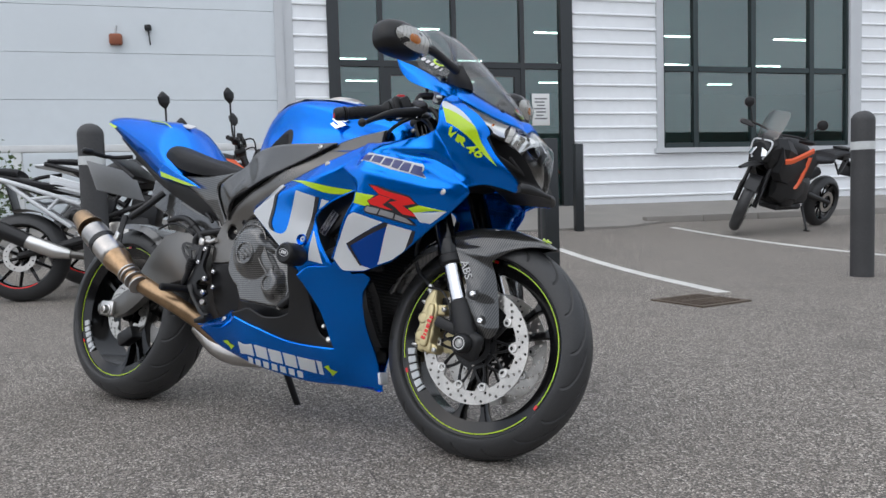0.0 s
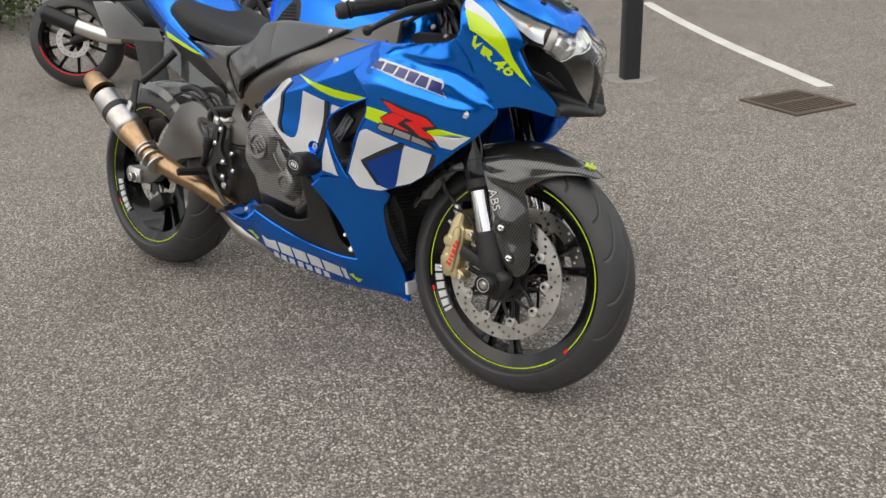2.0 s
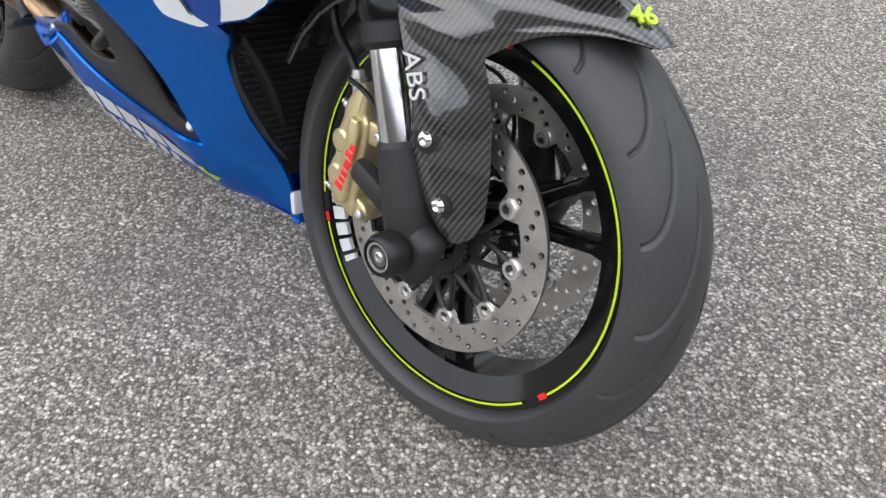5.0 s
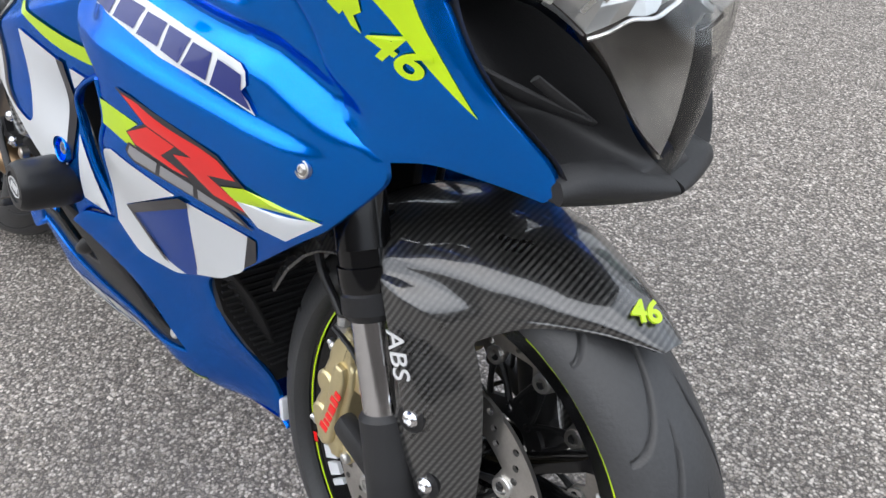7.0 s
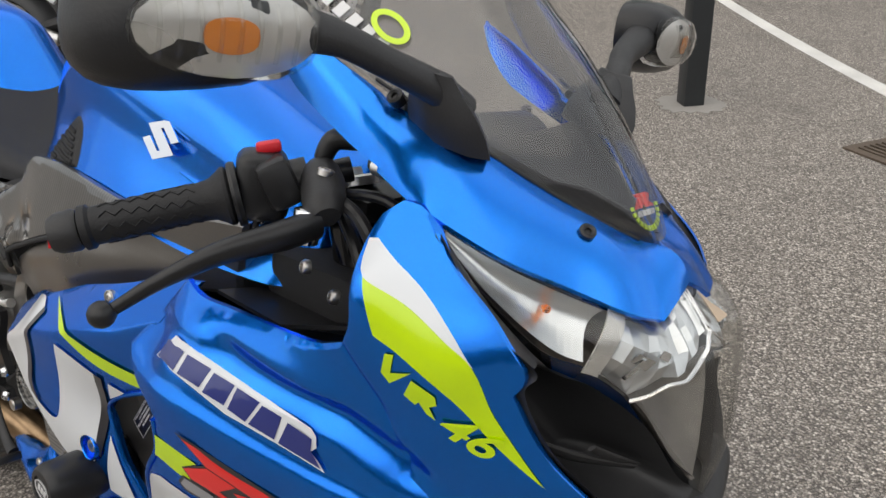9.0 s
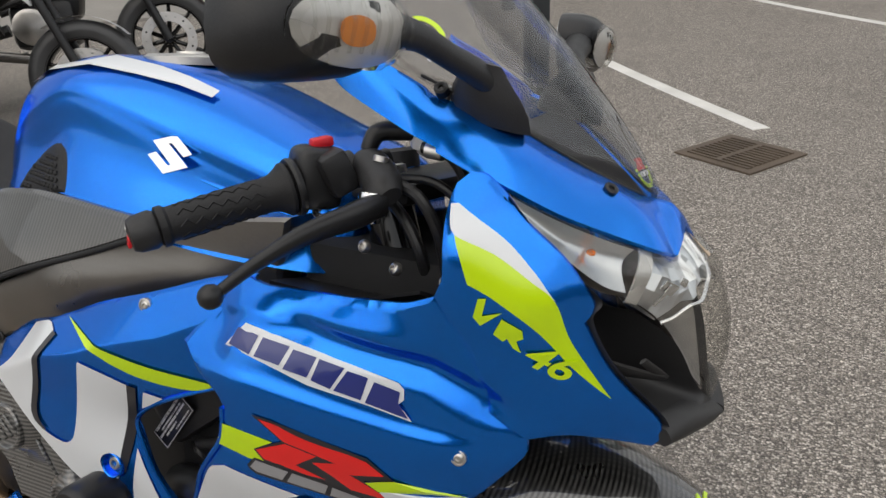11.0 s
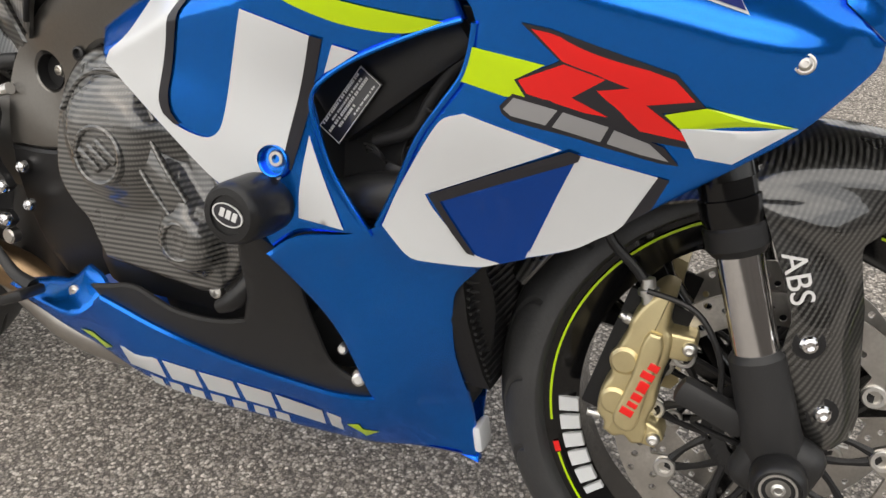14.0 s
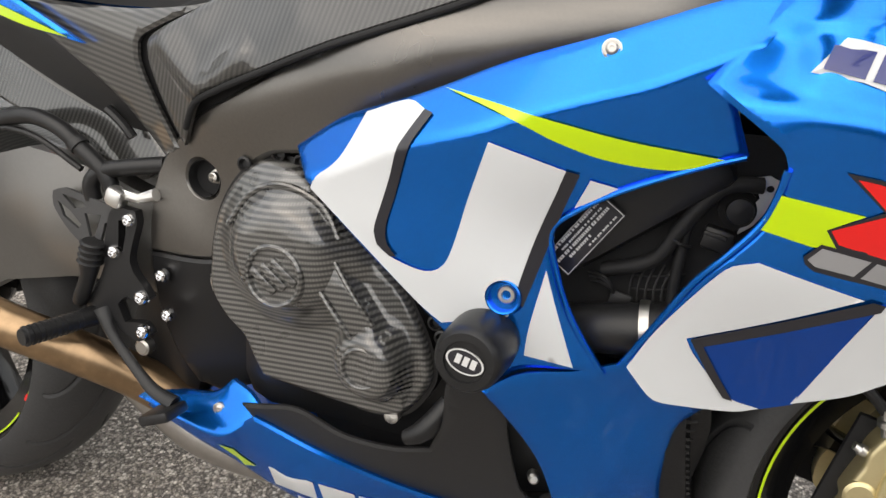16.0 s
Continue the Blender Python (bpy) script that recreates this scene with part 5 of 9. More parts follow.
decal("graphic_shadow", [(1.035, 0.670), (1.046, 0.668), (1.028, 0.620), (1.013, 0.567), (1.006, 0.543), (1.001, 0.548), (1.001, 0.563), (1.012, 0.608), (1.028, 0.651)], R_DEPTH, M_INK, rear_fairing, 0.0008, "", True, [disc_pts(0.0158, 28, (0.989, 0.551))])
decal("white_panel", [(1.054, 0.664), (1.076, 0.6590), (1.055, 0.6455), (1.042, 0.638)], R_DEPTH, M_WHITE, rear_fairing, 0.0006)
decal("white_panel", [(1.0225, 0.579), (1.052, 0.487), (1.009, 0.495), (1.012, 0.523)], R_DEPTH, M_WHITE, rear_fairing, 0.0006)
decal("lime_flash", [(0.922, 0.7255), (0.983, 0.7170), (1.031, 0.708), (1.084, 0.698), (1.151, 0.690), (1.117, 0.6785), (1.070, 0.681), (1.028, 0.6925), (0.985, 0.7095)], R_DEPTH, M_LIME, rear_fairing, 0.0008, "lime flash")
decal("white_panel", [(1.164, 0.612), (1.186, 0.622), (1.264, 0.599), (1.144, 0.542), (1.151, 0.528), (1.183, 0.489), (1.21, 0.48), (1.189, 0.473), (1.132, 0.471), (1.12, 0.476), (1.099, 0.503), (1.122, 0.549)], F_DEPTH, M_WHITE, side_fairing, 0.0004, "large white graphic", True)
decal("graphic_shadow", [(1.1472, 0.5425), (1.210, 0.572), (1.270, 0.5985), (1.279, 0.596), (1.277, 0.590), (1.215, 0.563), (1.158, 0.537), (1.172, 0.512), (1.188, 0.485), (1.180, 0.487), (1.166, 0.508)], F_DEPTH, M_INK, side_fairing, 0.0022, "", False)
decal("deep_blue_panel", [(1.153, 0.536), (1.276, 0.596), (1.234, 0.489), (1.211, 0.48), (1.186, 0.486)], F_DEPTH, M_DEEP, side_fairing, 0.0004, "", False)
decal("white_panel", [(1.277, 0.596), (1.339, 0.582), (1.315, 0.534), (1.292, 0.516), (1.273, 0.504), (1.233, 0.49)], F_DEPTH, M_WHITE, side_fairing, 0.0006, "large white graphic", True)
decal("graphic_shadow", [(1.339, 0.582), (1.348, 0.58), (1.336, 0.551), (1.315, 0.534)], F_DEPTH, M_INK, side_fairing, 0.0006, "", False)
decal("white_panel", [(1.351, 0.626), (1.436, 0.633), (1.393, 0.6), (1.365, 0.603)], F_DEPTH, M_WHITE, side_fairing, 0.0016, "", False)
decal("lime_flash", [(1.339, 0.636), (1.369, 0.644), (1.436, 0.633), (1.351, 0.626)], F_DEPTH, M_LIME, side_fairing, 0.0022, "lime flash", False)
decal("lime_flash", [(1.192, 0.675), (1.249, 0.666), (1.226, 0.653), (1.236, 0.64), (1.219, 0.639), (1.181, 0.648)], F_DEPTH, M_LIME, side_fairing, 0.0006, "lime flash", False)
decal("emblem_shadow", [(1.23, 0.696), (1.252, 0.693), (1.345, 0.667), (1.369, 0.643), (1.363, 0.639), (1.337, 0.637), (1.379, 0.608), (1.321, 0.614), (1.296, 0.626), (1.235, 0.64), (1.226, 0.653), (1.26, 0.67)], F_DEPTH, M_INK, side_fairing, 0.0009, "", False)
decal("red_emblem", [(1.238, 0.692), (1.252, 0.69), (1.344, 0.663), (1.36, 0.648), (1.325, 0.642), (1.364, 0.615), (1.322, 0.621), (1.288, 0.65), (1.312, 0.654), (1.262, 0.67)], F_DEPTH, M_RED, side_fairing, 0.0013, "jagged red emblem", False)
decal("red_emblem", [(1.263, 0.668), (1.294, 0.659), (1.27, 0.643), (1.298, 0.63), (1.28, 0.632), (1.236, 0.643), (1.229, 0.653)], F_DEPTH, M_RED, side_fairing, 0.0013, "jagged red emblem", False)
decal("emblem_shadow", [(1.215, 0.631), (1.225, 0.642), (1.236, 0.64), (1.296, 0.626), (1.341, 0.609), (1.354, 0.594), (1.338, 0.595), (1.224, 0.62), (1.217, 0.625)], F_DEPTH, M_INK, side_fairing, 0.0011, "", False)
decal("grey_badge", [(1.218, 0.629), (1.226, 0.639), (1.26, 0.632), (1.251, 0.619), (1.224, 0.624)], F_DEPTH, M_GREYV, side_fairing, 0.0015, "grey letter-sized shape", False)
decal("grey_badge", [(1.264, 0.631), (1.299, 0.622), (1.293, 0.609), (1.256, 0.618)], F_DEPTH, M_GREYV, side_fairing, 0.0015, "grey letter-sized shape", False)
decal("grey_badge", [(1.303, 0.62), (1.33, 0.611), (1.346, 0.597), (1.324, 0.601), (1.298, 0.608)], F_DEPTH, M_GREYV, side_fairing, 0.0015, "grey letter-sized shape", False)
decal("sponsor_plate", [(1.215, 0.784), (1.224, 0.783), (1.374, 0.751), (1.38, 0.746), (1.38, 0.735), (1.374, 0.729), (1.38, 0.723), (1.387, 0.713), (1.347, 0.724), (1.289, 0.736), (1.229, 0.756), (1.196, 0.76)], F_DEPTH, M_WHITE, side_fairing, 0.0016, "white sponsor band", False)
decal("sponsor_bar", [(1.208, 0.779), (1.234, 0.776), (1.229, 0.758), (1.203, 0.763)], F_DEPTH, M_NAVY, side_fairing, 0.0026, "navy letter-sized bar", False)
decal("sponsor_bar", [(1.239, 0.775), (1.267, 0.77), (1.26, 0.752), (1.234, 0.757)], F_DEPTH, M_NAVY, side_fairing, 0.0026, "navy letter-sized bar", False)
decal("sponsor_bar", [(1.271, 0.768), (1.295, 0.764), (1.288, 0.744), (1.264, 0.749)], F_DEPTH, M_NAVY, side_fairing, 0.0026, "navy letter-sized bar", False)
decal("sponsor_bar", [(1.298, 0.763), (1.323, 0.758), (1.311, 0.736), (1.292, 0.742)], F_DEPTH, M_NAVY, side_fairing, 0.0026, "navy letter-sized bar", False)
decal("sponsor_bar", [(1.326, 0.756), (1.346, 0.752), (1.34, 0.729), (1.314, 0.735)], F_DEPTH, M_NAVY, side_fairing, 0.0026, "navy letter-sized bar", False)
decal("sponsor_bar", [(1.352, 0.749), (1.377, 0.743), (1.375, 0.731), (1.384, 0.716), (1.344, 0.727)], F_DEPTH, M_NAVY, side_fairing, 0.0026, "navy letter-sized bar", False)
decal("white_panel", [(1.409, 0.922), (1.415, 0.923), (1.459, 0.898), (1.488, 0.872), (1.507, 0.848), (1.487, 0.864), (1.456, 0.885), (1.423, 0.899), (1.415, 0.908)], F_DEPTH, M_WHITE, cowl, 0.0005, "", True)
decal("lime_panel", [(1.423, 0.899), (1.456, 0.885), (1.487, 0.864), (1.507, 0.847), (1.52, 0.809), (1.554, 0.754), (1.545, 0.762), (1.52, 0.786), (1.492, 0.821), (1.459, 0.847), (1.438, 0.858), (1.431, 0.88)], F_DEPTH, M_LIME, cowl, 0.0007, "lime graphic panel", True)
decal("lime_bar", [(1.447, 0.846), (1.454, 0.847), (1.45, 0.83), (1.467, 0.835), (1.448, 0.82), (1.442, 0.828)], F_DEPTH, M_LIME, cowl, 0.001, "lime letter-sized bar", False)
decal("lime_bar", [(1.4665, 0.8290), (1.4830, 0.8190), (1.4835, 0.8110), (1.4775, 0.8080), (1.4810, 0.7965), (1.4745, 0.8005), (1.4700, 0.8100), (1.4665, 0.8065), (1.4585, 0.8130)], F_DEPTH, M_LIME, cowl, 0.001, "lime letter-sized bar", False)
number = words("side_number", "46", 0.034, Matrix.Identity(4), M_LIME, cowl, bold=0.0006)
for v in number.data.vertices:
    u, w = 1.22 * v.co.x + 0.25 * v.co.y, v.co.y
    x, z = 1.5055 + 0.876 * u + 0.482 * w, 0.7875 - 0.482 * u + 0.876 * w
    v.co = (x, -(F_DEPTH(x, z) + 0.0030) + 0.3 * v.co.z, z)
# belly: two lime badges, two rows of bars
for q in ([(0.602, 0.245), (0.630, 0.249), (0.640, 0.240), (0.662, 0.233), (0.636, 0.220), (0.628, 0.231)], [(1.004, 0.200), (1.022, 0.206), (1.024, 0.195), (1.040, 0.189), (1.020, 0.175), (1.018, 0.187)]):
    decal("lime_badge", q, L_DEPTH, M_LIME, lower_fairing, 0.0006, "lime badge", False)
for q in ([(0.689, 0.245), (0.751, 0.241), (0.748, 0.209), (0.687, 0.213)], [(0.758, 0.241), (0.802, 0.234), (0.798, 0.202), (0.757, 0.209)], [(0.807, 0.233), (0.852, 0.227), (0.847, 0.194), (0.806, 0.201)], [(0.858, 0.226), (0.903, 0.22), (0.896, 0.186), (0.855, 0.193)], [(0.909, 0.219), (0.975, 0.213), (0.963, 0.178), (0.904, 0.186)], [(0.981, 0.213), (1.001, 0.211), (0.989, 0.176), (0.972, 0.178)]):
    decal("letter_bar", [(x, z - (0.004 if k > 1 else 0) + 0.003) for k, (x, z) in enumerate(q)], L_DEPTH, M_WHITE, lower_fairing, 0.0006, "white letter-sized bar", False)
for k in range(7):
    x0, z0 = 0.719 + 0.0285 * k, 0.205 - 0.0042 * k
    decal("letter_bar", [(x0, z0), (x0 + 0.019, z0 - 0.0028), (x0 + 0.014, z0 - 0.022), (x0 - 0.005, z0 - 0.019)], L_DEPTH, M_WHITE, lower_fairing, 0.0006, "white letter-sized bar", False)

# fairing screws
for x, z, dep in ((1.43, 0.682, F_DEPTH), (1.058, 0.766, R_DEPTH), (0.624, 0.3125, TAB_DEPTH)):
    gb = Geo()
    gb.lathe((x, -dep(x, z), z), (0.15, -1, 0.1), [(-0.003, 0.0078), (0.0012, 0.0078), (0.0015, 0.0064), (0.0003, 0.0062)], 24)
    pair("screw_cup", gb, M_STEEL, bike)
    pair("fairing_screw", bolt(Geo(), (x, -dep(x, z) - 0.0002, z), (0.15, -1, 0.1), 0.0050, 0.0025), M_STEEL, bike, "bright button-head screw")
y0 = -R_DEPTH(0.989, 0.551)
pair("bolt_recess", Geo().lathe((0.989, y0 - 0.0005, 0.551), (0.05, -1, 0.06), [(-0.004, 0.0165), (0.0012, 0.0160), (0.0020, 0.0148), (0.0010, 0.0134), (-0.014, 0.0128)], 36), M_BLUE, bike)
pair("recess_floor", Geo().lathe((0.989, y0 + 0.008, 0.551), (0.05, -1, 0.06), [(-0.004, 0.0135), (0.0, 0.0135), (0.0002, 0.0)], 30), M_PLASTIC, bike)
pair("engine_bolt", Geo().lathe((0.991, y0 + 0.0075, 0.553), (0.05, -1, 0.06), [(0, 0.0085), (0.006, 0.0085), (0.0075, 0.0072), (0.0075, 0.0042), (0.003, 0.0040)], 28), M_STEEL, bike, "steel engine bolt")

# rolled lips round the engine opening
pair("opening_lip", Geo().tube([(x, -R_DEPTH(x, z) + 0.0012, z) for x, z in ((1.166, 0.6935), (1.129, 0.680), (1.076, 0.656), (1.040, 0.633), (1.0235, 0.613), (1.030, 0.580), (1.0415, 0.547), (1.058, 0.515), (1.078, 0.4835))], 0.0028, 10, smooth=4), M_BLUE, rear_fairing)
pair("opening_lip", Geo().tube([(x, -F_DEPTH(x, z) + 0.0012, z) for x, z in ((1.093, 0.5015), (1.115, 0.543), (1.142, 0.594), (1.165, 0.625), (1.1825, 0.650), (1.190, 0.672), (1.1935, 0.693))], 0.0028, 10, smooth=4), M_BLUE, side_fairing)

# crash bobbin
bob = part("crash_bobbin", Geo().lathe((0.975, -0.205, 0.507), (0.0, -1, 0.0), [(0, 0.022), (0.01, 0.030), (0.03, 0.0318), (0.066, 0.0305), (0.073, 0.0285), (0.0765, 0.0255), (0.077, 0.019), (0.0745, 0.0185), (0.0745, 0.0)], 48), M_PLASTIC, bike, "black crash bobbin")
m = axes((0.975, -0.2797, 0.507), (0.0, -1, 0.0)) @ pose(0, 0, 0, 0, 0, -14)
oval = lambda r: [(r * math.cos(a), 0.62 * r * math.sin(a)) for a in (2 * math.pi * k / 40 for k in range(40))]  # noqa: E731
part("badge", Geo().plate(oval(0.0172), [], 0.0012, m), M_INK, bob, "black oval badge with a silver rim")
part("badge_rim", Geo().plate(oval(0.0172), [oval(0.0156)], 0.0018, m), M_SILVERV, bob)
for x in (-0.0085, -0.0015, 0.0055):
    part("letter_bar", Geo().plate([(x - 0.0005, -0.0035), (x + 0.0045, -0.0035), (x + 0.0050, 0.0050), (x, 0.0050)], [], 0.0018, m), M_SILVERV, bob, "silver letter-sized bar")
for x in (-0.0235, 0.0235):
    part("face_pin", Geo().lathe(m @ Vector((x, 0, 0.0)), (0, -1, 0), [(0, 0.0014), (0.0022, 0.0014), (0.0025, 0.0)], 10), M_SHADE, bob)
part("crash_bobbin", Geo().lathe((0.975, 0.205, 0.505), (0.03, 1, 0.02), [(0, 0.024), (0.01, 0.034), (0.068, 0.0345), (0.077, 0.029), (0.0775, 0.0)], 40), M_PLASTIC, bike, "black crash bobbin")

# black inner panel of the belly, radiator and what shows in the openings
INNER_OUT = [(0.665, 0.335), (0.70, 0.343), (0.747, 0.352), (0.80, 0.332), (0.86, 0.332), (0.905, 0.345), (0.925, 0.39), (0.935, 0.44), (0.948, 0.487), (0.978, 0.456), (0.990, 0.425), (0.990, 0.385), (0.993, 0.345), (1.000, 0.305), (1.018, 0.285), (1.058, 0.262), (1.050, 0.245), (0.95, 0.240), (0.865, 0.240), (0.767, 0.270), (0.69, 0.300)]
pair("inner_panel", skin(INNER_OUT, L_DEPTH, -0.008, 0.004, 0.014), M_MATT, bike, "matt black inner fairing panel")
def core_half(z):
    """Half the width of the radiator at a height: it narrows towards the belly."""
    return 0.045 + 0.080 * max(0.0, min(1.0, (z - 0.27) / 0.13)) ** 0.8


def core_x(z):
    return 1.150 - 0.105 * (z - 0.46)


rad = part("radiator", Geo().rings([[(core_x(z) - 0.03, -core_half(z), z), (core_x(z), -core_half(z), z), (core_x(z), core_half(z), z), (core_x(z) - 0.03, core_half(z), z)] for z in (0.27, 0.30, 0.34, 0.38, 0.42, 0.52, 0.64)], True), M_MESH, bike, "black radiator behind the wheel")
for k in range(36):
    z = 0.285 + k * 0.0095
    part("radiator_fin", Geo().box((core_x(z) + 0.001, 0.0, z), (0.005, 2 * core_half(z) - 0.016, 0.003)), M_MATT, rad)
part("oil_cooler", Geo().rbox((1.115, 0.0, 0.29), (0.03, 0.07, 0.14), 0.01, pose(0, 0, 0, 0, -10, 0)), M_MESH, bike)
vent_sheet = warp([(1.12, 0.43, 0.128), (1.19, 0.45, 0.125), (1.13, 0.22, 0.030), (1.16, 0.22, 0.015), (1.13, 0.33, 0.088), (1.175, 0.33, 0.060)])
pair("vent_screen", skin([(1.145, 0.435), (1.172, 0.450), (1.178, 0.40), (1.168, 0.32), (1.150, 0.255), (1.12, 0.26), (1.115, 0.298), (1.125, 0.365)], vent_sheet, -0.006, 0.004, 0.010), M_MESH, bike, "black mesh in the fairing vent")
for k in range(12):
    z = 0.275 + 0.0135 * k
    x0, x1 = 1.130, 1.152 + 0.07 * (z - 0.23)
    pair("vent_louvre", Geo().tube([(x0, -vent_sheet(x0, z) + 0.004, z), ((x0 + x1) / 2, -vent_sheet((x0 + x1) / 2, z) + 0.003, z + 0.002), (x1, -vent_sheet(x1, z) + 0.004, z + 0.004)], 0.0022, 6), M_MATT, bike)
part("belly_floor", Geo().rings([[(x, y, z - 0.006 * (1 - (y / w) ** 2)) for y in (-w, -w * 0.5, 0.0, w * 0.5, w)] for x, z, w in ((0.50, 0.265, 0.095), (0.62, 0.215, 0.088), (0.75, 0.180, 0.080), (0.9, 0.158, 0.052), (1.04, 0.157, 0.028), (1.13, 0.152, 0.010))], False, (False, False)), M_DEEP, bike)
part("chin", Geo().rbox((1.152, 0, 0.182), (0.012, 0.040, 0.036), 0.005, pose(0, 0, 0, 0, -12, 0)), M_WHITE, bike, "small white chin panel")
for side in (-1, 1):
    part("hose", Geo().tube([(1.02, side * 0.15, 0.50), (1.06, side * 0.165, 0.515), (1.11, side * 0.17, 0.525), (1.15, side * 0.15, 0.53)], 0.024, 20, smooth=5), M_PLASTIC, bike, "black coolant hose")
    part("hose_clip", Geo().lathe((1.107, side * 0.1700, 0.5245), (0.09, side * -0.004, 0.013), [(-0.004, 0.0225), (-0.004, 0.0262), (0.0045, 0.0262), (0.0045, 0.0225)], 28), M_STEEL, bike)
    part("breather_hose", Geo().tube([(1.062, side * 0.160, 0.571), (1.093, side * 0.166, 0.582), (1.110, side * 0.168, 0.594), (1.1242, side * 0.169, 0.621), (1.143, side * 0.168, 0.649), (1.160, side * 0.165, 0.662), (1.184, side * 0.160, 0.664)], 0.0068, 14, smooth=6), M_PAD, bike, "black rubber breather hose")
    part("drain_hose", Geo().tube([(1.129, side * 0.158, 0.625), (1.127, side * 0.160, 0.600), (1.1255, side * 0.160, 0.570), (1.125, side * 0.158, 0.53)], 0.0052, 12, smooth=5), M_PAD, bike)
    part("hose_tie", Geo().tube([(1.1205, side * 0.176, 0.611), (1.1275, side * 0.1775, 0.608), (1.1345, side * 0.168, 0.6055)], 0.0013, 6, smooth=4), M_PLASTIC, bike)
    part("sensor_plug", Geo().rbox((1.155, side * 0.152, 0.612), (0.026, 0.016, 0.020), 0.003, pose(0, 0, 0, 0, 12, 0)), M_PLASTIC, bike)
    part("plug_lock", Geo().rbox((1.153, side * 0.1605, 0.6165), (0.020, 0.003, 0.004), 0.001, pose(0, 0, 0, 0, 12, 0)), M_MATT, bike)
    part("fan_motor", Geo().lathe((1.168, side * 0.148, 0.640), (0.1, side, 0), [(0, 0.017), (0.006, 0.017), (0.010, 0.012), (0.014, 0.011), (0.015, 0.0)], 20), M_PLASTIC, bike)
    part("bare_bracket", Geo().plate([(1.176, 0.669), (1.188, 0.672), (1.199, 0.667), (1.192, 0.645), (1.181, 0.628), (1.170, 0.619), (1.174, 0.640), (1.183, 0.652)], [disc_pts(0.0032, 10, (1.190, 0.661)), disc_pts(0.0025, 10, (1.180, 0.640))], 0.003, Matrix(((1, 0, 0, 0), (0, 0, -1, side * 0.152), (0, 1, 0, 0), (0, 0, 0, 1)))), M_STEEL, bike, "bare metal bracket")
    part("braided_line", Geo().tube([(1.150, side * 0.150, 0.682), (1.1447, side * 0.152, 0.6736), (1.1395, side * 0.152, 0.659), (1.1335, side * 0.152, 0.644)], 0.0022, 8, smooth=4), M_STEEL, bike)
    for k in range(6):
        x = 1.090 + 0.0072 * k
        part("guard_wire", Geo().tube([(x + 0.003, side * 0.147, 0.583 - 0.001 * k), (x - 0.003, side * 0.150, 0.560), (x - 0.002, side * 0.150, 0.540), (x + 0.003, side * 0.147, 0.518)], 0.0011, 6, smooth=4), M_MATT, bike)
    for k in range(4):
        z = 0.530 + 0.013 * k
        part("guard_wire", Geo().tube([(1.088, side * 0.147, z - 0.003), (1.110, side * 0.149, z), (1.134, side * 0.147, z + 0.006)], 0.0011, 6, smooth=3), M_MATT, bike)
    for k in range(3):
        part("wire", Geo().tube([(1.048 + 0.002 * k, side * 0.158, 0.566 - 0.004 * k), (1.060, side * 0.166, 0.567 - 0.003 * k), (1.070, side * 0.166, 0.561 - 0.002 * k), (1.074, side * 0.160, 0.550)], 0.0014, 6, smooth=4), M_PLASTIC, bike)
    part("cable_tab", Geo().rbox((1.078, side * 0.152, 0.536), (0.020, 0.003, 0.026), 0.001, pose(0, 0, 0, 0, 14, 0)), M_PLASTIC, bike)
    part("frame_web", Geo().rbox((1.07, side * 0.165, 0.655), (0.17, 0.03, 0.10), 0.012, pose(0, 0, 0, 0, -38, 0)), M_PLASTIC, bike)
    # added near-black backing, stands in for the shade inside the opening
    part("radiator_shroud", Geo().rbox((1.115, side * 0.135, 0.59), (0.20, 0.02, 0.225), 0.01), M_SHADE, bike)
pl = axes((1.046, -0.1865, 0.606), (0, -1, 0)) @ pose(0, 0, 0, 0, 0, 55) @ Matrix.Diagonal((0.9, 0.78, 1, 1))
part("rating_label", Geo().plate([(-0.042, -0.018), (0.042, -0.018), (0.042, 0.018), (-0.042, 0.018)], [], 0.0006, pl), M_INK, bike, "black rating label with small print")
rng_print = random.Random(3)
for k, (a, b, tall) in enumerate(((-0.036, 0.034, 0.0030), (-0.026, 0.030, 0.0024), (-0.038, 0.038, 0.0036), (-0.026, 0.006, 0.0032), (-0.004, 0.036, 0.0022))):
    line, x, z = Geo(), a, 0.0125 - 0.0062 * k
    while x < b:
        wide = rng_print.choice((0.0016, 0.0020, 0.0024))
        line.plate([(x, z), (x + wide, z), (x + wide, z + tall), (x, z + tall)], [], 0.0010, pl)
        x += wide + rng_print.choice((0.0008, 0.0008, 0.0022))
    part("print_line", line, M_SILVERV, bike)
part("label_frame", Geo().plate([(-0.041, -0.017), (0.041, -0.017), (0.041, 0.017), (-0.041, 0.017)], [[(-0.0402, -0.0162), (0.0402, -0.0162), (0.0402, 0.0162), (-0.0402, 0.0162)]], 0.0010, pl), M_SILVERV, bike)


# ---- nose: headlight, black mask, upper cowl, screen, mirrors ----
def ruled(a, b, n, bulge=None, k=24):
    """Rows of points from curve a to curve b; bulge pushes the middle out along its vector."""
    a = catmull([Vector(p) for p in a], [0] * len(a), k)[0]
    b = catmull([Vector(p) for p in b], [0] * len(b), k)[0]
    m = max(len(a), len(b))
    pick = lambda c, i: c[round(i * (len(c) - 1) / (m - 1))]  # noqa: E731
    rows = []
    for i in range(m):
        row = []
        for j in range(n + 1):
            f = j / n
            p = pick(a, i).lerp(pick(b, i), f)
            if bulge:
                p = p + bulge(i / (m - 1), f)
            row.append(p)
        rows.append(row)
    return rows


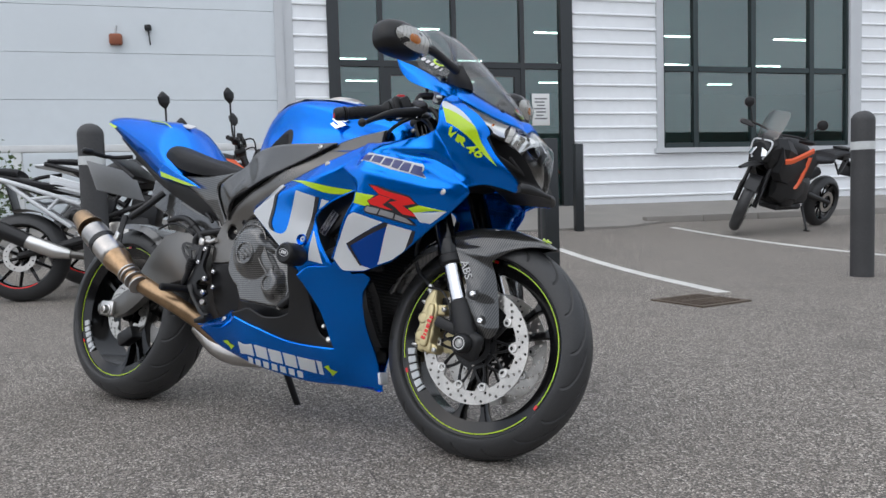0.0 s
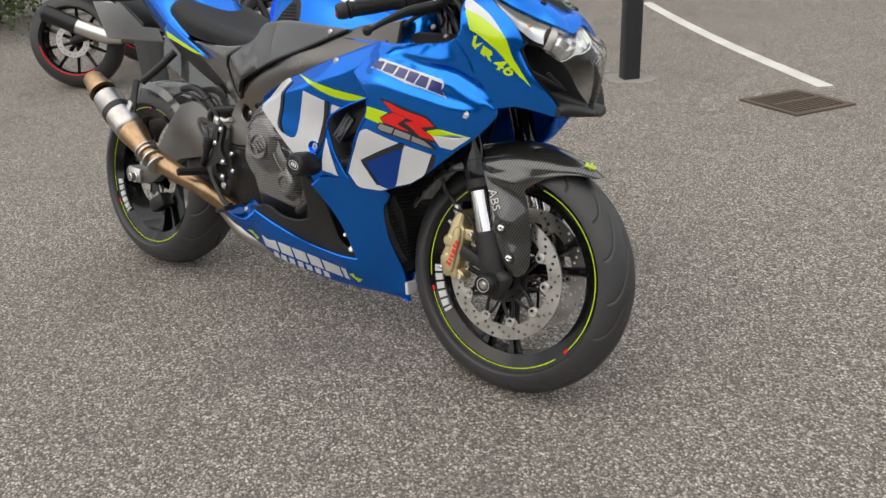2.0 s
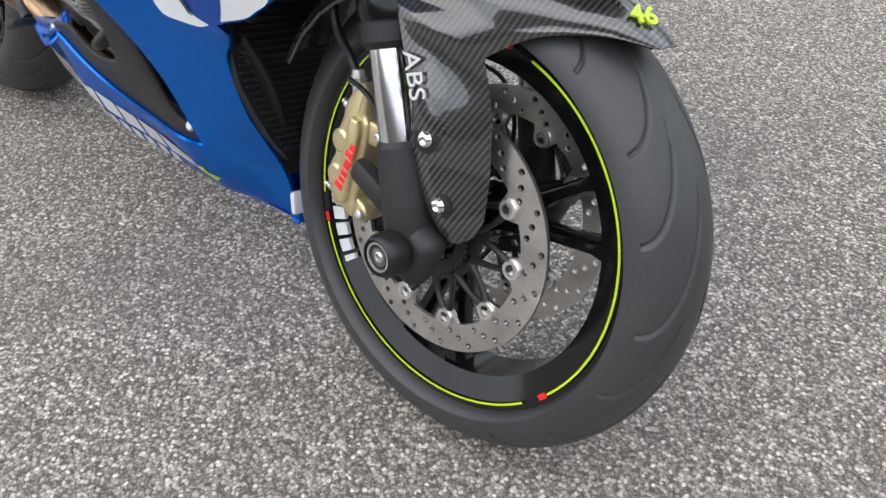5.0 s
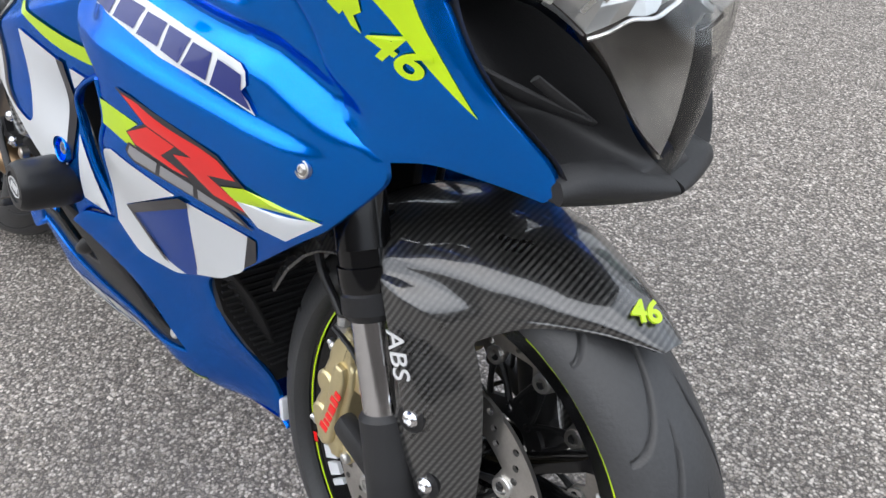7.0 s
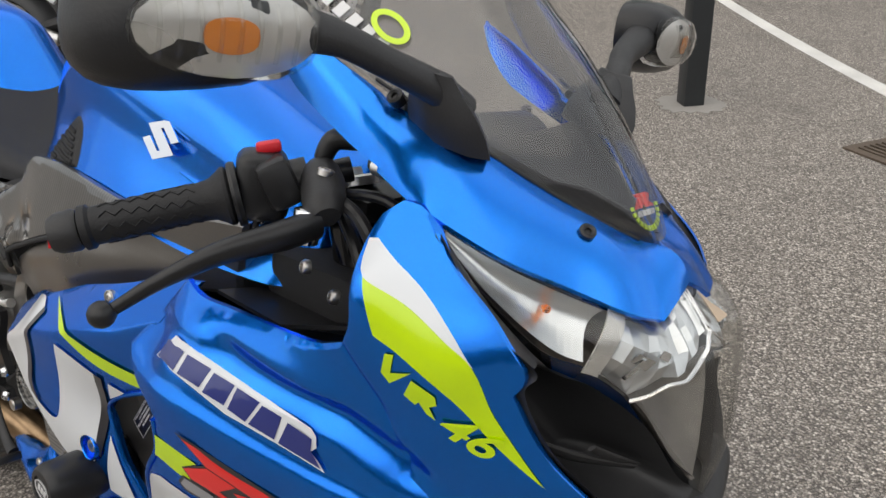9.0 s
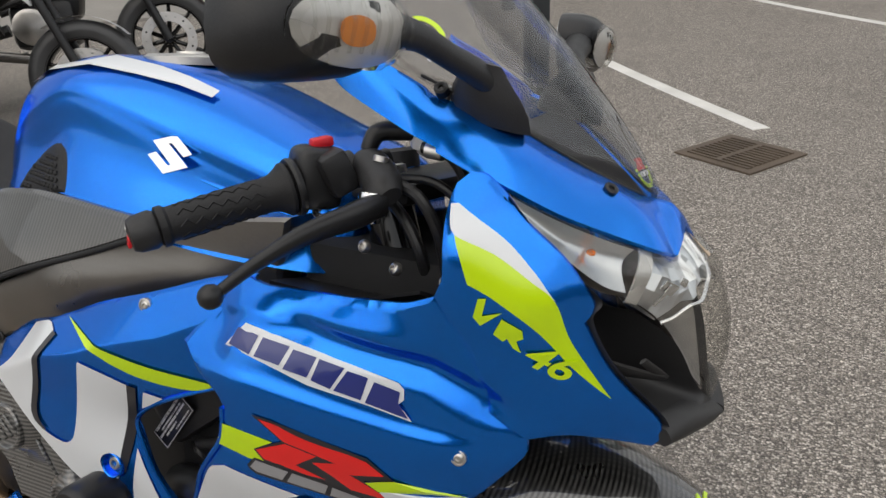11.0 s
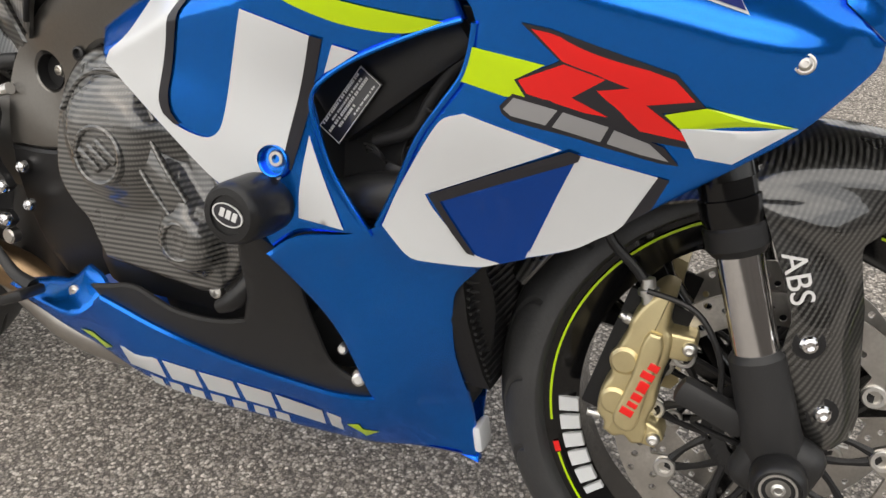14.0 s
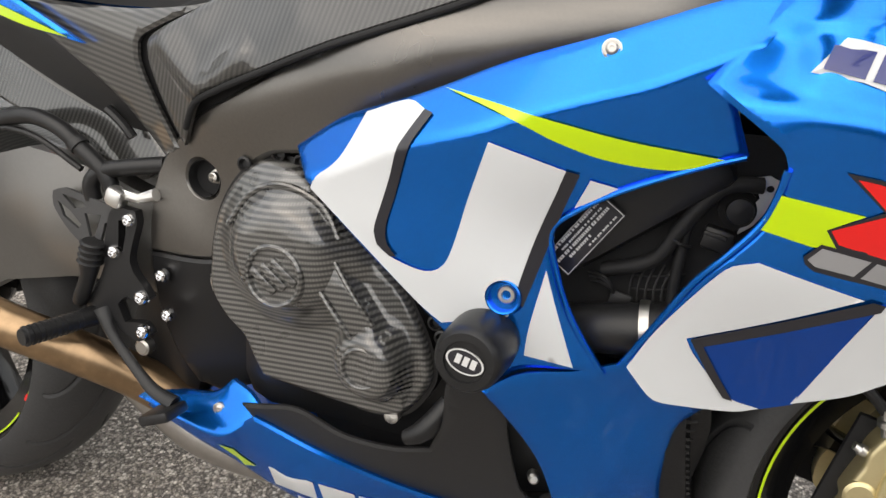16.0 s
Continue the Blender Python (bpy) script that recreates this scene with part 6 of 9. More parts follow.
def sheet(rows, thick=(0, 0, 0)):
    """A sheet from rows of points, given thickness along a vector."""
    t = Vector(thick)
    loops = [[Vector(p) for p in r] + [Vector(p) + t for p in reversed(r)] for r in rows]
    return Geo().rings(loops, True)


def other_half(rows):
    """The rows of a sheet that ends in the middle plane, carried on over its other side."""
    return [[Vector((p[0], -p[1], p[2])) for p in r] for r in reversed(rows[:-1])]


def both(geo):
    g = Geo()
    g.add(geo.v, geo.f)
    return g.mirrored()


LENS_TOP = [(1.439, -0.173, 0.934), (1.485, -0.142, 0.910), (1.526, -0.105, 0.891), (1.565, -0.0765, 0.8765), (1.576, -0.0475, 0.867), (1.576, -0.022, 0.880), (1.573, 0.0, 0.889)]
LENS_LOW = [(1.441, -0.172, 0.930), (1.486, -0.158, 0.882), (1.530, -0.130, 0.840), (1.562, -0.102, 0.826), (1.592, -0.070, 0.795), (1.612, -0.034, 0.745), (1.624, 0.0, 0.716)]


def lens_bulge(s, f):
    way = -1 if s <= 0.5 else 1
    s = 1 - abs(2 * s - 1)
    a = math.sin(math.pi * f) * min(1.0, s * 1.6)
    return Vector((0.030 * a * (0.35 + 0.65 * s), way * 0.012 * a * (1 - s), 0.012 * a))


def right_round(curve):
    """A curve that ends in the middle plane, carried on over the other side."""
    return curve + [(x, -y, z) for x, y, z in reversed(curve[:-1])]


lens_full = ruled(right_round(LENS_TOP), right_round(LENS_LOW), 14, lens_bulge)
lens_rows = lens_full[: len(lens_full) // 2 + 1]
lens = part("headlight_lens", sheet(lens_full, (-0.0025, 0, -0.0008)), M_LENS, bike, "clear headlight lens across the nose", 50)
lens.visible_shadow = False
bowl_rows = ruled([Vector(p) + Vector((-0.012, 0.004, -0.004)) for p in LENS_TOP], [Vector(p) + Vector((-0.012, 0.004, 0.006)) for p in LENS_LOW], 8, lambda s, f: Vector((-0.055, 0.02 * (1 - s), 0.0)) * math.sin(math.pi * f) * min(1, s * 2.2))
part("headlight_bowl", sheet(bowl_rows + other_half(bowl_rows), (-0.003, 0, 0)), M_BOWL, bike, "dark grey headlight housing", 40)
def lamp_at(s, f, d):
    """A point behind the lens: s along it from the outer tip, f from its upper to its lower edge, d deep."""
    r = s * (len(lens_rows) - 1)
    a = min(int(r), len(lens_rows) - 2)
    c = f * (len(lens_rows[0]) - 1)
    b = min(int(c), len(lens_rows[0]) - 2)
    top = lens_rows[a][b].lerp(lens_rows[a + 1][b], r - a)
    low = lens_rows[a][b + 1].lerp(lens_rows[a + 1][b + 1], r - a)
    return top.lerp(low, c - b) + Vector((-0.88, 0.40, -0.08)) * d


def lamp_sheet(s0, s1, f0, f1, n, m, deep):
    rows = []
    for k in range(n + 1):
        s = s0 + (s1 - s0) * k / n
        a, b = f0(s), f1(s)
        rows.append([lamp_at(s, a + (b - a) * q / m, deep(s, q / m)) for q in range(m + 1)])
    return sheet(rows, (-0.0015, 0.0006, 0))


rnd_lamp = random.Random(5)
signal = lamp_sheet(0.05, 0.42, lambda s: 0.10, lambda s: 0.86, 60, 10, lambda s, q: 0.008 + 0.020 * math.sin(math.pi * q) * min(1, s * 4) + 0.00015 * math.sin(s * 330))
pair("signal_reflector", signal, M_POCKET, bike, "ribbed mirrored signal pocket of the headlight", 60)
blade = lamp_sheet(0.435, 0.490, lambda s: 0.02, lambda s: 0.97, 6, 16, lambda s, q: 0.005 + 0.05 * (s - 0.425) + 0.008 * math.sin(math.pi * q))
pair("lamp_blade", blade, M_DISH, bike, "pale divider blade of the headlight", 60)


FAN = [(0.49, 0.97), (0.61, 0.97), (0.66, 0.68), (0.78, 0.42), (0.90, 0.28), (1.0, 0.19)]


def fan_low(s):
    return along(FAN, s)[0]


facets = {}


def facet_depth(s, q):
    key = (round(s * 22), round(q * 3))
    if key not in facets:
        facets[key] = (0.016 + rnd_lamp.uniform(0.0, 0.009)) * (1 - 0.6 * max(0.0, (s - 0.7) / 0.3))
    return facets[key]


pair("main_reflector", lamp_sheet(0.495, 1.0, lambda s: 0.02, fan_low, 14, 4, facet_depth), M_POCKET, bike, "faceted mirrored main reflector", 4)
edge_path = [lamp_at(s, fan_low(s) + 0.01, 0.009 if s < 0.85 else 0.005) for s in (0.605, 0.63, 0.66, 0.72, 0.78, 0.84, 0.90, 0.96, 0.985)] + [lamp_at(0.985, 0.10, 0.005), lamp_at(0.985, 0.02, 0.005)]
pair("reflector_edge", Geo().tube(edge_path, 0.0020, 8, smooth=4, flat=0.6), M_CHROME, bike)
for f0, f1, s0, s1 in ((0.55, 0.70, 0.545, 0.60), (0.60, 0.86, 0.575, 0.562), (0.38, 0.50, 0.62, 0.66)):
    pair("reflector_shard", lamp_sheet(s0, s1, lambda s: f0, lambda s: f1, 3, 3, lambda s, q: 0.012 + 0.006 * q), M_REFLECT, bike)
for side in (-1, 1):
    c = lamp_at(0.30, 0.45, 0.020)
    part("bulb", Geo().lathe((c.x, -side * c.y, c.z), (0.85, side * 0.4, 0.05), [(-0.003, 0.002), (0.002, 0.0036), (0.005, 0.003), (0.0065, 0.0008)], 14), M_AMBER, bike, "amber signal bulb")
part("lamp_tape", sheet([[Vector((p.x, -p.y, p.z)) for p in (lamp_at(q, f, -0.0012) for f in (0.015, 0.07, 0.13, 0.19))] for q in (0.70, 0.74, 0.78, 0.82, 0.86, 0.90)], (-0.001, 0, 0)), M_TAPE, bike, "strip of beige tape on the lens")

MASK_OUT = [(1.446, -0.173, 0.929), (1.504, -0.184, 0.879), (1.537, -0.182, 0.846), (1.533, -0.180, 0.827), (1.556, -0.156, 0.782), (1.596, -0.116, 0.728), (1.600, -0.108, 0.702)]
MASK_OUT = [(x, -(F_DEPTH(x, z) - 0.004), z) for x, y, z in MASK_OUT]
MASK_IN = [(1.444, -0.172, 0.929), (1.489, -0.160, 0.880), (1.531, -0.133, 0.837), (1.556, -0.108, 0.824), (1.590, -0.074, 0.792), (1.610, -0.038, 0.742), (1.623, 0.0, 0.713)]


def mask_sink(s, f):
    a = math.sin(math.pi * min(1, f * 1.05)) ** 0.6 if 0 < f < 1 else 0
    t = max(0.0, min(1.0, (s - 0.30) / 0.12)) * max(0.0, min(1.0, (0.93 - s) / 0.12))
    return Vector((-0.085, 0.012, 0.0)) * a * t + Vector((0.006, -0.008, 0)) * math.sin(math.pi * f) * (1 - t)


mask = part("nose_mask", both(sheet(ruled(MASK_OUT, MASK_IN, 12, mask_sink), (-0.005, 0, 0))), M_MATT, bike, "matt black nose mask with air intakes", 60)
CHIN_LOW = [(1.598, -0.104, 0.697), (1.612, -0.07, 0.697), (1.628, -0.03, 0.699), (1.634, 0.0, 0.700)]
CHIN_TOP = [(1.598, -0.108, 0.716), (1.612, -0.080, 0.722), (1.620, -0.040, 0.720), (1.628, 0.0, 0.712)]
part("nose_chin", both(sheet(ruled(CHIN_TOP, CHIN_LOW, 6, lambda s, f: Vector((0.006, -0.003, 0)) * math.sin(math.pi * f)), (-0.02, 0, 0.004))), M_MATT, bike, "", 60)
part("nose_under", both(sheet(ruled([(1.598, -0.104, 0.698), (1.612, -0.07, 0.698), (1.634, 0.0, 0.701)], [(1.44, -0.15, 0.72), (1.45, -0.08, 0.73), (1.46, 0.0, 0.735)], 6), (0, 0, 0.004))), M_MATT, bike, "", 60)
for side in (-1, 1):
    part("intake_vane", Geo().tube([(1.572, side * 0.125, 0.785), (1.580, side * 0.090, 0.764), (1.585, side * 0.062, 0.750)], [0.004, 0.005, 0.003], 10, smooth=5, flat=0.4), M_MATT, bike)
    part("intake_vane", Geo().tube([(1.535, side * 0.160, 0.790), (1.560, side * 0.125, 0.772), (1.585, side * 0.070, 0.752)], [0.005, 0.008, 0.004], 10, smooth=5, flat=0.4), M_MATT, bike)

# upper cowl: blue bridge over the lamp and the two arms beside the screen
COWL_LOW = [(1.372, -0.168, 0.962), (1.405, -0.172, 0.950), (1.438, -0.172, 0.938), (1.484, -0.144, 0.9135), (1.525, -0.107, 0.8945), (1.564, -0.0785, 0.880), (1.5755, -0.051, 0.8725), (1.5775, -0.0475, 0.8715), (1.578, -0.0445, 0.873), (1.577, -0.021, 0.885), (1.574, 0.0, 0.893)]
COWL_TOP = [(1.345, -0.138, 1.010), (1.385, -0.126, 0.999), (1.425, -0.105, 0.982), (1.455, -0.083, 0.964), (1.479, -0.0625, 0.9495), (1.500, -0.0455, 0.938), (1.518, -0.030, 0.928), (1.530, -0.0175, 0.9215), (1.5365, -0.010, 0.919), (1.5395, -0.005, 0.9182), (1.541, 0.0, 0.918)]
cowl_rows = ruled(COWL_LOW, COWL_TOP, 10, lambda s, f: Vector((0.004, -0.005 * (1 - s), 0.006)) * math.sin(math.pi * f))
upper = part("upper_cowl", sheet(cowl_rows + other_half(cowl_rows), (-0.004, 0, -0.003)), M_SCREENBLUE, bike, "blue upper nose cowl", 50)
ARM_LOW = [(1.374, -0.168, 0.9615), (1.352, -0.168, 0.969), (1.33, -0.168, 0.978), (1.28, -0.165, 1.000), (1.252, -0.163, 1.016), (1.225, -0.162, 1.045), (1.210, -0.162, 1.075)]
ARM_TOP = [(1.347, -0.138, 1.0095), (1.340, -0.140, 1.015), (1.332, -0.143, 1.021), (1.29, -0.153, 1.042), (1.26, -0.157, 1.058), (1.232, -0.160, 1.070), (1.212, -0.161, 1.080)]
pair("cowl_arm", sheet(ruled(ARM_LOW, ARM_TOP, 10, lambda s, f: Vector((0.004 * (1 - s), -0.005 + 0.001 * s, 0.006 - 0.004 * s)) * math.sin(math.pi * f)), (0, 0.004, -0.001)), M_SCREENBLUE, bike, "blue cowl arm beside the screen", 50)

SCREEN_EDGE = [(1.540, 0.0, 0.917), (1.530, -0.017, 0.9205), (1.498, -0.047, 0.937), (1.450, -0.086, 0.9665), (1.395, -0.121, 0.999), (1.335, -0.143, 1.027), (1.280, -0.150, 1.060), (1.245, -0.135, 1.120), (1.235, -0.095, 1.180), (1.238, -0.05, 1.206), (1.240, 0.0, 1.213)]
CENTRE = [(1.540, 0.0, 0.917), (1.537, 0.0, 0.9235), (1.510, 0.0, 0.968), (1.470, 0.0, 1.020), (1.425, 0.0, 1.072), (1.375, 0.0, 1.122), (1.325, 0.0, 1.168), (1.285, 0.0, 1.198), (1.258, 0.0, 1.211), (1.246, 0.0, 1.213), (1.240, 0.0, 1.213)]
screen_rows = ruled(SCREEN_EDGE, CENTRE, 10, lambda s, f: Vector((0.012, -0.006, 0.012)) * math.sin(math.pi * f) * math.sin(math.pi * min(1, s * 1.02)) ** 0.5, 6)
screen = part("windscreen", sheet([r + [Vector((p.x, -p.y, p.z)) for p in reversed(r[:-1])] for r in screen_rows], (-0.0022, 0, -0.0022)), M_SMOKE, bike, "lightly smoked bubble windscreen", 60)
screen.visible_shadow = False
pair("screen_rubber", Geo().tube([(1.531, -0.017, 0.9213), (1.498, -0.0475, 0.938), (1.450, -0.0865, 0.9675), (1.395, -0.122, 1.000), (1.335, -0.143, 1.028)], 0.0018, 8, smooth=6), M_PLASTIC, bike)
part("dash_cover", sheet([[(x, -w + 2 * w * k / 8, z - 0.012 * (1 - (2 * k / 8 - 1) ** 2)) for k in range(9)] for x, w, z in ((1.527, 0.014, 0.9165), (1.500, 0.042, 0.933), (1.455, 0.076, 0.959), (1.410, 0.105, 0.984), (1.380, 0.120, 0.994), (1.372, 0.122, 0.985))], (-0.002, 0, -0.004)), M_DASH, bike, "dark grey textured dash cover under the screen", 60)
part("dash", Geo().rbox((1.375, 0, 0.945), (0.13, 0.19, 0.05), 0.02, pose(0, 0, 0, 0, 38, 0)), M_PLASTIC, bike, "black instrument panel")
part("fairing_stay", Geo().rbox((1.40, 0, 0.86), (0.10, 0.24, 0.10), 0.03), M_PLASTIC, bike)
# stickers of the screen: lime ring, pale bars, small dark badge
tilt = (0.40, -0.74, 0.54)
ringm = axes((1.3272, -0.1225, 1.0700), tilt) @ pose(0, 0, 0, 0, 0, -36)
part("ring_sticker", Geo().plate([(0.021 * math.cos(a), 0.0125 * math.sin(a)) for a in (2 * math.pi * k / 40 for k in range(40))], [[(0.0150 * math.cos(a), 0.0075 * math.sin(a)) for a in (2 * math.pi * k / 40 for k in range(40))]], 0.0008, ringm), M_LIME, screen, "lime ring sticker")
for k in range(6):
    m = axes(Vector((1.2690, -0.1405, 1.0880)).lerp(Vector((1.3390, -0.1290, 1.0460)), k / 5), tilt) @ pose(0, 0, 0, 0, 0, -36)
    wide = 0.0052 if k < 5 else 0.0022
    part("letter_bar", Geo().plate([(-wide, -0.0065), (wide, -0.0065), (wide, 0.0065), (-wide, 0.0065)], [], 0.0008, m), M_SILVERV, screen, "pale letter-sized bar")
m = axes((1.5235, 0.0, 0.9440), (0.84, 0.0, 0.54))
part("red_badge", Geo().plate([(-0.017, 0.001), (-0.005, 0.001), (-0.001, 0.005), (0.003, 0.001), (0.017, 0.001), (0.010, 0.006), (0.015, 0.012), (0.010, 0.014), (-0.012, 0.014), (-0.008, 0.010)], [], 0.0010, m), M_RED, screen, "red badge near the tip of the screen")
part("grey_badge", Geo().plate([(-0.016, -0.006), (0.013, -0.006), (0.016, -0.001), (-0.013, -0.001)], [], 0.0010, m), M_SILVERV, screen, "pale letter-sized bar")
for k in range(13):
    a = radians(180 + 15 * k)
    q = m @ pose(0.0215 * math.cos(a), 0.002 + 0.0195 * math.sin(a), 0, 0, 0, math.degrees(a) + 90)
    part("letter_bar", Geo().plate([(-0.0017, -0.0024), (0.0017, -0.0024), (0.0017, 0.0024), (-0.0017, 0.0024)], [], 0.0010, q), M_LIME, screen, "lime letter-sized bar")
for p, d in (((1.511, -0.0715, 0.9305), (0.5, -0.4, 0.75)), ((1.356, -0.140, 1.016), (0.1, -0.8, 0.6))):
    pair("screen_screw", Geo().lathe(p, d, [(-0.006, 0.0072), (0.003, 0.0072), (0.0042, 0.005), (0.003, 0.003), (0.001, 0.0025)], 18), M_PLASTIC, bike)

M_AMBER_SOLID = plain("amber_plastic", (0.62, 0.20, 0.035), 0.25, 0, 0.1, 60, 0.02, coat=0.5)
# mirrors with built-in indicators
def mirror(side):
    root = Vector((1.400, side * 0.124, 0.998))
    base = part("mirror_foot", Geo().rings([[root + Vector((dx * s, side * dy * s + side * lift * 0.5, lift + (-0.18 * dx * s))) for dx, dy in ((0.042, 0), (0.030, 0.015), (0, 0.021), (-0.030, 0.015), (-0.042, 0), (-0.030, -0.015), (0, -0.020), (0.030, -0.015))] for s, lift in ((1, -0.012), (0.98, 0.004), (0.85, 0.018), (0.62, 0.032), (0.45, 0.045))], True), M_MATT, bike, "black mirror foot", 50)
    arm = part("mirror_stalk", Geo().tube([(1.408, side * 0.118, 1.012), (1.400, side * 0.145, 1.030), (1.384, side * 0.182, 1.046), (1.370, side * 0.215, 1.060), (1.352, side * (0.245 if side < 0 else 0.285), 1.066 if side < 0 else 1.078)], [0.015, 0.013, 0.0115, 0.012, 0.017], 14, smooth=5, flat=1.2), M_MATT, bike, "black mirror stalk")
    c = Vector((1.332, side * 0.305, 1.064)) if side < 0 else Vector((1.338, 0.352, 1.080))
    # the shell: a rounded pod, broad side ahead
    fwd = Vector((0.975, side * 0.21, 0.03)).normalized()
    out = Vector((0.42, side * 0.0, 0)).cross(Vector((0, 0, 1)))
    wide = Vector((-fwd.y, fwd.x, 0)).normalized() * -side
    wide = wide if wide.y * side > 0 else -wide
    up = Vector((0, 0, 1))
    rows = []
    for d, s in ((-0.032, 0.90), (-0.030, 0.985), (-0.018, 1.0), (0.0, 0.97), (0.016, 0.86), (0.028, 0.66), (0.036, 0.36), (0.038, 0.08)):
        row = []
        for k in range(28):
            a = 2 * math.pi * k / 28
            x, z = math.cos(a), math.sin(a)
            wx = 0.083 * math.copysign(abs(x) ** 0.72, x)
            hz = 0.0445 * math.copysign(abs(z) ** 0.72, z) * (1 + 0.12 * x)
            row.append(c + fwd * d + wide * wx * s + up * (hz * s - 0.006 * x))
        rows.append(row)
    pod = part("mirror_shell", Geo().rings(rows, True), M_PLASTIC, bike, "black mirror shell with an indicator", 50)
    part("mirror_glass", Geo().rings([[c + (p - c - fwd * -0.032) * f + fwd * (-0.0325 - e) for p in rows[0]] for f, e in ((0.93, -0.004), (0.93, 0.0006), (0.9, 0.001))], True), M_REFLECT, pod, "mirror glass")
    lens_rows = []
    for f, lift in ((1.0, 0.0), (0.9, 0.006), (0.62, 0.010), (0.2, 0.012)):
        row = []
        for k in range(24):
            a = 2 * math.pi * k / 24
            x, z = math.cos(a), math.sin(a)
            px = -0.0095 + 0.067 * math.copysign(abs(x) ** 0.8, x) * f
            pz = -0.004 + (0.0285 + 0.010 * max(0, -x)) * math.copysign(abs(z) ** 0.85, z) * f
            q = (px / 0.083) ** 2 + (pz / 0.0445) ** 2
            row.append(c + fwd * (0.034 * max(0.0, 1 - q) ** 0.42 + 0.0085 + lift * 0.55) + wide * px + up * pz)
        lens_rows.append(row)
    ind = part("indicator_lens", Geo().rings(lens_rows, True), M_LENS, pod, "clear ribbed indicator lens", 50)
    ind.visible_shadow = False
    part("indicator_reflector", Geo().rings([[p - fwd * 0.006 for p in r] for r in lens_rows[:1]] + [[c + fwd * 0.020 + (p - c - fwd * ((p - c).dot(fwd))) * 0.5 for p in lens_rows[0]]], True, (False, True)), M_REFLECT, pod)
    part("indicator_backing", Geo().rings([[c + fwd * (0.034 * max(0.0, 1 - (px / 0.083) ** 2 - (pz / 0.0445) ** 2) ** 0.42 + 0.0048) + wide * px + up * pz for px, pz in ((-0.0095 + 0.065 * f * math.cos(2 * math.pi * k / 20), -0.004 + 0.029 * f * math.sin(2 * math.pi * k / 20)) for k in range(20))] for f in (1.0, 0.7, 0.35, 0.05)], True), M_DISH, pod, "pale ribbed lamp backing")
    # the bulb's orange reflection, put in as a flat amber patch
    part("amber_filter", Geo().rings([[c + fwd * (0.034 * max(0.0, 1 - (px / 0.083) ** 2 - (pz / 0.0445) ** 2) ** 0.42 + 0.0065) + wide * px + up * pz for px, pz in ((-0.004 + 0.019 * f * math.cos(2 * math.pi * k / 20), -0.006 + 0.0115 * f * math.copysign(abs(math.sin(2 * math.pi * k / 20)) ** 0.7, math.sin(2 * math.pi * k / 20))) for k in range(20))] for f in (1.0, 0.7, 0.35, 0.05)], True), M_AMBER_SOLID, pod, "amber patch in place of the bulb's reflection")
    for k in range(9):
        x = -0.060 + 0.0128 * k
        part("lens_rib", Geo().tube([c + fwd * 0.0375 + wide * x + up * -0.022, c + fwd * 0.044 + wide * x, c + fwd * 0.0375 + wide * x + up * 0.016], 0.0016, 6, smooth=3), M_LENS, ind)


mirror(-1)
mirror(1)

# ---- tank, covers, seat, tail ----
def hull(sections, n=10):
    """Right and left halves over stations: x, then points (half width, height) from the middle of the top to the lower edge."""
    rows = []
    for x, pts in sections:
        half = catmull([Vector((w, z)) for w, z in pts], [0] * len(pts), n)[0]
        rows.append([Vector((x, -p.x, p.y)) for p in reversed(half)] + [Vector((x, p.x, p.y)) for p in half[1:]])
    dense = []
    xs = [Vector((r[0].x, 0)) for r in rows]
    for k in range(len(rows) - 1):
        a, b, c, d = rows[max(k - 1, 0)], rows[k], rows[k + 1], rows[min(k + 2, len(rows) - 1)]
        for j in range(5):
            t = j / 5
            dense.append([0.5 * ((2 * q) + (r - p) * t + (2 * p - 5 * q + 4 * r - s) * t * t + (3 * q - p - 3 * r + s) * t**3) for p, q, r, s in zip(a, b, c, d)])
    dense.append(rows[-1])
    return Geo().rings(dense, True)


def knee(sections):
    """The tank's sections with a crisp shoulder and a hollow for the knee below it."""
    out = []
    for x, (a, b, c, d, e) in sections:
        k = 1.0 if 0.72 < x < 1.15 else 0.35
        c2, d2, e2 = Vector(c), Vector(d), Vector(e)
        out.append((x, [a, b, c, tuple(c2.lerp(d2, 0.55) + Vector((0.006 * k, 0.004 * k))), tuple(c2.lerp(d2, 0.85) + Vector((-0.002 * k, -0.002))), tuple(d2.lerp(e2, 0.35) - Vector((0.016 * k, 0))), tuple(d2.lerp(e2, 0.75) - Vector((0.008 * k, 0))), e]))
    return out


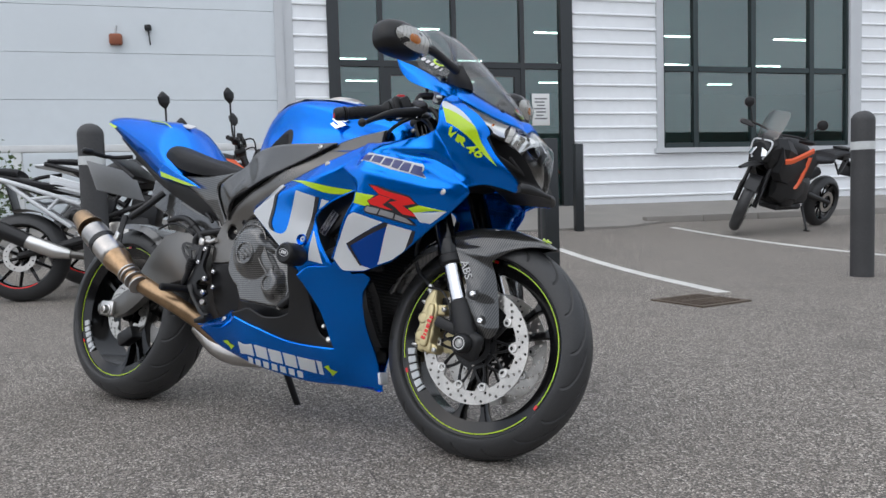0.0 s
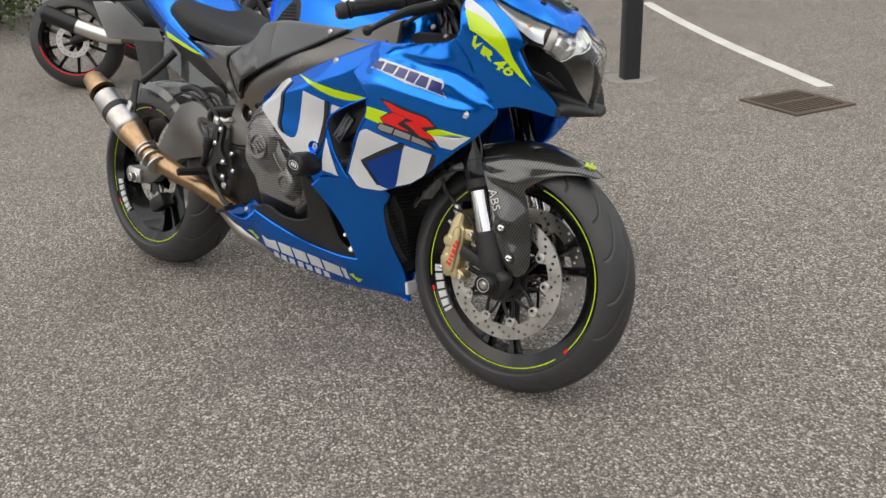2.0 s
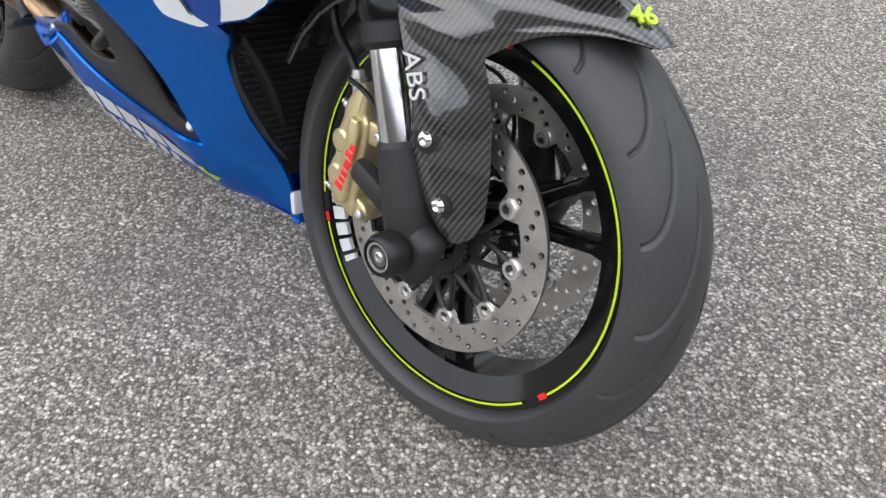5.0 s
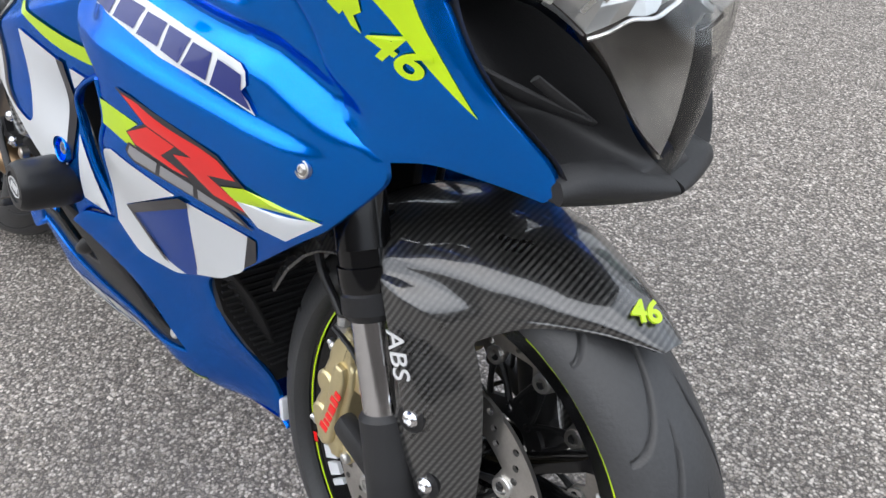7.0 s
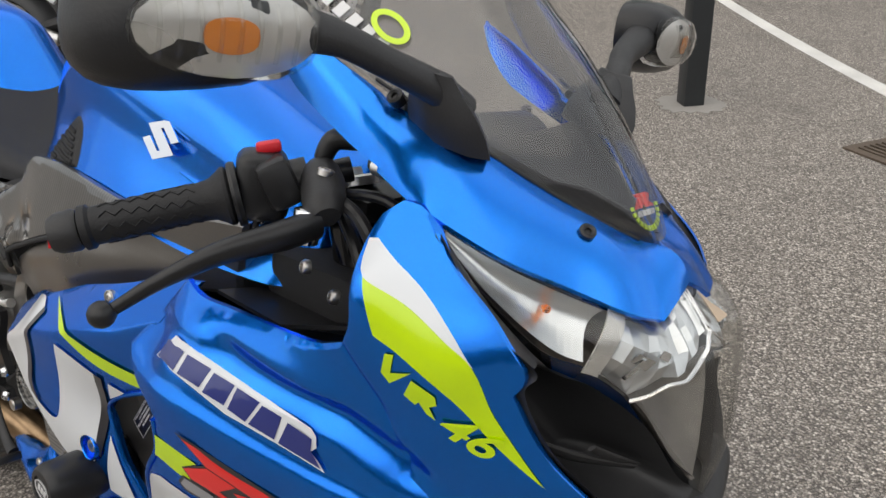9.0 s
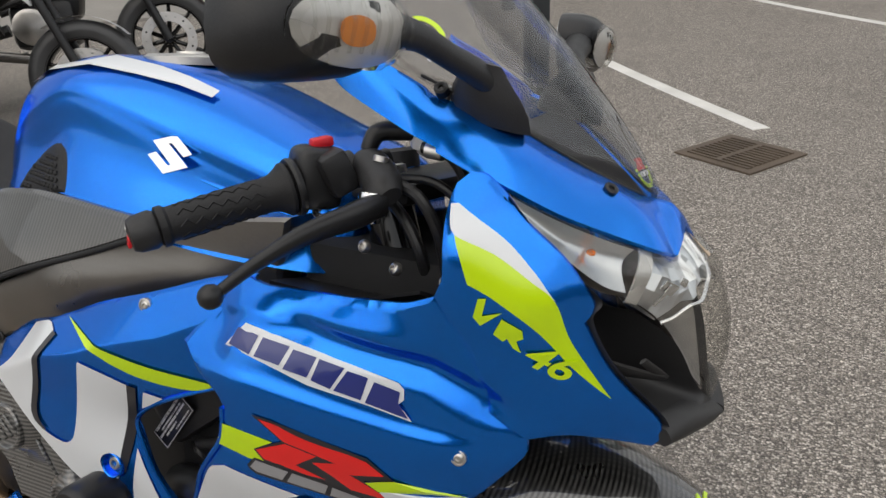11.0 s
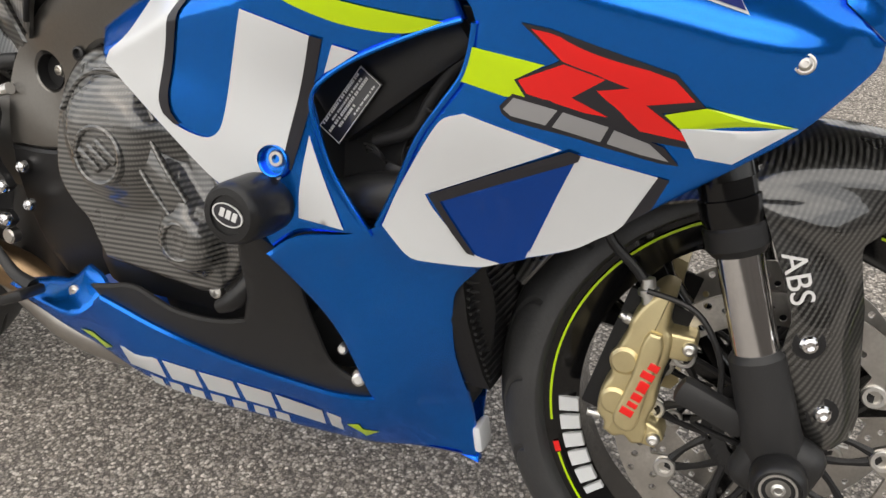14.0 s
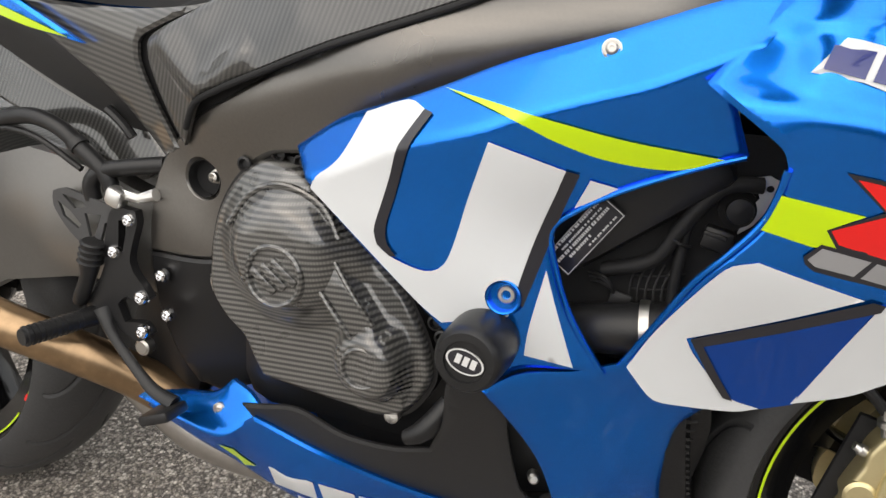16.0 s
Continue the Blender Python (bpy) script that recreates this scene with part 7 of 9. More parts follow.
tank = part("fuel_tank", hull(knee([
    (0.600, [(0, 0.835), (0.03, 0.832), (0.05, 0.82), (0.06, 0.805), (0.065, 0.79)]),
    (0.640, [(0, 0.925), (0.045, 0.918), (0.080, 0.89), (0.095, 0.85), (0.105, 0.80)]),
    (0.690, [(0, 0.998), (0.055, 0.990), (0.098, 0.962), (0.118, 0.90), (0.140, 0.82)]),
    (0.760, [(0, 1.022), (0.06, 1.018), (0.115, 0.994), (0.138, 0.93), (0.158, 0.83)]),
    (0.830, [(0, 1.028), (0.06, 1.025), (0.118, 1.006), (0.150, 0.965), (0.168, 0.84)]),
    (0.920, [(0, 1.024), (0.06, 1.020), (0.112, 1.000), (0.150, 0.945), (0.172, 0.83)]),
    (1.020, [(0, 1.002), (0.06, 0.998), (0.110, 0.975), (0.140, 0.910), (0.174, 0.82)]),
    (1.120, [(0, 0.968), (0.06, 0.964), (0.110, 0.945), (0.135, 0.885), (0.172, 0.815)]),
    (1.215, [(0, 0.930), (0.06, 0.926), (0.105, 0.912), (0.126, 0.87), (0.160, 0.815)]),
    (1.245, [(0, 0.895), (0.05, 0.892), (0.09, 0.882), (0.11, 0.855), (0.14, 0.815)])])), M_BLUE, bike, "blue fuel tank with sculpted flanks", 50)
m = axes((1.002, -0.143, 0.913), (0.05, -0.93, 0.36))
part("tank_badge", Geo().plate([(-0.0278, 0.0185), (0.0057, 0.0282), (0.0351, 0.0071), (0.0234, 0.0030), (0.0016, 0.0180), (-0.0031, 0.0170), (0.0332, -0.0083), (-0.0002, -0.0198), (-0.0303, 0.0009), (-0.0187, 0.0055), (0.0031, -0.0090), (0.0078, -0.0080)], [], 0.0022, m), M_CHROME, tank, "polished raised badge shape")
part("filler_cap", Geo().lathe((0.90, 0, 1.018), (-0.04, 0, 1), [(0, 0.062), (0.010, 0.062), (0.014, 0.055), (0.014, 0.02), (0.018, 0.018), (0.018, 0)], 36), M_STEEL, tank)
part("tank_stripe", Geo().rings([[(x, y - 0.010, z - 0.001), (x, y, z + 0.0045), (x, y + w, z + 0.0065 + 0.16 * w)] for x, y, z, w in ((0.700, -0.086, 0.982, 0.030), (0.76, -0.104, 1.003, 0.036), (0.84, -0.106, 1.0145, 0.034), (0.92, -0.100, 1.0065, 0.026), (0.98, -0.094, 0.998, 0.012), (1.03, -0.090, 0.986, 0.003))], False, (False, False)), M_WHITE, tank)
bpy.context.view_layer.update()
tank_form = tank.evaluated_get(bpy.context.evaluated_depsgraph_get())


def tank_depth(x, z):
    """How far the tank's flank stands from the middle plane."""
    hit, spot = tank_form.ray_cast(Vector((x, -0.5, z)), Vector((0, 1, 0)))[:2]
    return -spot.y if hit else 0.14


PAD_OUT = [(0.7207, 0.8372), (0.7346, 0.8679), (0.7619, 0.8939), (0.7919, 0.9091), (0.8106, 0.9122), (0.8276, 0.9013), (0.8387, 0.8754), (0.8439, 0.8536), (0.7755, 0.8467)]
pair("tank_pad", skin(PAD_OUT, tank_depth, 0.0025, 0.005, 0.007), M_PAD, tank, "black studded tank grip pad")
g = Geo()
for a in range(12):
    for b in range(7):
        x, z = 0.728 + a * 0.0094 + (b % 2) * 0.0047, 0.850 + b * 0.0085
        if inside((x, z), [(0.731, 0.846), (0.741, 0.866), (0.765, 0.888), (0.790, 0.899), (0.812, 0.897), (0.824, 0.880), (0.830, 0.858), (0.776, 0.853)]):
            g.lathe((x, -tank_depth(x, z) - 0.0025, z), (0, -1, 0.15), [(-0.003, 0.0036), (0.0016, 0.0034), (0.0026, 0.0022), (0.0027, 0.0)], 6)
pair("pad_studs", g, M_PAD, tank)
for z in (0.885, 0.862):
    pair("tank_crease", Geo().tube([(1.07, -0.157 + (0.9 - z) * -0.2, z + 0.012), (1.14, -0.155 + (0.9 - z) * -0.2, z - 0.002), (1.19, -0.150 + (0.9 - z) * -0.25, z - 0.012)], [0.0015, 0.0045, 0.0015], 8, smooth=4, flat=0.45), M_BLUE, tank)

COVER_DEPTH = warp([(0.66, 0.80, 0.158), (0.50, 0.70, 0.148), (0.98, 0.834, 0.181), (0.53, 0.62, 0.128), (0.80, 0.81, 0.178), (1.18, 0.84, 0.178), (0.62, 0.72, 0.168), (0.40, 0.76, 0.150), (0.75, 0.77, 0.182), (1.0, 0.80, 0.186)])
pair("seat_side_cover", skin([(0.30, 0.782), (0.40, 0.776), (0.52, 0.772), (0.60, 0.778), (0.632, 0.784), (0.540, 0.746), (0.531, 0.737), (0.530, 0.714), (0.546, 0.668), (0.567, 0.622), (0.541, 0.607), (0.493, 0.666), (0.454, 0.697), (0.383, 0.742), (0.355, 0.752)], COVER_DEPTH, -0.004, 0.005, 0.010), M_CARBONT, bike, "carbon-look side cover under the seat")
TANK_COVER_DEPTH = fold(COVER_DEPTH, [(0.560, 0.752), (0.581, 0.732), (0.620, 0.694), (0.652, 0.709), (0.700, 0.745)], 0.007, 0.016, 0.010, 0.15)
pair("tank_side_cover", skin([(0.650, 0.794), (0.70, 0.838), (0.78, 0.852), (0.849, 0.853), (0.95, 0.847), (1.036, 0.843), (1.030, 0.837), (0.977, 0.8175), (0.923, 0.797), (0.877, 0.781), (0.80, 0.755), (0.762, 0.741), (0.71, 0.721), (0.657, 0.700), (0.617, 0.681), (0.582, 0.628), (0.566, 0.66), (0.5495, 0.715), (0.5485, 0.736), (0.557, 0.747)], TANK_COVER_DEPTH, 0.0, 0.006, 0.008), M_CARBONV, bike, "carbon-look cover below the tank")
# black line that paints the dark gap between cover and frame
pair("cover_seal", Geo().tube([(x, -TANK_COVER_DEPTH(x, z) - 0.0015, z) for x, z in ((1.034, 0.8375), (0.977, 0.8165), (0.923, 0.796), (0.877, 0.780), (0.80, 0.754), (0.762, 0.740), (0.71, 0.720), (0.657, 0.699), (0.617, 0.680), (0.595, 0.650))], 0.0036, 10, smooth=4), M_SHADE, bike)
# near-black sheet put behind the covers to colour their gap as shade
pair("cover_backing", skin([(0.54, 0.60), (0.50, 0.67), (0.53, 0.76), (0.65, 0.80), (0.80, 0.83), (1.15, 0.83), (1.0, 0.80), (0.80, 0.748), (0.66, 0.69), (0.60, 0.64)], COVER_DEPTH, -0.016, 0.005, 0.016), M_SHADE, bike)
gb = Geo()
bolt(gb, (0.979, -COVER_DEPTH(0.979, 0.834), 0.832), (0, -1, 0.2), 0.0075, 0.005)
pair("cover_screw", gb, M_ALU, bike)
SPAR_DEPTH = warp([(0.55, 0.33, 0.088), (0.61, 0.33, 0.086), (0.58, 0.42, 0.108), (0.53, 0.46, 0.116), (0.60, 0.50, 0.124), (0.54, 0.54, 0.126), (0.58, 0.60, 0.126), (0.75, 0.74, 0.172), (0.95, 0.79, 0.176), (1.15, 0.82, 0.166), (0.64, 0.52, 0.120), (0.60, 0.66, 0.140), (0.85, 0.72, 0.182), (0.70, 0.66, 0.158), (0.80, 0.665, 0.168)])
SPAR_DEPTH = fold(SPAR_DEPTH, [(0.56, 0.60), (0.63, 0.66), (0.72, 0.70), (0.90, 0.755), (1.15, 0.80)], 0.006, 0.022, 0.030, 0.15)
SPAR_OUT = [(0.508, 0.488), (0.515, 0.536), (0.528, 0.585), (0.550, 0.620), (0.60, 0.664), (0.66, 0.693), (0.72, 0.722), (0.80, 0.756), (0.877, 0.785), (0.923, 0.801), (0.977, 0.822), (1.03, 0.841), (1.10, 0.859), (1.20, 0.873), (1.18, 0.79), (1.08, 0.765), (0.95, 0.72), (0.86, 0.685), (0.77, 0.645), (0.70, 0.632), (0.66, 0.60), (0.645, 0.54), (0.640, 0.500), (0.58, 0.490)]
spar = pair("frame_spar", skin(SPAR_OUT, SPAR_DEPTH, 0, 0.035, 0.010, 0.005, True, [disc_pts(0.0215, 28, (0.596, 0.590))]), M_FRAME, bike, "satin dark alloy frame beam")
# lower end of the one-piece frame, split off to colour it black
pair("pivot_plate", skin([(0.545, 0.308), (0.522, 0.345), (0.508, 0.404), (0.505, 0.463), (0.508, 0.487), (0.58, 0.489), (0.640, 0.499), (0.640, 0.45), (0.645, 0.38), (0.628, 0.320), (0.582, 0.298)], SPAR_DEPTH, -0.001, 0.03, 0.012, 0.003), M_PLASTIC, spar, "lower end of the frame beam, coloured black")
hole_y = -SPAR_DEPTH(0.596, 0.590)
pair("pivot_recess", Geo().lathe((0.596, hole_y + 0.016, 0.590), (0, -1, 0), [(-0.002, 0.0), (0.0, 0.0208), (0.0145, 0.0211), (0.0146, 0.0218), (-0.003, 0.0218)], 32), M_SHADE, spar)
gb = Geo().lathe((0.606, hole_y + 0.0155, 0.592), (0, -1, 0), [(0, 0.0085), (0.004, 0.0085), (0.005, 0.0062), (0.012, 0.0060), (0.013, 0.0045), (0.008, 0.0028)], 18)
pair("pivot_nut", gb, M_STEEL, spar)

# engine block and the carbon clutch cover
block = part("engine_block", Geo().rbox((0.80, 0, 0.45), (0.36, 0.23, 0.30), 0.05), M_PLASTIC, bike, "black engine block")
part("cylinder_bank", Geo().rbox((0.98, 0, 0.55), (0.26, 0.27, 0.26), 0.04, pose(0, 0, 0, 0, 25, 0)), M_PLASTIC, block)
part("oil_sump", Geo().rbox((0.88, 0, 0.33), (0.34, 0.20, 0.14), 0.05), M_PLASTIC, block)
ENG_OUT = [(0.622, 0.515), (0.633, 0.562), (0.655, 0.599), (0.685, 0.624), (0.715, 0.628), (0.748, 0.617), (0.789, 0.578), (0.822, 0.548), (0.855, 0.512), (0.882, 0.468), (0.896, 0.427), (0.892, 0.404), (0.869, 0.372), (0.836, 0.361), (0.795, 0.364), (0.745, 0.369), (0.69, 0.374), (0.676, 0.397), (0.664, 0.419), (0.641, 0.438), (0.621, 0.468)]


def rise(d, width):
    return 1 / (1 + math.exp(max(-40.0, min(40.0, d / width))))


def cover_depth(x, z):
    """Domed clutch housing, a smaller boss below it and the rib between them."""
    r1 = math.hypot(x - 0.731, z - 0.535)
    r2 = math.hypot(x - 0.831, z - 0.428)
    d = 0.148 + 0.034 * rise(r1 - 0.064, 0.0075) + 0.010 * rise(r1 - 0.088, 0.004)
    d = max(d, 0.150 + 0.030 * rise(r2 - 0.040, 0.0035))
    off, f = polyline([(0.775, 0.535), (0.835, 0.455)], x, z)
    d = max(d, 0.150 + 0.024 * rise(abs(off) - 0.017, 0.0025))
    off, f = polyline([(0.80, 0.57), (0.835, 0.520), (0.860, 0.46), (0.868, 0.40)], x, z)
    return d + 0.006 * rise(off - 0.004, 0.003) * rise(-off - 0.030, 0.006)


cover = part("clutch_cover", skin(ENG_OUT, cover_depth, 0.0, 0.02, 0.0042, 0.004), M_CARBONH, bike, "carbon fibre clutch cover", 50)
m = axes((0.733, -cover_depth(0.733, 0.515), 0.515), (0, -1, 0)) @ pose(0, 0, 0, 0, 0, -38)
for k in range(3):
    part("cover_badge", Geo().rbox((0, 0, 0), (0.036, 0.0085, 0.008), 0.0015).moved(m @ Matrix.Translation((0.006 * (k - 1), 0.0125 * (k - 1), 0))), M_CARBONH, cover)
part("cover_ring", Geo().lathe((0.733, -cover_depth(0.733, 0.535) + 0.001, 0.515), (0, -1, 0), [(0, 0.0285), (0.0045, 0.0295), (0.0055, 0.032), (0.0035, 0.0345), (-0.004, 0.036)], 44), M_CARBONH, cover)
part("cover_ring", Geo().lathe((0.831, -cover_depth(0.831, 0.428) + 0.0015, 0.428), (0, -1, 0), [(0, 0.0190), (0.0035, 0.0198), (0.0040, 0.0215), (0.0028, 0.0235), (-0.004, 0.0245)], 36), M_CARBONH, cover)
rib = Matrix(((0.61, 0, 0.79, 0.803), (0, 1, 0, -cover_depth(0.803, 0.499)), (-0.79, 0, 0.61, 0.499), (0, 0, 0, 1)))
part("cover_rib", Geo().rbox((0, 0.002, 0), (0.082, 0.010, 0.030), 0.004).moved(rib), M_CARBONH, cover)
for s in (-1, 1):
    part("rib_edge", Geo().tube([(-0.042, -0.0005, s * 0.0165), (0.0, -0.004, s * 0.0160), (0.042, -0.001, s * 0.0150)], 0.0030, 8, smooth=3).moved(rib), M_CARBONH, cover)
part("cover_crest", Geo().tube([(0.664, -cover_depth(0.668, 0.555) - 0.001, 0.557), (0.690, -cover_depth(0.690, 0.592), 0.594), (0.731, -cover_depth(0.731, 0.604), 0.607), (0.775, -cover_depth(0.775, 0.590), 0.592), (0.797, -cover_depth(0.797, 0.560), 0.560)], 0.0035, 8, smooth=6), M_CARBONH, cover)
for x, z in ((0.665, 0.618), (0.708, 0.634), (0.735, 0.628), (0.853, 0.362), (0.905, 0.465), (0.897, 0.48)):
    part("cover_bolt", Geo().lathe((x, -0.135, z), (0, -1, 0), [(0, 0.0085), (0.012, 0.0085), (0.013, 0.006), (0.008, 0.004)], 14), M_PLASTIC if z > 0.45 else M_ALU, cover)
part("casing_edge", Geo().tube([(0.617, -0.120, 0.500), (0.613, -0.128, 0.470), (0.632, -0.128, 0.444), (0.66, -0.120, 0.428)], 0.007, 10, smooth=4), M_ALU, cover, "bright casing edge")
part("cover_gasket", Geo().plate([(p.x, p.y) for p in rounded([(0.76 + (x - 0.76) * 1.035, 0.49 + (z - 0.49) * 1.035) for x, z in ENG_OUT])], [], 0.022, Matrix(((1, 0, 0, 0), (0, 0, -1, -0.118), (0, 1, 0, 0), (0, 0, 0, 1)))), M_PLASTIC, cover)
part("engine_cover", Geo().lathe((0.74, 0.15, 0.48), (0, 1, 0), [(0, 0.10), (0.03, 0.095), (0.04, 0.08), (0.042, 0)], 40), M_PLASTIC, bike)
part("clutch_arm", Geo().tube([(0.925, -0.165, 0.405), (0.905, -0.178, 0.375), (0.885, -0.18, 0.362)], [0.010, 0.012, 0.008], 12, smooth=3), M_PLASTIC, bike)
part("header_pipe", Geo().tube([(1.06, -0.06, 0.50), (1.08, -0.06, 0.42), (1.06, -0.055, 0.32), (1.00, -0.05, 0.255), (0.9, -0.04, 0.235), (0.75, -0.03, 0.235)], 0.022, 18, smooth=6), M_STEEL, bike, "steel exhaust header")
part("header_pipe", Geo().tube([(1.07, 0.02, 0.50), (1.09, 0.02, 0.42), (1.07, 0.02, 0.32), (1.00, 0.015, 0.25), (0.9, 0.01, 0.23), (0.75, 0.0, 0.23)], 0.022, 18, smooth=6), M_STEEL, bike, "steel exhaust header")
part("bleed_bolt", Geo().lathe((1.024, -0.095, 0.275), (0.3, -0.9, 0.2), [(0, 0.010), (0.016, 0.010), (0.018, 0.008), (0.024, 0.008), (0.026, 0.005)], 18), M_ALU, bike)
part("bleed_bolt", Geo().lathe((1.007, -0.108, 0.313), (0.3, -0.9, 0.2), [(0, 0.006), (0.016, 0.006), (0.018, 0.004)], 18), M_ALU, bike)

# seat and tail
seat = part("seat", hull([
    (0.232, [(0, 0.885), (0.07, 0.884), (0.115, 0.878), (0.135, 0.865), (0.138, 0.85)]),
    (0.270, [(0, 0.902), (0.08, 0.901), (0.130, 0.893), (0.152, 0.872), (0.150, 0.84)]),
    (0.350, [(0, 0.868), (0.08, 0.870), (0.140, 0.866), (0.165, 0.840), (0.160, 0.80)]),
    (0.450, [(0, 0.826), (0.08, 0.830), (0.140, 0.832), (0.160, 0.812), (0.155, 0.778)]),
    (0.550, [(0, 0.800), (0.06, 0.804), (0.105, 0.806), (0.130, 0.796), (0.135, 0.774)]),
    (0.640, [(0, 0.795), (0.04, 0.797), (0.070, 0.797), (0.095, 0.792), (0.100, 0.776)]),
    (0.670, [(0, 0.800), (0.03, 0.800), (0.050, 0.798), (0.065, 0.792), (0.070, 0.780)])]), M_SEAT, bike, "black vinyl rider seat", 60)
tail = part("tail_cowl", hull([
    (-0.225, [(0, 1.052), (0.03, 1.051), (0.05, 1.047), (0.065, 1.040), (0.062, 1.034)]),
    (-0.170, [(0, 1.056), (0.04, 1.054), (0.075, 1.045), (0.100, 1.022), (0.085, 1.008)]),
    (-0.100, [(0, 1.050), (0.05, 1.047), (0.088, 1.034), (0.113, 0.998), (0.095, 0.968)]),
    (0.000, [(0, 1.036), (0.055, 1.032), (0.095, 1.012), (0.124, 0.956), (0.105, 0.908)]),
    (0.100, [(0, 1.022), (0.055, 1.017), (0.098, 0.990), (0.136, 0.910), (0.118, 0.852)]),
    (0.180, [(0, 1.008), (0.055, 1.002), (0.100, 0.970), (0.146, 0.872), (0.130, 0.806)]),
    (0.240, [(0, 0.968), (0.055, 0.962), (0.100, 0.925), (0.152, 0.838), (0.140, 0.778)]),
    (0.300, [(0, 0.910), (0.05, 0.905), (0.095, 0.880), (0.152, 0.810), (0.142, 0.766)]),
    (0.350, [(0, 0.860), (0.045, 0.856), (0.090, 0.842), (0.152, 0.786), (0.146, 0.756)])]), M_BLUE, bike, "blue single-seat tail cowl", 50)
TAIL_DEPTH = warp([(0.22, 0.79, 0.150), (0.30, 0.775, 0.157), (0.46, 0.733, 0.160), (0.25, 0.84, 0.156), (0.38, 0.77, 0.162)])
fin = pair("tail_fin", skin([(0.215, 0.80), (0.25, 0.83), (0.30, 0.805), (0.38, 0.77), (0.462, 0.731), (0.38, 0.745), (0.30, 0.765), (0.235, 0.778)], TAIL_DEPTH, 0.0, 0.006, 0.01), M_BLUE, bike, "blue fin below the seat")
decal("lime_flash", [(0.235, 0.800), (0.30, 0.780), (0.38, 0.756), (0.445, 0.736), (0.38, 0.746), (0.30, 0.767), (0.242, 0.781)], TAIL_DEPTH, M_LIME, fin, 0.0006, "lime flash")
pair("tail_mark", Geo().tube([(-0.160, -0.104, 1.016), (-0.105, -0.1145, 0.992)], 0.0065, 8, flat=0.25), M_LIME, bike)
m = axes((0.215, -0.040, 0.990), (0.42, -0.45, 0.80))
part("tail_badge", Geo().plate([(-0.024, 0.004), (-0.010, 0.018), (0.024, 0.010), (0.008, -0.016), (-0.012, -0.012)], [], 0.004, m), M_SILVERV, tail, "pale badge shape")
part("tail_line", Geo().tube([(0.06, -0.088, 1.012), (0.15, -0.092, 0.994), (0.225, -0.088, 0.948), (0.262, -0.060, 0.936), (0.268, -0.03, 0.936)], 0.0022, 6, smooth=6), M_LIME, tail)
part("undertail", hull([
    (-0.12, [(0, 0.985), (0.05, 0.98), (0.075, 0.965), (0.06, 0.95)]),
    (0.02, [(0, 0.90), (0.06, 0.90), (0.095, 0.89), (0.085, 0.865)]),
    (0.18, [(0, 0.80), (0.07, 0.80), (0.115, 0.795), (0.10, 0.765)]),
    (0.34, [(0, 0.76), (0.08, 0.76), (0.13, 0.75), (0.11, 0.69)]),
    (0.50, [(0, 0.74), (0.08, 0.74), (0.125, 0.70), (0.10, 0.62)])]), M_MATT, bike, "black undertail tray")
plate = part("plate_holder", Geo().rbox((-0.12, 0, 0.855), (0.20, 0.13, 0.016), 0.006, pose(0, 0, 0, 0, 28, 0)).rbox((-0.03, 0, 0.885), (0.12, 0.06, 0.05), 0.01, pose(0, 0, 0, 0, 30, 0)), M_MATT, bike, "black plate holder")
pm = pose(-0.225, 0, 0.815, 0, 52, 0)
part("number_plate", Geo().rbox((0, 0, 0), (0.150, 0.215, 0.004), 0.0015).moved(pm), M_YELLOWP, plate, "rear plate seen from behind its dark back")
for k in range(2):
    part("plate_bar", Geo().box((-0.032 + 0.064 * k, 0, -0.0032), (0.038, 0.16, 0.001)).moved(pm), M_INK, plate)
pair("tail_lamp_bracket", Geo().tube([(-0.10, -0.03, 0.90), (-0.15, -0.09, 0.885), (-0.16, -0.16, 0.885)], [0.008, 0.007, 0.010], 10, smooth=4), M_MATT, bike)
pair("indicator", Geo().lathe((-0.16, -0.155, 0.885), (0, -1, 0), [(0, 0.008), (0.008, 0.013), (0.035, 0.013), (0.045, 0.008), (0.047, 0)], 16), M_PLASTIC, bike)

# swing arm, shock, chain side
for side in (-1, 1):
    y = side * 0.104
    arm = part("swing_arm", Geo().rings([[(x, y + side * (dy - 0.03 * max(0.0, min(1.0, (x - 0.40) / 0.08))), z + dz) for dy, dz in ((0.022, h * 0.4), (0.012, h), (-0.02, h), (-0.024, 0), (-0.02, -h), (0.012, -h), (0.022, -h * 0.4))] for x, z, h in ((-0.04, 0.315, 0.024), (0.0, 0.316, 0.028), (0.03, 0.318, 0.032), (0.10, 0.345, 0.042), (0.15, 0.39, 0.056), (0.20, 0.445, 0.072), (0.26, 0.492, 0.086), (0.32, 0.507, 0.088), (0.38, 0.510, 0.078), (0.44, 0.500, 0.068), (0.50, 0.480, 0.060), (0.57, 0.46, 0.050))], True), M_ARM, bike, "satin grey alloy swing arm", 60)
    part("chain_adjuster", Geo().rbox((0.022, y + side * 0.026, 0.318), (0.070, 0.014, 0.050), 0.008), M_ALU, arm, "bright axle adjuster plate")
    part("axle_nut", Geo().lathe((0.030, y + side * 0.028, 0.312), (0, side, 0), [(0, 0.020), (0.008, 0.020), (0.010, 0.015), (0.024, 0.014), (0.026, 0.010), (0.015, 0.008)], 24), M_ALU, arm)
part("swing_bridge", Geo().rbox((0.40, 0, 0.48), (0.12, 0.22, 0.11), 0.03), M_FRAME, bike)
part("rear_caliper", Geo().rbox((0.075, -0.065, 0.225), (0.085, 0.05, 0.05), 0.012, pose(0, 0, 0, 0, -30, 0)), M_PLASTIC, bike)
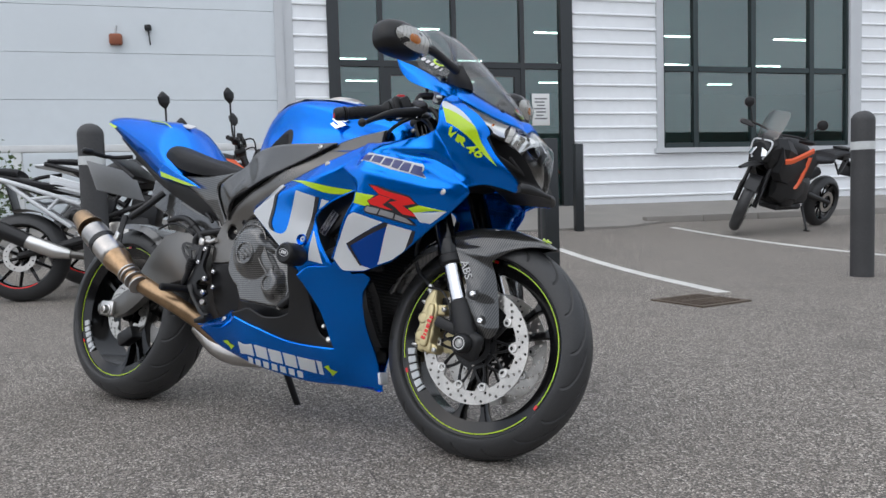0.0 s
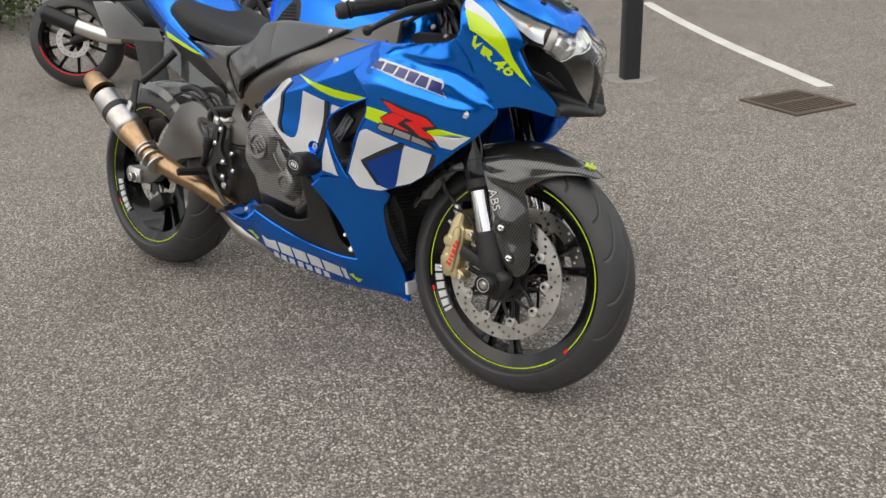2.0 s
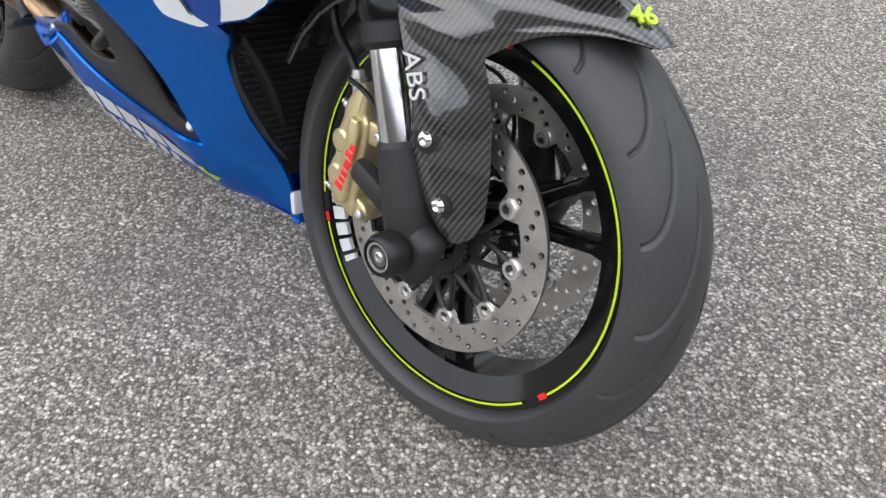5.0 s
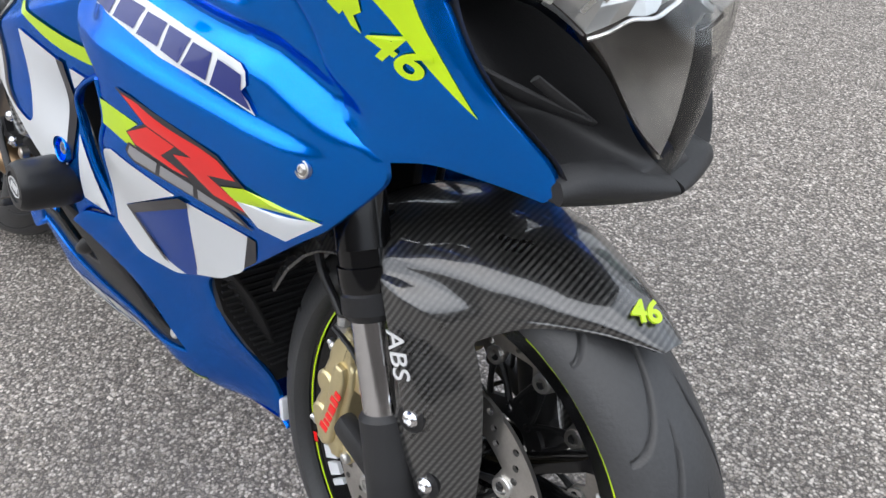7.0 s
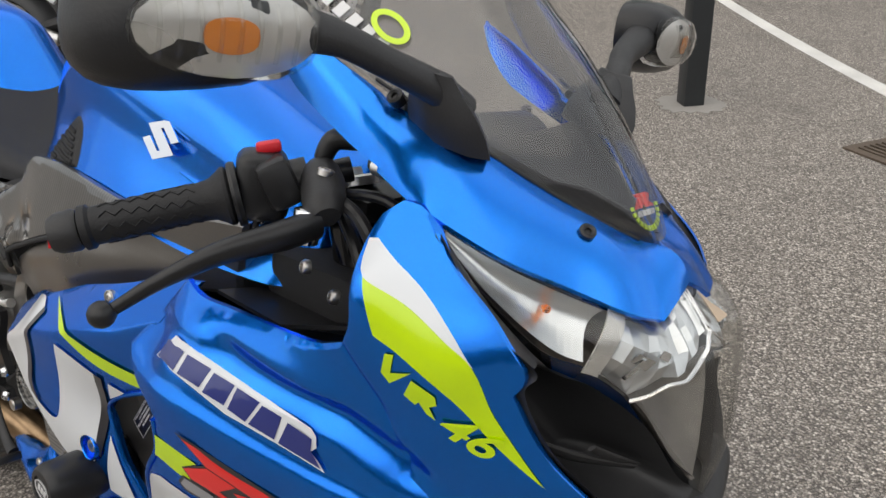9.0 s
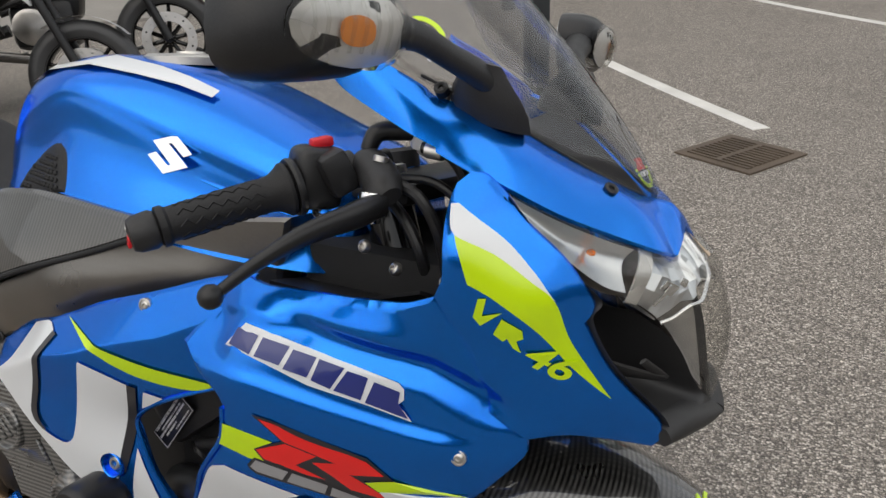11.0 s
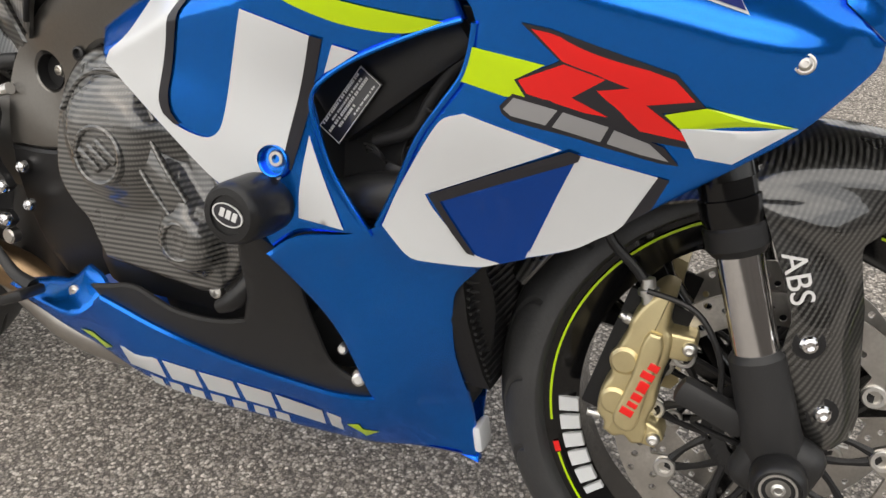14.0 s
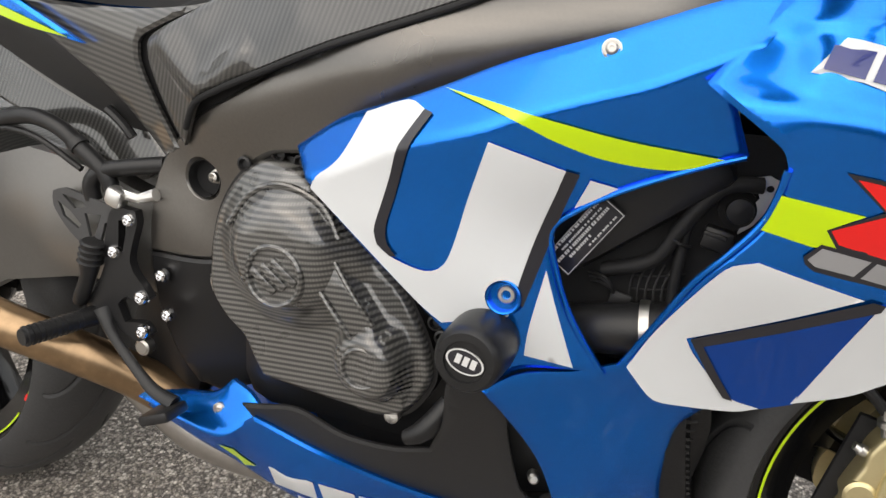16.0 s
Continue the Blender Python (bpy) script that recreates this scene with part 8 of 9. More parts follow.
# added dark filler that closes the see-through gap by the foot plate
part("linkage_block", Geo().rbox((0.500, -0.035, 0.365), (0.13, 0.09, 0.16), 0.02, pose(0, 0, 0, 0, 15, 0)), M_PLASTIC, bike)
part("shock", Geo().tube([(0.46, 0, 0.40), (0.50, 0, 0.66)], 0.03, 16), M_STEEL, bike)
hug = part("rear_hugger", Geo().rings([[RW + Vector((math.cos(a) * r, w, math.sin(a) * r)) for w in (-0.105, -0.09, -0.05, 0, 0.05, 0.09, 0.105) for r in ((0.322 if abs(w) < 0.06 else 0.316 if abs(w) < 0.1 else 0.295),)] for a in (radians(d) for d in range(22, 98, 5))], False, (False, False)), M_CARBONV, bike, "dark rear tyre hugger")
for pts, r in (([(0.29, -0.130, 0.628), (0.349, -0.134, 0.638), (0.394, -0.134, 0.628), (0.427, -0.133, 0.605), (0.455, -0.130, 0.581), (0.463, -0.128, 0.56)], 0.0105), ([(0.436, -0.130, 0.545), (0.436, -0.132, 0.565), (0.451, -0.130, 0.581), (0.49, -0.124, 0.590), (0.535, -0.115, 0.597)], 0.0105), ([(0.24, -0.130, 0.60), (0.30, -0.134, 0.618), (0.36, -0.136, 0.612), (0.42, -0.13, 0.58)], 0.004)):
    part("hose", Geo().tube(pts, r, 12, smooth=6), M_PLASTIC, bike)
part("hose_clip", Geo().tube([(0.417, -0.1335, 0.614), (0.424, -0.1335, 0.608)], 0.0125, 14), M_MATT, bike)
flat_tray = warp([(0.1, 0.75, 0.085), (0.5, 0.62, 0.105), (0.3, 0.65, 0.095), (0.4, 0.70, 0.095)])
tray = pair("tray_side", skin([(0.12, 0.79), (0.27, 0.772), (0.36, 0.750), (0.42, 0.715), (0.48, 0.665), (0.53, 0.60), (0.50, 0.575), (0.425, 0.592), (0.337, 0.622), (0.26, 0.645), (0.12, 0.70)], flat_tray, 0, 0.005, 0.012), M_CARBON, bike, "glossy carbon tail tray")
# two streaks painted for pale reflections on the glossy tray
decal("tray_trim", [(0.29, 0.700), (0.34, 0.700), (0.40, 0.676), (0.452, 0.650), (0.43, 0.648), (0.38, 0.662), (0.33, 0.682)], flat_tray, M_ARM, tray, 0.003, "grey streak painted for a reflection")
decal("tray_trim", [(0.30, 0.735), (0.345, 0.738), (0.39, 0.700), (0.42, 0.672), (0.385, 0.695), (0.35, 0.715)], flat_tray, M_TITAN, tray, 0.003)
part("shock_linkage", Geo().tube([(0.455, -0.118, 0.655), (0.478, -0.120, 0.640), (0.49, -0.118, 0.625)], 0.006, 8, smooth=3), M_PLASTIC, bike)
# passenger peg hanger
part("hanger", Geo().tube([(0.13, -0.17, 0.635), (0.17, -0.14, 0.68), (0.21, -0.105, 0.735)], 0.012, 10, smooth=4), M_PLASTIC, bike)
part("hanger_strap", Geo().tube([(0.125, -0.185, 0.64), (0.132, -0.20, 0.58), (0.150, -0.215, 0.535)], 0.010, 8, smooth=3, flat=0.5), M_PLASTIC, bike)
part("strap_plate", Geo().rbox((0.138, -0.222, 0.548), (0.022, 0.006, 0.06), 0.003, pose(0, 0, 0, 0, 28, 0)), M_ALU, bike)

# exhaust
EX = [Vector(p) for p in ((-0.030, -0.232, 0.612), (0.070, -0.228, 0.545), (0.190, -0.226, 0.468), (0.245, -0.222, 0.428), (0.33, -0.190, 0.384), (0.40, -0.150, 0.347), (0.47, -0.100, 0.300), (0.56, -0.06, 0.245), (0.75, -0.03, 0.212), (0.86, -0.02, 0.215))]
ex = part("exhaust", Geo().tube([EX[3].lerp(EX[4], -0.2), EX[3].lerp(EX[4], 0.3), EX[4], EX[5], EX[6], EX[7], EX[8], EX[9]], [0.031, 0.029, 0.028, 0.028, 0.029, 0.031, 0.036, 0.036], 28, smooth=6), M_BRONZE, bike, "heat-tinted bronze exhaust pipe")
d1 = (EX[2] - EX[1]).normalized()
part("silencer", Geo().lathe(EX[1] - d1 * 0.055, d1, [(0, 0.040), (0.004, 0.0445), (0.010, 0.045), (0.062, 0.0452), (0.064, 0.0462), (0.072, 0.0462), (0.074, 0.0452), (0.150, 0.0452), (0.156, 0.044), (0.162, 0.039)], 44), M_TITAN, ex, "short titanium silencer sleeve")
part("silencer_tip", Geo().lathe(EX[0] - d1 * 0.030, d1, [(0.004, 0.026), (0, 0.029), (0.004, 0.0315), (0.03, 0.034), (0.068, 0.043), (0.075, 0.0435), (0.075, 0.030), (0.012, 0.0265)], 40), M_BRONZE, ex, "bronze-tinted silencer mouth")
part("silencer_cone", Geo().lathe(EX[2] - d1 * 0.030, d1, [(0, 0.044), (0.012, 0.044), (0.05, 0.036), (0.082, 0.032), (0.10, 0.031)], 40), M_BRONZE, ex)
for f, r in ((0.086, 0.036), (0.100, 0.0345), (0.125, 0.033), (0.155, 0.0325)):
    part("clamp_ring", Geo().lathe(EX[2] - d1 * 0.030 + d1 * f, d1, [(0, r - 0.004), (0.001, r), (0.006, r), (0.007, r - 0.004)], 36), M_TITAN, ex)
part("silencer_strap", Geo().lathe(EX[1] + d1 * 0.01, d1, [(0, 0.0455), (0.001, 0.0475), (0.022, 0.0475), (0.023, 0.0455)], 40), M_PLASTIC, ex)

part("collector", Geo().tube([(0.44, -0.075, 0.285), (0.52, -0.058, 0.226), (0.60, -0.05, 0.206), (0.72, -0.045, 0.205)], [0.030, 0.036, 0.037, 0.034], 24, smooth=5), M_TITAN, ex, "dull silver exhaust collector")

# rider foot controls
PLATE_PLANE = Matrix(((1, 0, 0, 0), (0, 0, -1, -0.132), (0, 1, 0, 0), (0, 0, 0, 1)))
pegs = part("foot_plate", Geo().plate([(p.x, p.y) for p in rounded([(0.476, 0.540), (0.511, 0.543), (0.514, 0.530), (0.500, 0.478), (0.519, 0.450), (0.528, 0.437), (0.511, 0.426), (0.492, 0.433), (0.478, 0.420), (0.488, 0.399), (0.516, 0.402), (0.527, 0.390), (0.509, 0.377), (0.479, 0.388), (0.458, 0.410), (0.431, 0.400), (0.428, 0.415), (0.447, 0.440), (0.464, 0.477), (0.462, 0.490)], 0.01, 70)], [[(0.486, 0.528), (0.500, 0.530), (0.490, 0.490), (0.483, 0.488)]], 0.012, PLATE_PLANE), M_PLASTIC, bike, "black adjustable footrest plate")
for x, z, r in ((0.503, 0.531, 0.0088), (0.478, 0.488, 0.0088), (0.516, 0.436, 0.0095), (0.530, 0.461, 0.0088), (0.537, 0.411, 0.0088), (0.516, 0.392, 0.0095), (0.439, 0.445, 0.005), (0.422, 0.418, 0.0062), (0.430, 0.393, 0.0068)):
    part("plate_bolt", bolt(Geo(), (x, -0.143 if x < 0.53 else -0.122, z), (0, -1, 0), r, 0.008), M_CHROME, pegs)
part("heel_guard", Geo().plate([(p.x, p.y) for p in rounded([(0.382, 0.550), (0.401, 0.556), (0.442, 0.548), (0.476, 0.541), (0.484, 0.522), (0.477, 0.493), (0.462, 0.469), (0.440, 0.466), (0.434, 0.480), (0.403, 0.503), (0.381, 0.532)], 0.008, 60)], [[(0.396, 0.548), (0.429, 0.542), (0.434, 0.536), (0.414, 0.532)], [(0.389, 0.538), (0.408, 0.528), (0.424, 0.513), (0.418, 0.507), (0.396, 0.520)], [(0.430, 0.528), (0.456, 0.529), (0.444, 0.500), (0.436, 0.500)], [(0.461, 0.520), (0.468, 0.522), (0.456, 0.492), (0.452, 0.494)]], 0.004, PLATE_PLANE @ Matrix.Translation((0, 0, 0.004))), M_POST, pegs, "slotted dark grey heel guard")
part("footrest", Geo().tube([(0.440, -0.140, 0.398), (0.436, -0.165, 0.398), (0.420, -0.235, 0.397)], [0.014, 0.012, 0.0100], 14, smooth=3), M_PLASTIC, pegs, "knurled black footrest")
for k in range(11):
    p = Vector((0.4365, -0.162, 0.398)).lerp(Vector((0.4215, -0.228, 0.397)), k / 10)
    part("footrest_knurl", Geo().lathe(p, (-0.22, -0.97, -0.01), [(0, 0.0100), (0.001, 0.0128), (0.003, 0.0128), (0.004, 0.0100)], 12), M_PLASTIC, pegs)
part("brake_pedal", Geo().tube([(0.455, -0.145, 0.410), (0.466, -0.150, 0.395), (0.480, -0.152, 0.376), (0.511, -0.155, 0.347), (0.540, -0.158, 0.325), (0.575, -0.162, 0.317)], [0.012, 0.008, 0.0065, 0.0065, 0.008, 0.010], 12, smooth=5, flat=0.7), M_PLASTIC, pegs, "black brake pedal")
part("pedal_tip", Geo().rbox((0.566, -0.172, 0.306), (0.046, 0.040, 0.014), 0.004, pose(0, 0, 0, 0, -22, 0)), M_PLASTIC, pegs)
part("master_cylinder", Geo().tube([(0.450, -0.150, 0.495), (0.444, -0.150, 0.470), (0.440, -0.150, 0.452), (0.428, -0.150, 0.425), (0.422, -0.150, 0.415)], [0.014, 0.013, 0.010, 0.010, 0.008], 14, smooth=3), M_PLASTIC, pegs)
for k in range(4):
    part("boot_ring", Geo().lathe((0.4515 - 0.0022 * k, -0.150, 0.498 - 0.008 * k), (-0.25, 0, -1), [(0, 0.013), (0.002, 0.0158), (0.004, 0.013)], 16), M_PLASTIC, pegs)
part("banjo_bolt", Geo().rbox((0.484, -0.142, 0.556), (0.024, 0.020, 0.024), 0.006, pose(0, 0, 0, 0, 20, 0)), M_ALU, pegs, "bright hydraulic fitting")
part("brake_switch", Geo().tube([(0.490, -0.138, 0.560), (0.512, -0.136, 0.557), (0.535, -0.134, 0.564)], [0.007, 0.006, 0.008], 10), M_ALU, pegs)
part("shift_bolt", Geo().lathe((0.500, -0.118, 0.362), (0, -1, 0), [(0, 0.011), (0.012, 0.011), (0.014, 0.008)], 14), M_STEEL, pegs)
part("footrest", Geo().tube([(0.440, 0.140, 0.390), (0.385, 0.232, 0.368)], 0.012, 14), M_PLASTIC, bike, "black footrest")
part("side_stand", Geo().tube([(0.62, 0.10, 0.26), (0.64, 0.16, 0.14), (0.655, 0.205, 0.050), (0.66, 0.225, 0.035)], [0.014, 0.012, 0.011, 0.010], 12, smooth=3).rbox((0.665, 0.238, 0.033), (0.05, 0.05, 0.010), 0.003, pose(0, 0, 0, 13, 0, 0)), M_PLASTIC, bike, "black side stand")

# ---- handlebars and controls ----
for side in (-1, 1):
    a, b = Vector((1.262, side * 0.160, 0.928)), Vector((1.1604, side * 0.3090, 0.8790))
    d = (b - a).normalized()
    bar = part("clip_on_bar", Geo().tube([a - d * 0.05, b], 0.0115, 16), M_PLASTIC, bike, "black clip-on handlebar")
    gp = a + d * 0.062
    gl = (b - gp).length
    part("grip", Geo().lathe(gp, d, [(-0.004, 0.0235), (-0.001, 0.0265), (0.002, 0.0265), (0.007, 0.0225), (0.014, 0.0185), (0.024, 0.0172), (gl * 0.5, 0.0168), (gl - 0.010, 0.0168), (gl - 0.007, 0.0195), (gl - 0.001, 0.0195), (gl + 0.001, 0.014)], 40), M_PAD, bar, "ribbed black rubber grip")
    side_v = d.orthogonal().normalized()
    up_v = d.cross(side_v)
    g = Geo()
    for row in range(9):
        zig = []
        for k in range(13):
            ang = 2 * math.pi * row / 9 + (0.16 if k % 2 else -0.16) + 0.5 * k / 12
            zig.append(gp + d * (0.026 + k * (gl - 0.044) / 12) + (side_v * math.cos(ang) + up_v * math.sin(ang)) * 0.0170)
        g.tube(zig, 0.0011, 5)
    part("grip_ribs", g, M_PAD, bar)
    part("bar_end", Geo().lathe(b + d * 0.001, d, [(0, 0.0165), (0.004, 0.0185), (0.018, 0.0175), (0.024, 0.0145), (0.0255, 0.006)], 28), M_MATT, bar, "black bar-end weight")
    part("bar_tag", Geo().rbox(b + d * 0.0255 + Vector((0, 0, -0.002)), (0.003, 0.012, 0.016), 0.0006, Matrix.Rotation(math.atan2(d.y, d.x), 4, "Z")), M_KILL, bar, "small red tag")
    sw = part("switch_box", Geo().rbox(a + d * 0.032 + Vector((0, 0, 0.004)), (0.046, 0.050, 0.062), 0.012, Matrix.Rotation(math.atan2(d.y, d.x), 4, "Z"), 3), M_PLASTIC, bar, "black switch housing")
    part("kill_switch" if side < 0 else "dip_switch", Geo().rbox(a + d * 0.030 + Vector((0.004, 0, 0.038)), (0.022, 0.016, 0.010), 0.003, Matrix.Rotation(math.atan2(d.y, d.x), 4, "Z") @ pose(0, 0, 0, 0, 12, 0)), M_KILL if side < 0 else M_PLASTIC, sw, "red engine stop switch" if side < 0 else "")
    part("throttle_collar", Geo().lathe(a + d * 0.056, d, [(-0.006, 0.020), (-0.005, 0.0285), (-0.001, 0.0295), (0.002, 0.0285), (0.003, 0.021)], 32), M_PLASTIC, bar)
    part("switch_wedge", Geo().rbox(a + d * 0.026 + Vector((0.018, side * 0.004, 0.010)), (0.030, 0.044, 0.044), 0.007, Matrix.Rotation(math.atan2(d.y, d.x), 4, "Z") @ pose(0, 0, 0, 0, 28, 0), 2), M_PLASTIC, sw)
    part("master_cylinder", Geo().tube([(1.276, side * 0.150, 0.940), (1.290, side * 0.158, 0.938), (1.306, side * 0.168, 0.930), (1.322, side * 0.180, 0.920), (1.332, side * 0.186, 0.914)], [0.013, 0.0185, 0.0205, 0.0190, 0.0120], 20, smooth=5, flat=0.85), M_MATT, bar, "black lever master cylinder")
    part("cylinder_cap", Geo().lathe((1.310, side * 0.171, 0.944), (0.1, side * -0.2, 1), [(0, 0.0075), (0.005, 0.0075), (0.006, 0.006), (0.006, 0.004), (0.003, 0.0035)], 18), M_STEEL, bar)
    part("hose_elbow", Geo().tube([(1.282, side * 0.150, 0.950), (1.288, side * 0.143, 0.968), (1.305, side * 0.132, 0.972), (1.330, side * 0.122, 0.972)], [0.008, 0.010, 0.0105, 0.0095], 14, smooth=5), M_PLASTIC, bar, "black hose elbow")
    part("elbow_knob", Geo().lathe((1.302, side * 0.134, 0.980), (0, 0, 1), [(0, 0.004), (0.006, 0.004), (0.007, 0.006), (0.012, 0.006), (0.014, 0.003)], 16), M_PLASTIC, bar)
    part("cylinder_clamp", Geo().lathe(a + d * 0.002, d, [(-0.012, 0.015), (-0.012, 0.020), (0.006, 0.020), (0.006, 0.015)], 24), M_PLASTIC, bar)
    lev = [Vector((1.318, side * 0.186, 0.905)), Vector((1.312, side * 0.215, 0.898)), Vector((1.290, side * 0.262, 0.884)), Vector((1.268, side * 0.300, 0.862)), Vector((1.256, side * 0.325, 0.845)), Vector((1.252, side * 0.336, 0.838))]
    lv = part("lever", Geo().tube(lev, [0.017, 0.0165, 0.0125, 0.0085, 0.007, 0.0065], 16, smooth=5, flat=0.75), M_PLASTIC, bar, "black brake lever" if side < 0 else "black clutch lever")
    part("lever_ball", Geo().lathe(lev[-1] - Vector((0, side * -0.004, 0)), (-0.25, side * 0.72, -0.45), [(-0.011, 0.002), (-0.009, 0.0072), (-0.004, 0.0105), (0, 0.0112), (0.005, 0.0100), (0.009, 0.0065), (0.011, 0.001)], 20), M_PLASTIC, lv)
    part("lever_pivot", Geo().lathe((1.314, side * 0.190, 0.908), (0, side * -0.1, 1), [(-0.02, 0.010), (0.006, 0.0135), (0.009, 0.0125), (0.0105, 0.009), (0.0108, 0)], 28), M_CHROME, lv, "polished pivot cap")
    part("cable", Geo().tube([(1.305, side * 0.150, 0.925), (1.345, side * 0.13, 0.925), (1.375, side * 0.12, 0.90), (1.37, side * 0.10, 0.84)], 0.005, 10, smooth=5), M_PLASTIC, bar)
    part("cable", Geo().tube([(1.29, side * 0.175, 0.90), (1.25, side * 0.19, 0.875), (1.21, side * 0.17, 0.86), (1.18, side * 0.12, 0.85)], 0.005, 10, smooth=5), M_PLASTIC, bar)
part("lever_spring", Geo().tube([(1.292, -0.198, 0.898), (1.272, -0.206, 0.889), (1.256, -0.200, 0.892), (1.262, -0.185, 0.900)], 0.0035, 8, smooth=6), M_CHROME, bike)
part("top_yoke", Geo().rbox((1.28, 0, 0.905), (0.075, 0.25, 0.026), 0.010), M_PLASTIC, bike, "black top yoke")
part("reservoir", Geo().lathe((1.335, -0.115, 0.955), (0, 0, 1), [(0, 0.019), (0.004, 0.021), (0.034, 0.021), (0.036, 0.0235), (0.048, 0.0235), (0.050, 0.020)], 28), M_SILVERV, bike, "pale fluid reservoir")
# added near-black box that stands for the shade down in the cockpit
part("dark_void", Geo().rbox((1.30, 0, 0.80), (0.20, 0.30, 0.10), 0.02), M_SHADE, bike)
part("cockpit_trim", sheet([[(1.20, -0.20, 0.812), (1.20, -0.12, 0.80)], [(1.30, -0.205, 0.812), (1.30, -0.12, 0.80)], [(1.37, -0.188, 0.83), (1.40, -0.12, 0.80)]], (0, 0, -0.004)), M_PLASTIC, bike)

for p, d in (((1.335, -0.175, 0.842), (-0.3, -0.9, 0.3)), ((1.300, -0.178, 0.860), (-0.2, -0.95, 0.2)), ((1.385, -0.165, 0.835), (-0.3, -0.9, 0.3))):
    part("stay_bolt", bolt(Geo(), p, d, 0.0068, 0.005), M_STEEL, bike)
part("fork_cap", Geo().lathe((1.272, -0.100, 0.918), (-0.33, 0, 0.94), [(0, 0.026), (0.008, 0.026), (0.010, 0.022), (0.010, 0.012), (0.018, 0.011), (0.019, 0)], 28), M_ALU, bike, "bright fork cap")
part("fork_cap", Geo().lathe((1.272, 0.140, 0.918), (-0.33, 0, 0.94), [(0, 0.026), (0.008, 0.026), (0.010, 0.022), (0.010, 0.012), (0.018, 0.011), (0.019, 0)], 28), M_ALU, bike, "bright fork cap")
part("ignition_lock", Geo().lathe((1.235, 0.0, 0.915), (-0.2, 0, 0.98), [(0, 0.024), (0.02, 0.024), (0.024, 0.020), (0.024, 0.0)], 24), M_PLASTIC, bike)
for pts in ([(1.345, -0.150, 0.960), (1.375, -0.150, 0.955), (1.392, -0.140, 0.920), (1.385, -0.120, 0.86)], [(1.320, -0.165, 0.925), (1.352, -0.168, 0.915), (1.372, -0.160, 0.880), (1.375, -0.14, 0.83)], [(1.300, -0.140, 0.905), (1.330, -0.150, 0.885), (1.350, -0.150, 0.850), (1.350, -0.13, 0.81)]):
    part("cockpit_hose", Geo().tube(pts, 0.0062, 10, smooth=6), M_PLASTIC, bike)
part("hose_joint", Geo().tube([(1.350, -0.1505, 0.9585), (1.368, -0.1505, 0.957)], 0.0082, 12), M_ALU, bike)
part("reservoir_bracket", Geo().rbox((1.345, -0.128, 0.985), (0.012, 0.010, 0.075), 0.003, pose(0, 0, 0, 0, 20, 0)), M_ALU, bike)


# ---- the other parked motorcycles ----
def ring_tyre(c, big, half, seg=56):
    side = big - half * 1.0
    prof = [(-half * 0.7, big - 0.095)] + [(half * math.sin(a), side + (big - side) * math.cos(a)) for a in (math.pi * k / 16 - math.pi / 2 for k in range(17))] + [(half * 0.7, big - 0.095), (0, big - 0.105)]
    return Geo().lathe(c, (0, -1, 0), prof, seg, True)


def plain_wheel(b, name, c, big, half, stripe=None, count=10, disc=0.13, sides=(-1, 1)):
    w = part(name, Geo().lathe(c, (0, -1, 0), [(-half * 0.75, big - 0.09), (-half * 0.75, big - 0.075), (half * 0.75, big - 0.075), (half * 0.75, big - 0.09), (half * 0.5, big - 0.105), (-half * 0.5, big - 0.105)], 56, True), M_RIM, b, "black alloy wheel")
    part("tyre", ring_tyre(c, big, half), M_RUBBER, w, "black tyre", 50)
    part("hub", Geo().lathe(c, (0, -1, 0), [(-0.08, 0.02), (-0.05, 0.035), (0.05, 0.035), (0.08, 0.02)], 24), M_RIM, w)
    for k in range(count):
        a = 2 * math.pi * (k + 0.3) / count
        e = Vector((math.cos(a), 0, math.sin(a)))
        part("spoke", Geo().tube([Vector(c) + e * 0.03, Vector(c) + e * (big - 0.09)], [0.014, 0.010], 8), M_RIM, w)
    for s in sides:
        part("brake_disc", Geo().plate(disc_pts(disc, 48), [disc_pts(disc * 0.66, 32)] + [disc_pts(0.006, 6, (disc * 0.85 * math.cos(a), disc * 0.85 * math.sin(a))) for a in (2 * math.pi * k / 16 for k in range(16))], 0.005, axes((c[0], c[1] + s * half * 0.95, c[2]), (0, s, 0))), M_STEEL, w)
    if stripe:
        part("rim_stripe", arc_band(Vector(c), Vector((0, -1, 0)), big - 0.094, big - 0.083, half * 0.98, 185, 300, 0.002), stripe, w, "red rim tape")
    return w


